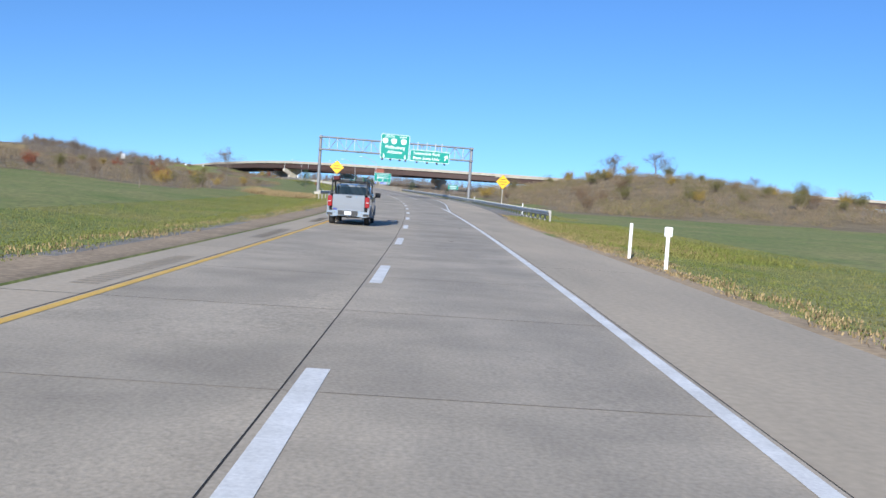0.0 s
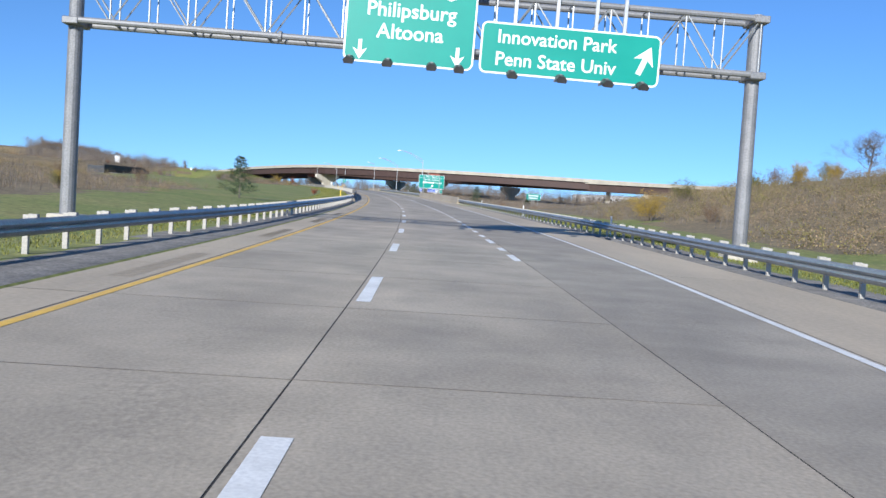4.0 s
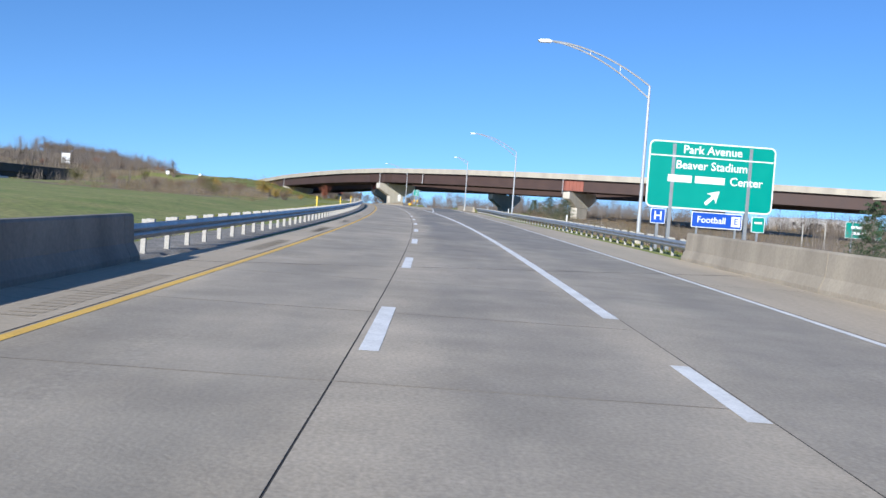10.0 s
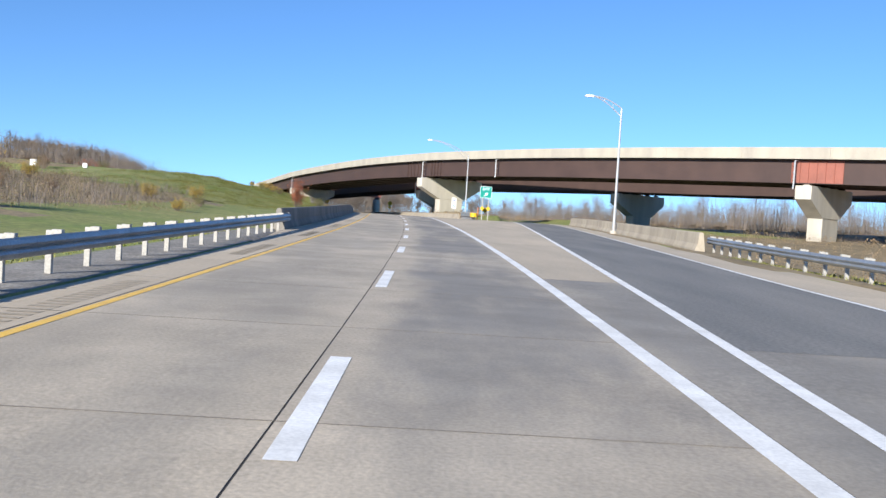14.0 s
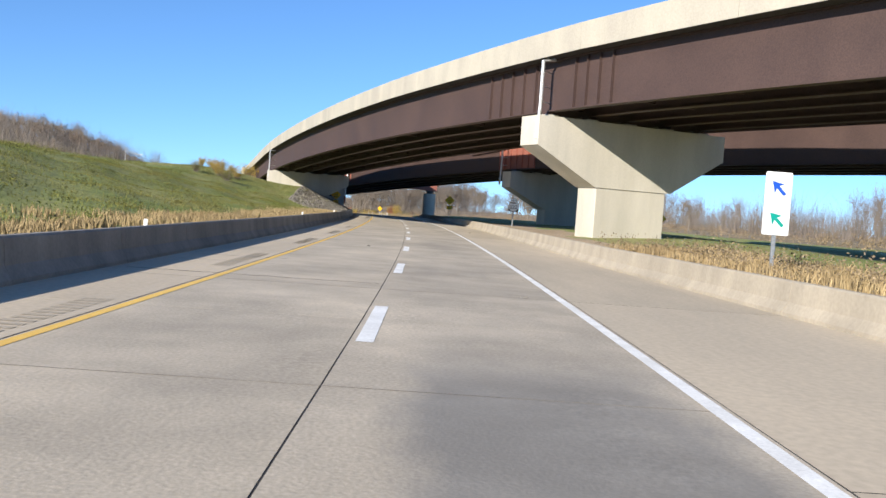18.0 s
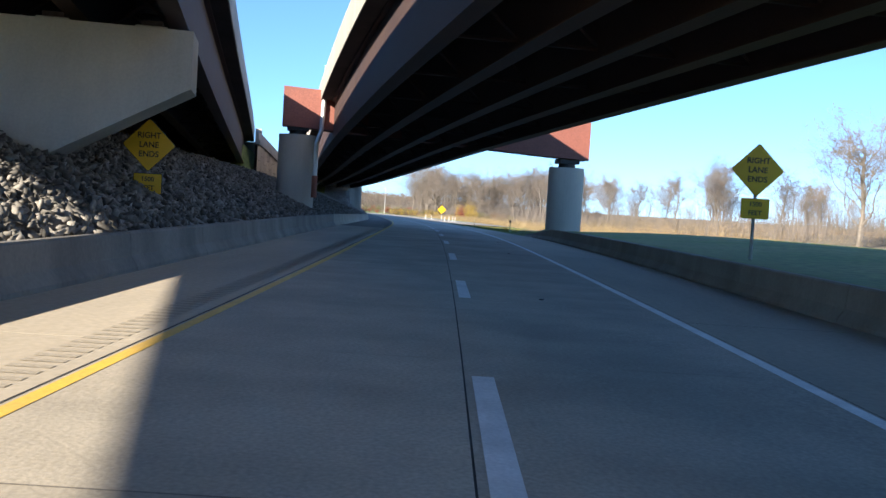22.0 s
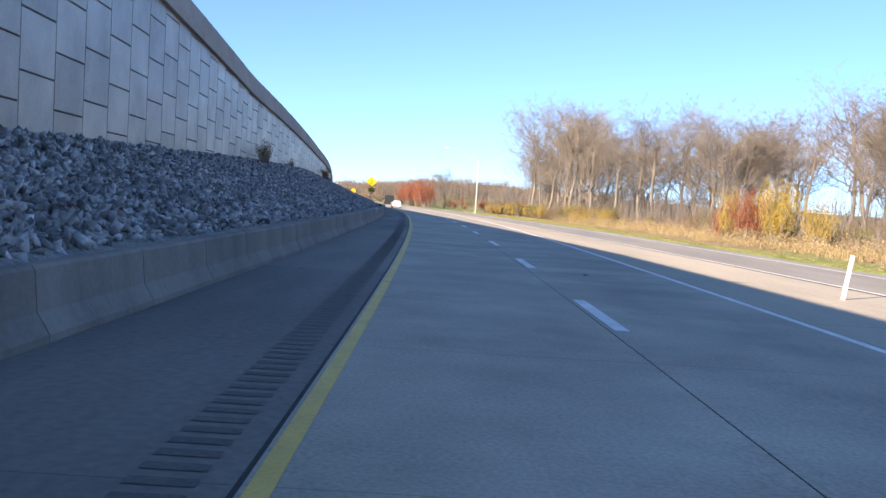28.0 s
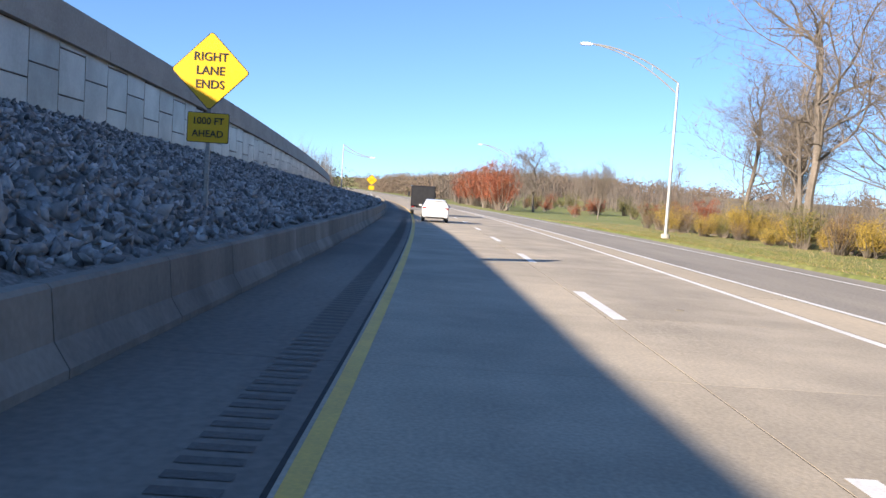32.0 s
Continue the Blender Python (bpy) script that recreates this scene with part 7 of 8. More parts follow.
def conifer(s, u, h, w, label):
    rng = random.Random(int(s))
    t = thing("pine_tree", on_land(s, u, rng.uniform(0, 360), 0.1), label, "tree", "pines")
    part("trunk", Geo().tube((0, 0, -0.3), (0, 0, h * 0.95), 0.03 * h * 0.6, 0.02, 7, False), BARK, t)
    limbs, cs, rad = Geo(), [], []
    n = int(h * 9)
    for k in range(n):
        z = h * (0.06 + 0.92 * k / n)
        l = w * (1 - z / h) ** 0.8 * rng.uniform(0.65, 1.1) + 0.15
        a = k * 2.4 + rng.uniform(-0.3, 0.3)
        e = (math.cos(a) * l, math.sin(a) * l, z + l * 0.25)
        limbs.tube((0, 0, z), e, 0.02, 0.006, 3, False)
        for f in (0.35, 0.6, 0.8, 1.0):
            cs.append((e[0] * f, e[1] * f, z + (e[2] - z) * f - 0.05))
            rad.append(0.20 + 0.17 * l)
    part("branchwork", limbs.mesh("branchwork", BARK), None, t)
    part("foliage", quads_mesh("foliage", scatter_leaves(np.array(cs), np.array(rad), 40, 0.07, int(s), 0.5), LEAF_GREEN), None, t)


conifer(223, -17.2, 4.6, 2.2, "young green pine standing in the median grass")
conifer(367.7, 28.8, 5.7, 2.3, "young green pine beyond the exit lane")
conifer(466, 26.2, 5.7, 2.9, "bushy green pine beyond the exit lane")
conifer(463, 28.4, 5.5, 2.7, "bushy green pine beyond the exit lane")
conifer(470, 24.4, 5.0, 2.3, "bushy green pine beyond the exit lane")
conifer(395, 50, 2.8, 1.6, "bushy green pine beyond the exit lane")


def field(name, label, s, u, radius, per, size, material, seed, category="brush", lift=0.0, flat=0.75):
    c = spot(s, u, land(s, u) + lift)
    q = scatter_leaves(c, radius, per, size, seed, flat)
    tagged(new(name, quads_mesh(name, q, material)), label, category, kind="stuff")


def fields():
    r = np.random.RandomState(3)
    n = 5200
    s, u = r.uniform(122, 300, n), r.uniform(18, 130, n)
    k = (u > 26 + 3 * np.sin(s * 0.13)) & (s > 127 + 4 * np.sin(u * 0.3)) & ((s < 262) | (u > 45))
    field("brush", "dry brown brush covering the mound", s[k], u[k], r.uniform(0.6, 1.5, k.sum()), 66, 0.060, BRUSH, 1)
    k2 = k & (r.rand(n) < 0.2 + 0.5 * (np.sin(s * 0.07 + 1) * np.sin(u * 0.11) > 0.2))
    field("brush", "olive brush between the dry brush of the mound", s[k2], u[k2], r.uniform(0.7, 1.7, k2.sum()), 66, 0.066, BRUSH_OLIVE, 2)
    n = 1500
    s, u = r.uniform(322, 560, n), r.uniform(15, 75, n)
    k = u > 14.5 + np.maximum(0, s - 440) * 0.2
    field("brush", "dry brown brush in the low ground beyond the exit lane", s[k], u[k], r.uniform(0.4, 1.3, k.sum()), 60, 0.054, BRUSH, 4)
    n = 1500
    s, u = r.uniform(770, 1010, n), r.uniform(20, 75, n)
    k = u > 20 + 0.0 * s
    field("brush", "brown autumn brush behind the dry grass", s[k], u[k] + 9, r.uniform(0.5, 1.4, k.sum()), 60, 0.054, BRUSH, 5)
    n = 1300
    s, u = r.uniform(540, 800, n), r.uniform(52, 170, n)
    field("brush", "brown brush along the far side of the field", s, u, r.uniform(0.7, 1.8, n), 36, 0.12, BRUSH, 6)
    n = 2600
    s, u = r.uniform(420, 560, n), -r.uniform(18, 75, n)
    k = (-u > 21 + 4 * np.sin(s * 0.07) + np.maximum(0, s - 520) * 0.6) & ((-u < 42) | (s > 552))
    field("brush", "brown brush on the bank above the barrier", s[k], u[k], r.uniform(0.4, 1.2, k.sum()), 60, 0.048, BRUSH, 7)
    k2 = k & (r.rand(n) < 0.25)
    field("brush", "olive brush on the bank above the barrier", s[k2], u[k2], r.uniform(0.5, 1.4, k2.sum()), 60, 0.048, BRUSH_OLIVE, 17)
    n = 1600
    s, u = r.uniform(560, 1120, n), -r.uniform(60, 160, n)
    k = -u > 60 + np.maximum(0, s - 650) * 0.1
    field("brush", "brown brush on the wooded hill", s[k], u[k], r.uniform(0.9, 2.4, k.sum()), 36, 0.12, BRUSH, 8)
    n = 2200
    s, u = r.uniform(95, 275, n), -r.uniform(22, 75, n)
    k = (-u > 23 + 3 * np.sin(s * 0.11)) & (s + 0.3 * u < 250)
    field("brush", "brown reeds and brush behind the median lawn", s[k], u[k], r.uniform(0.4, 1.0, k.sum()), 60, 0.048, BRUSH, 9)
    k2 = k & (r.rand(n) < 0.2)
    field("brush", "olive brush behind the median lawn", s[k2], u[k2], r.uniform(0.5, 1.2, k2.sum()), 60, 0.048, BRUSH_OLIVE, 19)
    n = 1500
    s, u = r.uniform(60, 520, n), -r.uniform(75, 130, n)
    k = s < 240
    field("brush", "brown hedge line at the far side of the median", s[k], u[k], r.uniform(0.8, 2.0, k.sum()), 36, 0.14, BRUSH, 10)
    n = 160
    s, u = r.uniform(572, 606, n), r.uniform(8.8, 13.5, n)
    k = u > BAR_R(np.clip(s, 572, 765)) + 0.9
    field("brush", "brown weeds and brush behind the low barrier", s[k], u[k], r.uniform(0.25, 0.7, k.sum()), 60, 0.05, BRUSH, 27)
    n = 300
    s, u = r.uniform(860, 1110, n), -r.uniform(82, 140, n)
    field("distant_woods", "dense russet wood crowning the hill", s, u, r.uniform(2.2, 4.6, n), 150, 0.17, WOODS, 38, "woods", 2.6)
    # distance
    n = 900
    s, u = r.uniform(100, 900, n), -r.uniform(170, 420, n)
    field("distant_woods", "brown distant woods on the horizon", s, u, r.uniform(3, 6.5, n), 120, 0.25, WOODS, 12, "woods")
    n = 1200
    s, u = r.uniform(0, 1300, n), r.uniform(190, 480, n)
    field("distant_woods", "brown distant woods on the horizon", s, u, r.uniform(3, 6.5, n), 110, 0.27, WOODS, 13, "woods")
    n = 900
    s, u = r.uniform(1300, 1900, n), r.uniform(-220, 240, n)
    k = (np.abs(u) > 18)
    field("distant_woods", "brown woods far ahead of the highway", s[k], u[k], r.uniform(3, 6.5, k.sum()), 120, 0.25, WOODS, 14, "woods")
    n = 420
    s, u = r.uniform(1300, 1600, n), -r.uniform(11, 120, n)
    field("distant_woods", "dark evergreens far ahead of the highway", s, u, r.uniform(4, 8, n), 170, 0.17, WOODS_GREEN, 15, "woods")
    n = 420
    s, u = r.uniform(1280, 1560, n), r.uniform(14, 110, n)
    field("distant_woods", "brown woods beside the highway far ahead", s, u, r.uniform(3.5, 6.5, n), 170, 0.18, WOODS, 16, "woods")


fields()


def blades(name, label, s, u, height, material, seed, width=0.012, category="grass"):
    r = np.random.RandomState(seed)
    n = len(s)
    p = spot(s, u, land(s, u) - 0.03)
    a = r.uniform(0, 2 * np.pi, n)
    side = np.stack([np.cos(a), np.sin(a), 0 * a], 1)
    lean = np.stack([np.cos(a + 1.3), np.sin(a + 1.3), 0 * a], 1) * r.uniform(0.05, 0.6, (n, 1))
    h = (height * r.uniform(0.45, 1.2, n))[:, None]
    w = side * (width * r.uniform(0.7, 1.6, (n, 1)))
    mid = p + lean * h * 0.35 + np.array([0, 0, 1.0]) * h * 0.6
    tip = p + lean * h + np.array([0, 0, 1.0]) * h * r.uniform(0.8, 1.0, (n, 1))
    q = np.stack([p - w, p + w, mid + w * 0.7, tip, mid - w * 0.7], 1)
    tagged(new(name, quads_mesh(name, q, material)), label, category, kind="stuff")


def grasses():
    r = np.random.RandomState(31)
    def clumped(n, s0, s1, u0, u1, spread, per):
        c = n // per
        s, u = np.repeat(r.uniform(s0, s1, c), per), np.repeat(r.uniform(u0, u1, c), per)
        return s + r.normal(0, spread, c * per), u + r.normal(0, spread * 0.7, c * per)
    s, u = clumped(70000, 775, 1008, 19.8, 33, 0.5, 24)
    blades("tall_grass", "tall dry straw-coloured grass beyond the verge", s, u, 0.45, STRAW, 1, 0.013)
    def even(n, s0, s1, u0, u1):
        return r.uniform(s0, s1, n), r.uniform(u0, u1, n)
    s, u = even(110000, 10, 80, 7.4, 19)
    k = u > RIGHT_EDGE(s) + 0.5
    blades("verge_grass", "short mown green and tan grass on the verge", s[k], u[k], 0.075, BLADE, 2, 0.010)
    s, u = clumped(9000, 5, 85, 7.2, 8.4, 0.35, 30)
    k = u > RIGHT_EDGE(s) + 0.25
    blades("verge_grass", "dry tan grass tufts along the paved edge", s[k], u[k], 0.12, STRAW, 3)
    s, u = clumped(9000, 38, 72, 8.8, 14.5, 0.9, 30)
    k = u > RIGHT_EDGE(s) + 0.8
    blades("tall_grass", "rough dry grass round the end of the guardrail", s[k], u[k], 0.17, STRAW, 33, 0.012)
    s, u = clumped(24000, 36, 74, 8.4, 16, 1.1, 60)
    k = u > RIGHT_EDGE(s) + 0.7
    blades("verge_grass", "longer olive grass round the end of the guardrail", s[k], u[k], 0.2, BLADE, 37, 0.012)
    s, u = even(110000, 14, 130, -17, -6.5)
    blades("verge_grass", "short mown green and tan grass on the median", s, u, 0.085, BLADE, 4, 0.011)
    s, u = clumped(4000, 0, 125, -7.9, -6.6, 0.4, 30)
    k = u < -6.0
    blades("verge_grass", "dry tan grass tufts along the shoulder", s[k], u[k], 0.13, STRAW, 5)
    s, u = clumped(7000, 112, 130, -20, -12, 0.8, 180)
    blades("tall_grass", "tan reeds behind the start of the guardrail", s, u, 0.7, STRAW, 34, 0.012)
    s, u = even(75000, 125, 482, -13, -7.4)
    k = u < -7.1
    blades("verge_grass", "rough green grass behind the guardrail", s[k], u[k], 0.11, BLADE, 6, 0.012)
    s, u = even(75000, 85, 480, 11.8, 17)
    k = (u > RIGHT_EDGE(s) + 0.9) & ((s > 262) | (u > 12.1))
    blades("verge_grass", "rough green and tan grass behind the guardrail", s[k], u[k], 0.12, BLADE, 7, 0.012)
    s, u = clumped(9000, 580, 677, -9.5, -7.5, 0.4, 90)
    k = u < LEFT_EDGE(s) - 1.0
    blades("tall_grass", "tall dry grass along the top of the barrier", s[k], u[k], 0.32, STRAW, 8, 0.016)
    s, u = clumped(100000, 535, 715, -32, -8.5, 1.1, 40)
    keep = (s < 683) | (u < -16)
    s, u = s[keep], u[keep]
    blades("hill_grass", "uneven green grass on the hillside", s, u, 0.14, TUSSOCK, 9, 0.014)
    s, u = clumped(14000, 575, 676, -10.8, -8.2, 0.6, 160)
    blades("tall_grass", "tan grass clumps low on the hillside", s, u, 0.36, STRAW, 35, 0.012)
    n = 1100
    s = r.uniform(785, 1012, n)
    u = r.uniform(0, 1, n) ** 1.4 * 9 + np.interp(s, [785, 960, 1012], [19.6, 18.6, 18.2])
    field("tall_grass", "mounds of pale dry grass beyond the verge", s, u, r.uniform(0.45, 1.05, n), 130, 0.05, STRAW, 37, "grass", -0.05, 0.95)
    n = 900
    s, u = r.uniform(780, 1005, n), r.uniform(24.5, 37, n)
    field("brush", "reddish brown brush behind the dry grass", s, u, r.uniform(0.6, 1.4, n), 100, 0.05, BRUSH, 39, "brush", 0.1, 0.8)
    n = 2600
    s, u = even(n, 540, 712, -42, -9.5)
    field("tussocks", "uneven green tussocks on the hillside", s, u, r.uniform(0.3, 1.1, n), 70, 0.05, TUSSOCK, 36, "grass", -0.12, 0.3)
    s, u = clumped(16000, 573, 605, 8.6, 13.5, 0.3, 30)
    k = u > BAR_R(np.clip(s, 572, 765)) + 0.6
    blades("tall_grass", "dry weeds behind the low barrier", s[k], u[k], 0.34, STRAW, 10, 0.01)
    s, u = even(130000, 770, 1080, 6.8, 17)
    k = (u > 6.7) & ((s < 850) | (u > MERGE_L(s) + 6.4))
    blades("verge_grass", "short green grass on the verge", s[k], u[k], 0.09, BLADE, 11, 0.010)
    s, u = even(45000, 900, 1105, 11, 23)
    k = u > MERGE_L(s) + 6.6
    blades("verge_grass", "pale dry grass on the verge below the wood", s[k], u[k], 0.1, STRAW, 12, 0.010)


grasses()


def thickets():
    """Masses of thin bare stems, for woods and brush whose trees cannot be told apart."""
    r = np.random.RandomState(77)
    def mass(n, s0, s1, u0, u1, h, label, seed, width, keep=None):
        c = n // 12
        s, u = np.repeat(r.uniform(s0, s1, c), 12), np.repeat(r.uniform(min(u0, u1), max(u0, u1), c), 12)
        hh = np.repeat(r.uniform(0.6, 1.15, c), 12) * h
        s, u = s + r.normal(0, 0.8, c * 12), u + r.normal(0, 0.8, c * 12)
        k = np.ones(len(s), bool) if keep is None else keep(s, u)
        blades("thicket", label, s[k], u[k], hh[k], TWIG_MASS, seed, width, "woods")
    mass(18000, 600, 930, 72, 125, 9, "dense bare grey wood beyond the field", 51, 0.022)
    mass(15000, 690, 1130, -70, -150, 9, "bare wood covering the hill", 52, 0.03)
    mass(6000, 540, 700, -66, -115, 5, "bare thicket on the brushy hill", 53, 0.03)
    mass(12000, 1210, 1450, -15, -110, 10, "bare wood on the ridge far ahead", 54, 0.035)
    mass(5000, 1215, 1400, 17, 90, 9, "bare wood beyond the highway", 55, 0.035)
    mass(4500, 945, 1100, 36, 85, 8, "saplings inside the roadside wood", 56, 0.022, lambda s, u: u > 34 + np.maximum(0, 990 - s) * 0.2)
    mass(9000, 125, 300, 20, 110, 1.5, "thin dry stems in the brush of the mound", 57, 0.014, lambda s, u: (s > 130) & (u > 26) & ((s < 262) | (u > 45)))
    mass(7000, 985, 1095, 27, 44, 5, "brown undergrowth saplings at the edge of the roadside wood", 63, 0.016)
    mass(4000, 780, 1000, 28, 40, 2.6, "thin brown stems behind the tall dry grass", 64, 0.012)
    mass(5000, 335, 470, 22, 75, 3.2, "brown saplings in the low ground beyond the exit lane", 58, 0.016)
    mass(11000, 420, 900, 110, 200, 9, "bare wood in the distance", 59, 0.03)
    mass(6000, 430, 545, -22, -44, 1.4, "thin dry stems in the brush of the bank", 60, 0.014)
    mass(5000, 100, 250, -25, -75, 1.4, "thin dry stems in the brush behind the lawn", 61, 0.014)
    mass(6000, 775, 945, 24, 62, 2.2, "thin bare stems in the autumn brush", 62, 0.014)


TWIG_MASS = surf("bare_stems", (0.20, 0.168, 0.14), (0.13, 0.108, 0.09), 0.3, 0.9, 4, 0, island=0.4)
thickets()


# ---- rock slopes ----
def rock_verts(n, seed):
    """Corner points of n broken stones of unit size: skewed, flattish blocks."""
    r = np.random.RandomState(seed)
    base = np.array([(-1, -1, -1), (1, -1, -1), (1, 1, -1), (-1, 1, -1), (-1, -1, 1), (1, -1, 1), (1, 1, 1), (-1, 1, 1)], float) * 0.62
    taper = np.where(base[None, :, 2:] > 0, r.uniform(0.35, 0.95, (n, 1, 2)), 1.0)
    v = np.repeat(base[None], n, 0)
    v[:, :, :2] *= taper
    v = (v + r.normal(0, 0.16, (n, 8, 3))) * np.stack([r.uniform(1.0, 2.1, n), r.uniform(0.6, 1.15, n), r.uniform(0.22, 0.55, n)], 1)[:, None]
    a = r.normal(size=(n, 4)) * np.array([1.0, 0.75, 0.75, 1.0])
    a /= np.linalg.norm(a, axis=1, keepdims=True)
    w, x, y, z = a.T
    rot = np.stack([1 - 2 * (y * y + z * z), 2 * (x * y - z * w), 2 * (x * z + y * w), 2 * (x * y + z * w), 1 - 2 * (x * x + z * z), 2 * (y * z - x * w), 2 * (x * z - y * w), 2 * (y * z + x * w), 1 - 2 * (x * x + y * y)], 1).reshape(n, 3, 3)
    return np.einsum("nij,nkj->nki", rot, v)


ROCK_FACES = np.array([(0, 2, 1), (0, 3, 2), (4, 5, 6), (4, 6, 7), (0, 1, 5), (0, 5, 4), (1, 2, 6), (1, 6, 5), (2, 3, 7), (2, 7, 6), (3, 0, 4), (3, 4, 7)])


def rocks_mesh(name, verts, material):
    n = len(verts)
    f = (ROCK_FACES[None] + 8 * np.arange(n)[:, None, None]).reshape(-1, 3)
    me = bpy.data.meshes.new(name)
    me.vertices.add(n * 8)
    me.vertices.foreach_set("co", verts.reshape(-1))
    me.loops.add(len(f) * 3)
    me.loops.foreach_set("vertex_index", f.reshape(-1).astype(np.int32))
    me.polygons.add(len(f))
    me.polygons.foreach_set("loop_start", np.arange(0, len(f) * 3, 3, dtype=np.int32))
    me.update(calc_edges=True)
    me.materials.append(material)
    return me


def rock_slope(label, s0, s1, lo, hi, per_m2, seed, single=None, size=(0.08, 0.19), material=ROCK):
    r = np.random.RandomState(seed)
    n = int((s1 - s0) * 7.5 * per_m2)
    s = r.uniform(s0, s1, n)
    f = r.uniform(0, 1, n)
    u = lo(s) + (hi(s) - lo(s)) * f
    z = land(s, u)
    v = rock_verts(n, seed) * r.uniform(*size, n)[:, None, None]
    c = spot(s, u, z + r.uniform(-0.03, 0.09, n))
    t = thing("rock_slope", HERE, label, "rocks", kind="structure")
    mine = np.zeros(n, bool)
    if single:
        mine = (s > single[0]) & (s < single[1]) & (u > single[2])
        idx = np.where(mine)[0][:300]
        mine[:] = False
        mine[idx] = True
        alike = [rocks_mesh("rock", rock_verts(1, 900 + k) * 0.16, ROCK_ONE) for k in range(12)]
        for i in idx:
            o = new("rock", alike[i % 12])
            o.parent = t
            o.matrix_basis = Matrix.Translation(c[i]) @ pose(0, 0, 0, r.uniform(0, 360), r.uniform(0, 360), r.uniform(0, 360)) @ Matrix.Scale(r.uniform(0.7, 1.3), 4)
    field_ = part("rock_field", rocks_mesh("rock_field", v[~mine] + c[~mine][:, None], material), None, t)
    tagged(field_, kind="stuff")


ROCK_ONE = surf("grey_limestone_single", (0.45, 0.43, 0.40), (0.29, 0.275, 0.255), 1.5, 0.9, 9, 0.2, spread=0.45)
rock_slope("bank of loose grey limestone below the retaining wall", 861, 1050, lambda s: BAR_L(s) - 0.75, lambda s: WALL_U(s) + 0.1, 40.0, 1, (1006, 1030, -9.5), (0.06, 0.155))
rock_slope("far bank of loose grey limestone below the retaining wall", 1050, 1195, lambda s: BAR_L(s) - 0.75, lambda s: WALL_U(s) + 0.1, 12.0, 3, None, (0.12, 0.25))
rock_slope("sunlit bank of loose weathered limestone before the bridges", 684, 745, lambda s: BAR_L(s) - 0.75, lambda s: np.interp(s, [684, 692, 745], [-11.0, -15.2, -15.5]), 24.0, 2, None, (0.09, 0.2), ROCK_OLD)
rock_slope("bank of small grey limestone under the bridges", 745, 860, lambda s: BAR_L(s) - 0.75, lambda s: np.where(s < 800, -15.5, -8.9 - (860 - s) * 0.1), 26.0, 4, None, (0.06, 0.13), ROCK_OLD)


# ---- far structures and small things ----
DARK_WALL = surf("dark_grey_concrete", (0.065, 0.07, 0.08), (0.05, 0.053, 0.06), 0.4, 0.85, 8, 0.1)
DARK_BEAM = surf("dark_painted_beam", (0.045, 0.05, 0.06), (0.035, 0.04, 0.045), 0.4, 0.7, 8, 0.05)
ROOF_GREY = surf("pale_metal_roof", (0.50, 0.51, 0.52), (0.42, 0.43, 0.44), 0.2, 0.6, 6, 0.05)
FACADE = surf("pale_rendered_facade", (0.62, 0.60, 0.56), (0.54, 0.52, 0.48), 0.3, 0.85, 6, 0.1)
BRICK_RED = surf("red_brown_facade", (0.24, 0.13, 0.10), (0.19, 0.105, 0.085), 0.3, 0.85, 12, 0.15)


def build_underpass():
    """A dark grey road bridge on the far side of the median lawn."""
    b = thing("small_overpass", place(553, -82.6, -3.0, 62), "dark grey concrete overpass beyond the median lawn", "bridge")
    part("deck_beam", Geo().box(-22, 0, 4.2, 9.0, 8.0, 5.6, 0.05), DARK_WALL, b, "plain dark deck beam")
    part("inner_beam", Geo().box(-18.5, 0.6, 3.0, 0.5, 7.4, 4.2, 0.05), DARK_BEAM, b)
    part("end_wall", Geo().box(-22, 0.1, 0, -18.6, 7.9, 4.2, 0.05), DARK_WALL, b)
    part("end_wall", Geo().box(0.6, 0.1, 0, 9.0, 7.9, 4.2, 0.05), DARK_WALL, b)
    part("wing_wall", Geo().prism([(9.0, 0), (13.5, 0), (13.2, 4.6), (12.6, 5.2), (9.0, 5.6)], 0.3, 1.2), DARK_BEAM, b, "dark sloping wing wall")
    part("parapet", Geo().box(-22, -0.15, 5.6, 9.0, 0.15, 6.2, 0.03), DARK_WALL, b)
    part("ramp_slab", Geo().box(-17.6, -0.6, 0.2, -12.0, 0.4, 3.0, 0.2), FACADE, b, "pale concrete block")


build_underpass()


def white_board(name, s, u, z0, z1, w, label, legs=2):
    g = float(land(s, u))
    t = thing(name, place(s, u, g), label, "sign board")
    part("board", Geo().box(-w / 2, 0, z0 - g, w / 2, 0.25, z1 - g, 0.03), SIGN_WHITE, t)
    part("board_frame", Geo().box(-w / 2 - 0.05, 0.05, z0 - g - 0.06, w / 2 + 0.05, 0.20, z0 - g - 0.005, 0.01), GALV_DARK, t)
    for k in range(legs):
        x = 0 if legs == 1 else (-w / 3 if k == 0 else w / 3)
        part("leg", Geo().box(x - 0.08, 0.27, -0.5, x + 0.08, 0.43, z1 - g - 0.1, 0.01), GALV_DARK, t)


white_board("tall_white_sign", 626, -94, 5.6, 9.6, 2.6, "tall blank white sign box on the brushy hill")
white_board("small_white_sign", 846, -82.5, max(8.8, float(land(846, -82.5)) + 0.4), max(10.3, float(land(846, -82.5)) + 1.9), 6.0, "white sign board on the hill behind the overpass")
white_board("small_white_sign", 592, -58.3, 4.5, 5.5, 1.0, "small white sign board in the hillside brush", 1)
white_board("small_white_sign", 586, -48.5, 4.5, 5.2, 0.7, "small white sign board in the hillside brush", 1)


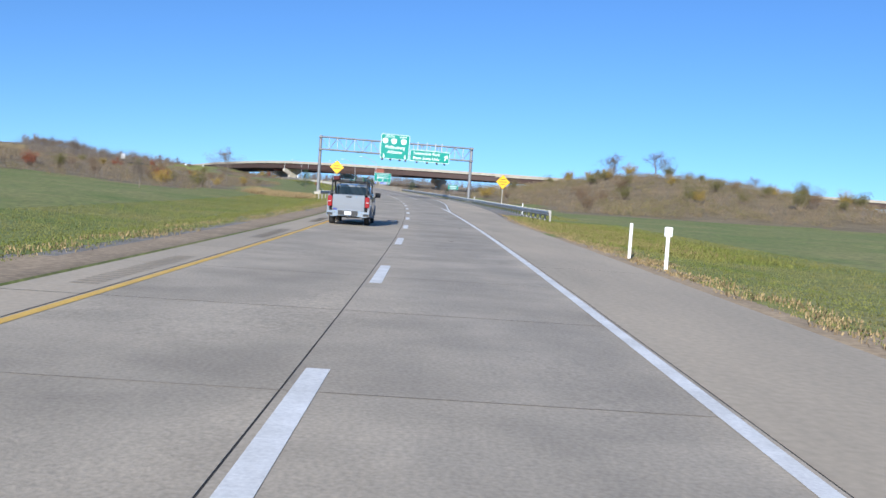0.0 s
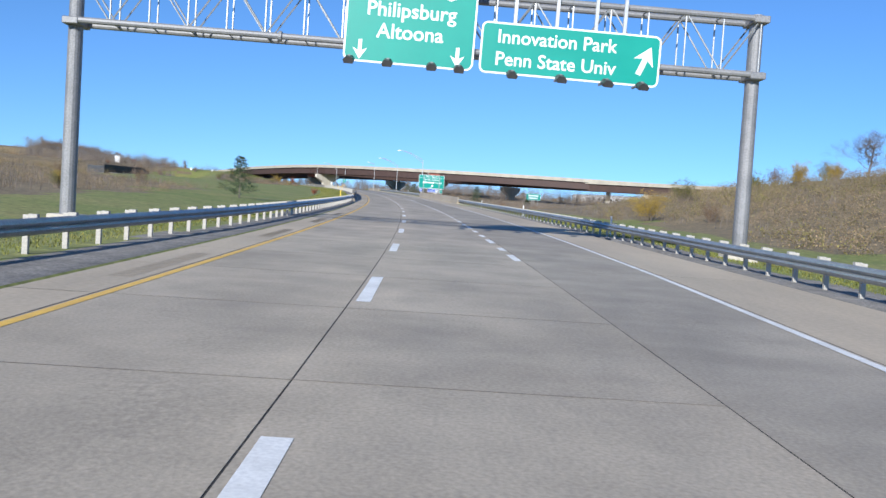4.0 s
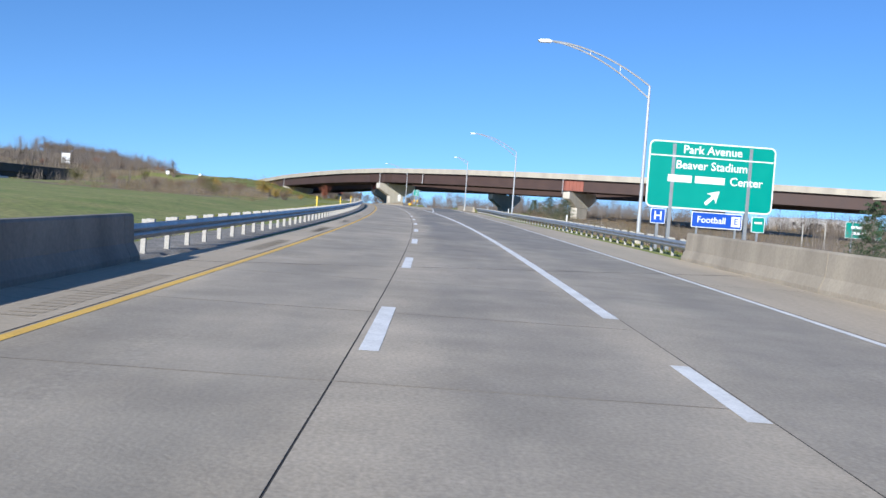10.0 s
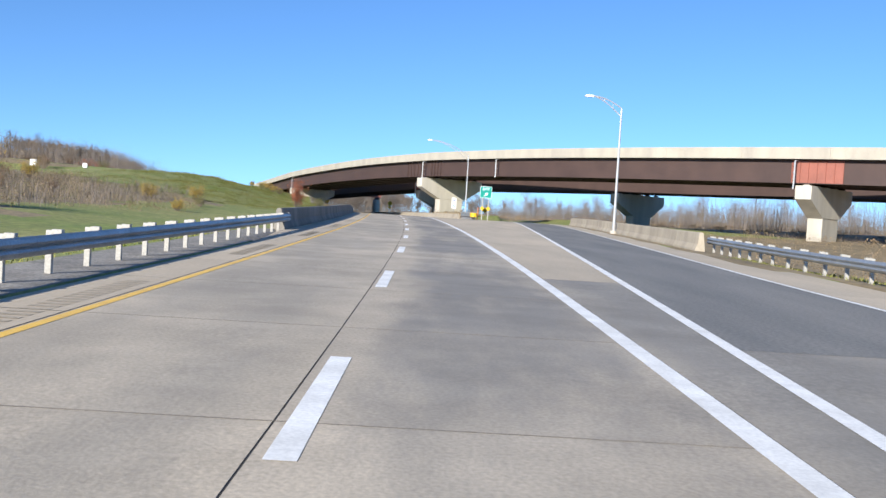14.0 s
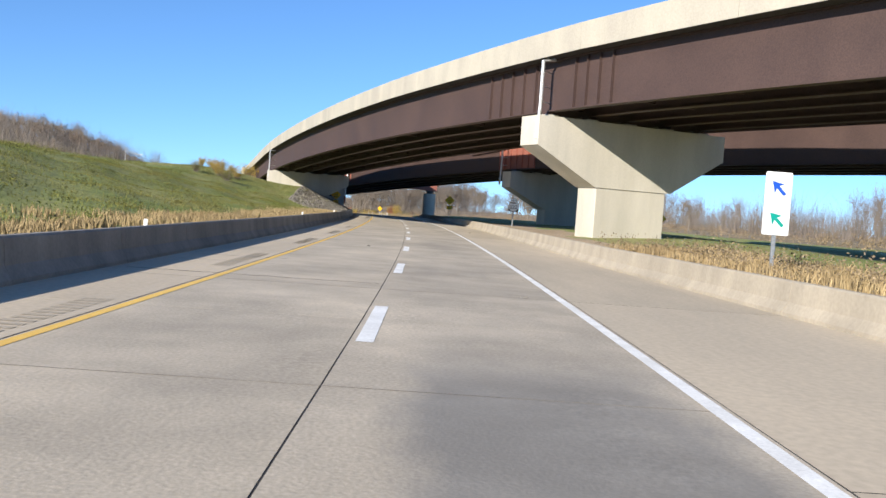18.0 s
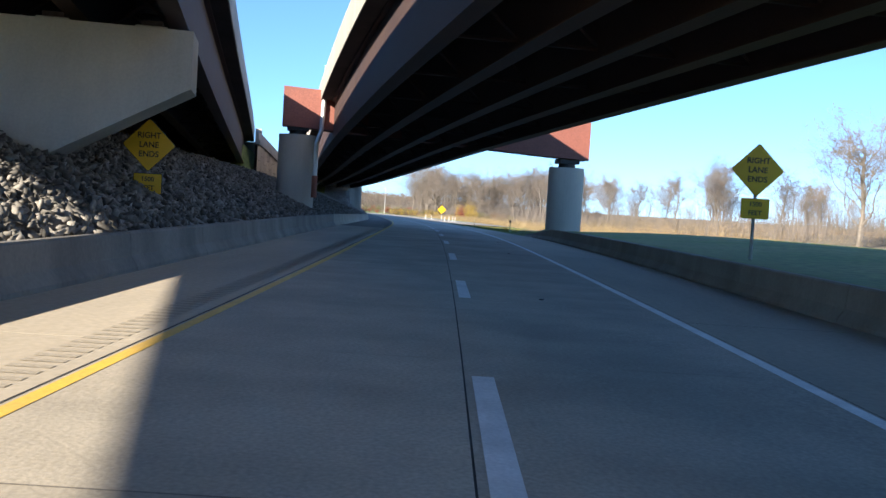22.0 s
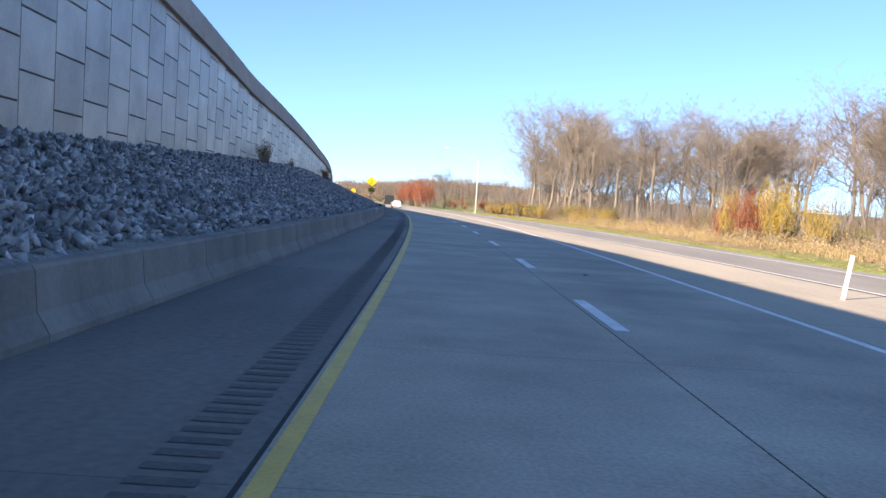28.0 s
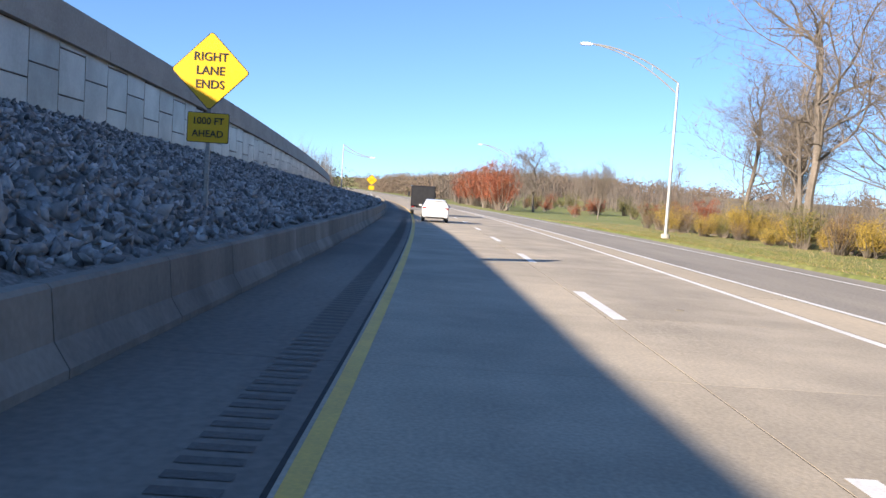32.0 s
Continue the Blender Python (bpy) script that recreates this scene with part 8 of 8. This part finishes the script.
def far_building(s, u, w, d, h, storeys, material, label, turn=0.0, pitched=False):
    b = thing("building", on_land(s, u, turn, 0.6), label, "building", "buildings in the distance")
    part("wall", Geo().box(-w / 2, 0, 0, w / 2, d, h, 0.02), material, b)
    if pitched:
        part("roof", Geo().prism([(-0.4, h + 0.004), (d + 0.4, h + 0.004), (d / 2, h + d * 0.28)], -w / 2 - 0.4, w / 2 + 0.4, 0), ROOF_GREY, b)
    else:
        part("roof", Geo().box(-w / 2 - 0.2, -0.2, h + 0.004, w / 2 + 0.2, d + 0.2, h + 0.45, 0.03), ROOF_GREY, b)
    n = max(3, int(w / 4))
    for k in range(storeys):
        for j in range(n):
            x = -w / 2 + (j + 0.5) * w / n
            z = 1.2 + k * (h - 0.6) / storeys
            q = part("window", Geo().box(x - 0.8, -0.05, z, x + 0.8, 0.0, z + 1.35, 0.01), GLASS, b)
            part("sill", Geo().box(x - 0.9, -0.12, z - 0.08, x + 0.9, -0.003, z - 0.004), ROOF_GREY, q)


far_building(662, 205, 34, 16, 7, 2, FACADE, "long pale two-storey building beyond the field", 0)
far_building(700, 240, 26, 14, 9, 2, FACADE, "pale low building beyond the field", 8)
far_building(600, 230, 40, 18, 6, 1, BRICK_RED, "long red-brown building beyond the field", -6)


def build_far_sign():
    g = float(land(430, 62))
    t = thing("highway_sign", place(430, 62, g), "green highway sign on posts beside the far ramp", "road sign", "green highway signs")
    board(t, 0, 3.6, 5.2, 2.2, SIGN_GREEN, SIGN_WHITE, 0.2, 0.06)
    bars(t, 0, 4.0, 3.6, 0.35, SIGN_WHITE)
    bars(t, 0, 3.2, 3.0, 0.35, SIGN_WHITE)
    for x in (-1.6, 1.6):
        leg(t, x, -0.8, 4.6, GALV, 0.09)
    for s, u in ((455, 70), (470, 74)):
        g = float(land(s, u))
        t = thing("utility_pole", place(s, u, g), "plain wooden utility pole in the low ground", "pole")
        part("pole", Geo().tube((0, 0, -0.8), (0, 0, 4.2), 0.14, 0.11, 10), POST_WOOD, t)


build_far_sign()


def build_debris():
    """Loose bits, cracks and a grate on the pavement."""
    g = thing("drain_grate", place(965, -5.55, 0.004), "dark iron drain grate in the shoulder beside the barrier", "grate")
    part("frame", Geo().box(-0.32, -0.62, -0.05, 0.32, -0.54, 0.006).box(-0.32, 0.54, -0.05, 0.32, 0.62, 0.006), BLACK, g)
    # solid black block between the bars, painting the shade of the hollow below
    part("pit", Geo().box(-0.31, -0.54, -0.08, 0.31, 0.54, 0.002), DARK_IN, g, "dark pit under the bars")
    for k in range(7):
        x = -0.27 + 0.09 * k
        part("bar", Geo().box(x - 0.012, -0.54, -0.05, x + 0.012, 0.54, 0.006), BLACK, g)
    rng = random.Random(15)
    for s, u in ((32.5, 1.9), (44.6, 2.7), (52, -0.6), (206, 1.2), (305, 1.5), (312, 2.4), (418, -1.2), (430, 2.2), (585, 2.9), (604, -1.5), (640, 5.2), (712, 1.6), (730, 2.4), (742, 2.9), (905, 1.3), (975, 2.5), (991, -2.0), (1018, 1.5)):
        t = thing("road_debris", place(s, u, 0.004, rng.uniform(0, 360)), "small scrap lying on the concrete", "debris", "scraps on the road")
        q = [(rng.uniform(0.05, 0.1) * math.cos(a), rng.uniform(0.03, 0.07) * math.sin(a)) for a in np.linspace(0, 5.4, 6)]
        part("scrap", Geo().prism(q, 0.0, rng.uniform(0.01, 0.025), 2), rng.choice((BLACK, BARRIER_DARK, BLACK)), t)
    cracks = thing("pavement_cracks", HERE, "thin dark cracks and patched joints across the concrete", "crack", kind="structure")
    def crack(s0, u0, s1, u1, w, seed):
        r = random.Random(seed)
        n = 22
        pts = [(s0 + (s1 - s0) * k / n + r.uniform(-0.07, 0.07), u0 + (u1 - u0) * k / n + r.uniform(-0.03, 0.03)) for k in range(n + 1)]
        gq = Geo()
        for k, (s, u) in enumerate(pts):
            ww = w * r.uniform(0.5, 1.5)
            gq.v += [tuple(spot(s - ww, u, 0.003)), tuple(spot(s + ww, u, 0.003))]
            if k:
                gq.f.append((2 * k - 2, 2 * k - 1, 2 * k + 1, 2 * k))
        part("crack", gq, JOINT, cracks)
    for i, a in enumerate(((47, -3.6, 47.3, -0.2, 0.03), (264.4, -5.2, 264.4, 3.6, 0.025), (264.4, 3.9, 264.4, 10.6, 0.025), (275, -5.2, 284, 10.6, 0.03), (331, -5.2, 340, 10.6, 0.03), (421, -5.0, 421, -0.2, 0.02), (426.5, -5.0, 426.5, 3.5, 0.02), (531.6, -5.8, 531.6, 3.6, 0.05), (540.9, -5.8, 540.2, 3.6, 0.05), (586, -5.8, 586, -0.2, 0.03), (592, -5.6, 592.4, -3.2, 0.02), (690, -6.0, 690, 3.6, 0.02), (760, -7, 760.3, 3.6, 0.02), (811, -7, 811, 3.6, 0.02), (905, 0, 906, 6.2, 0.02),)):
        crack(*a, 100 + i)


build_debris()
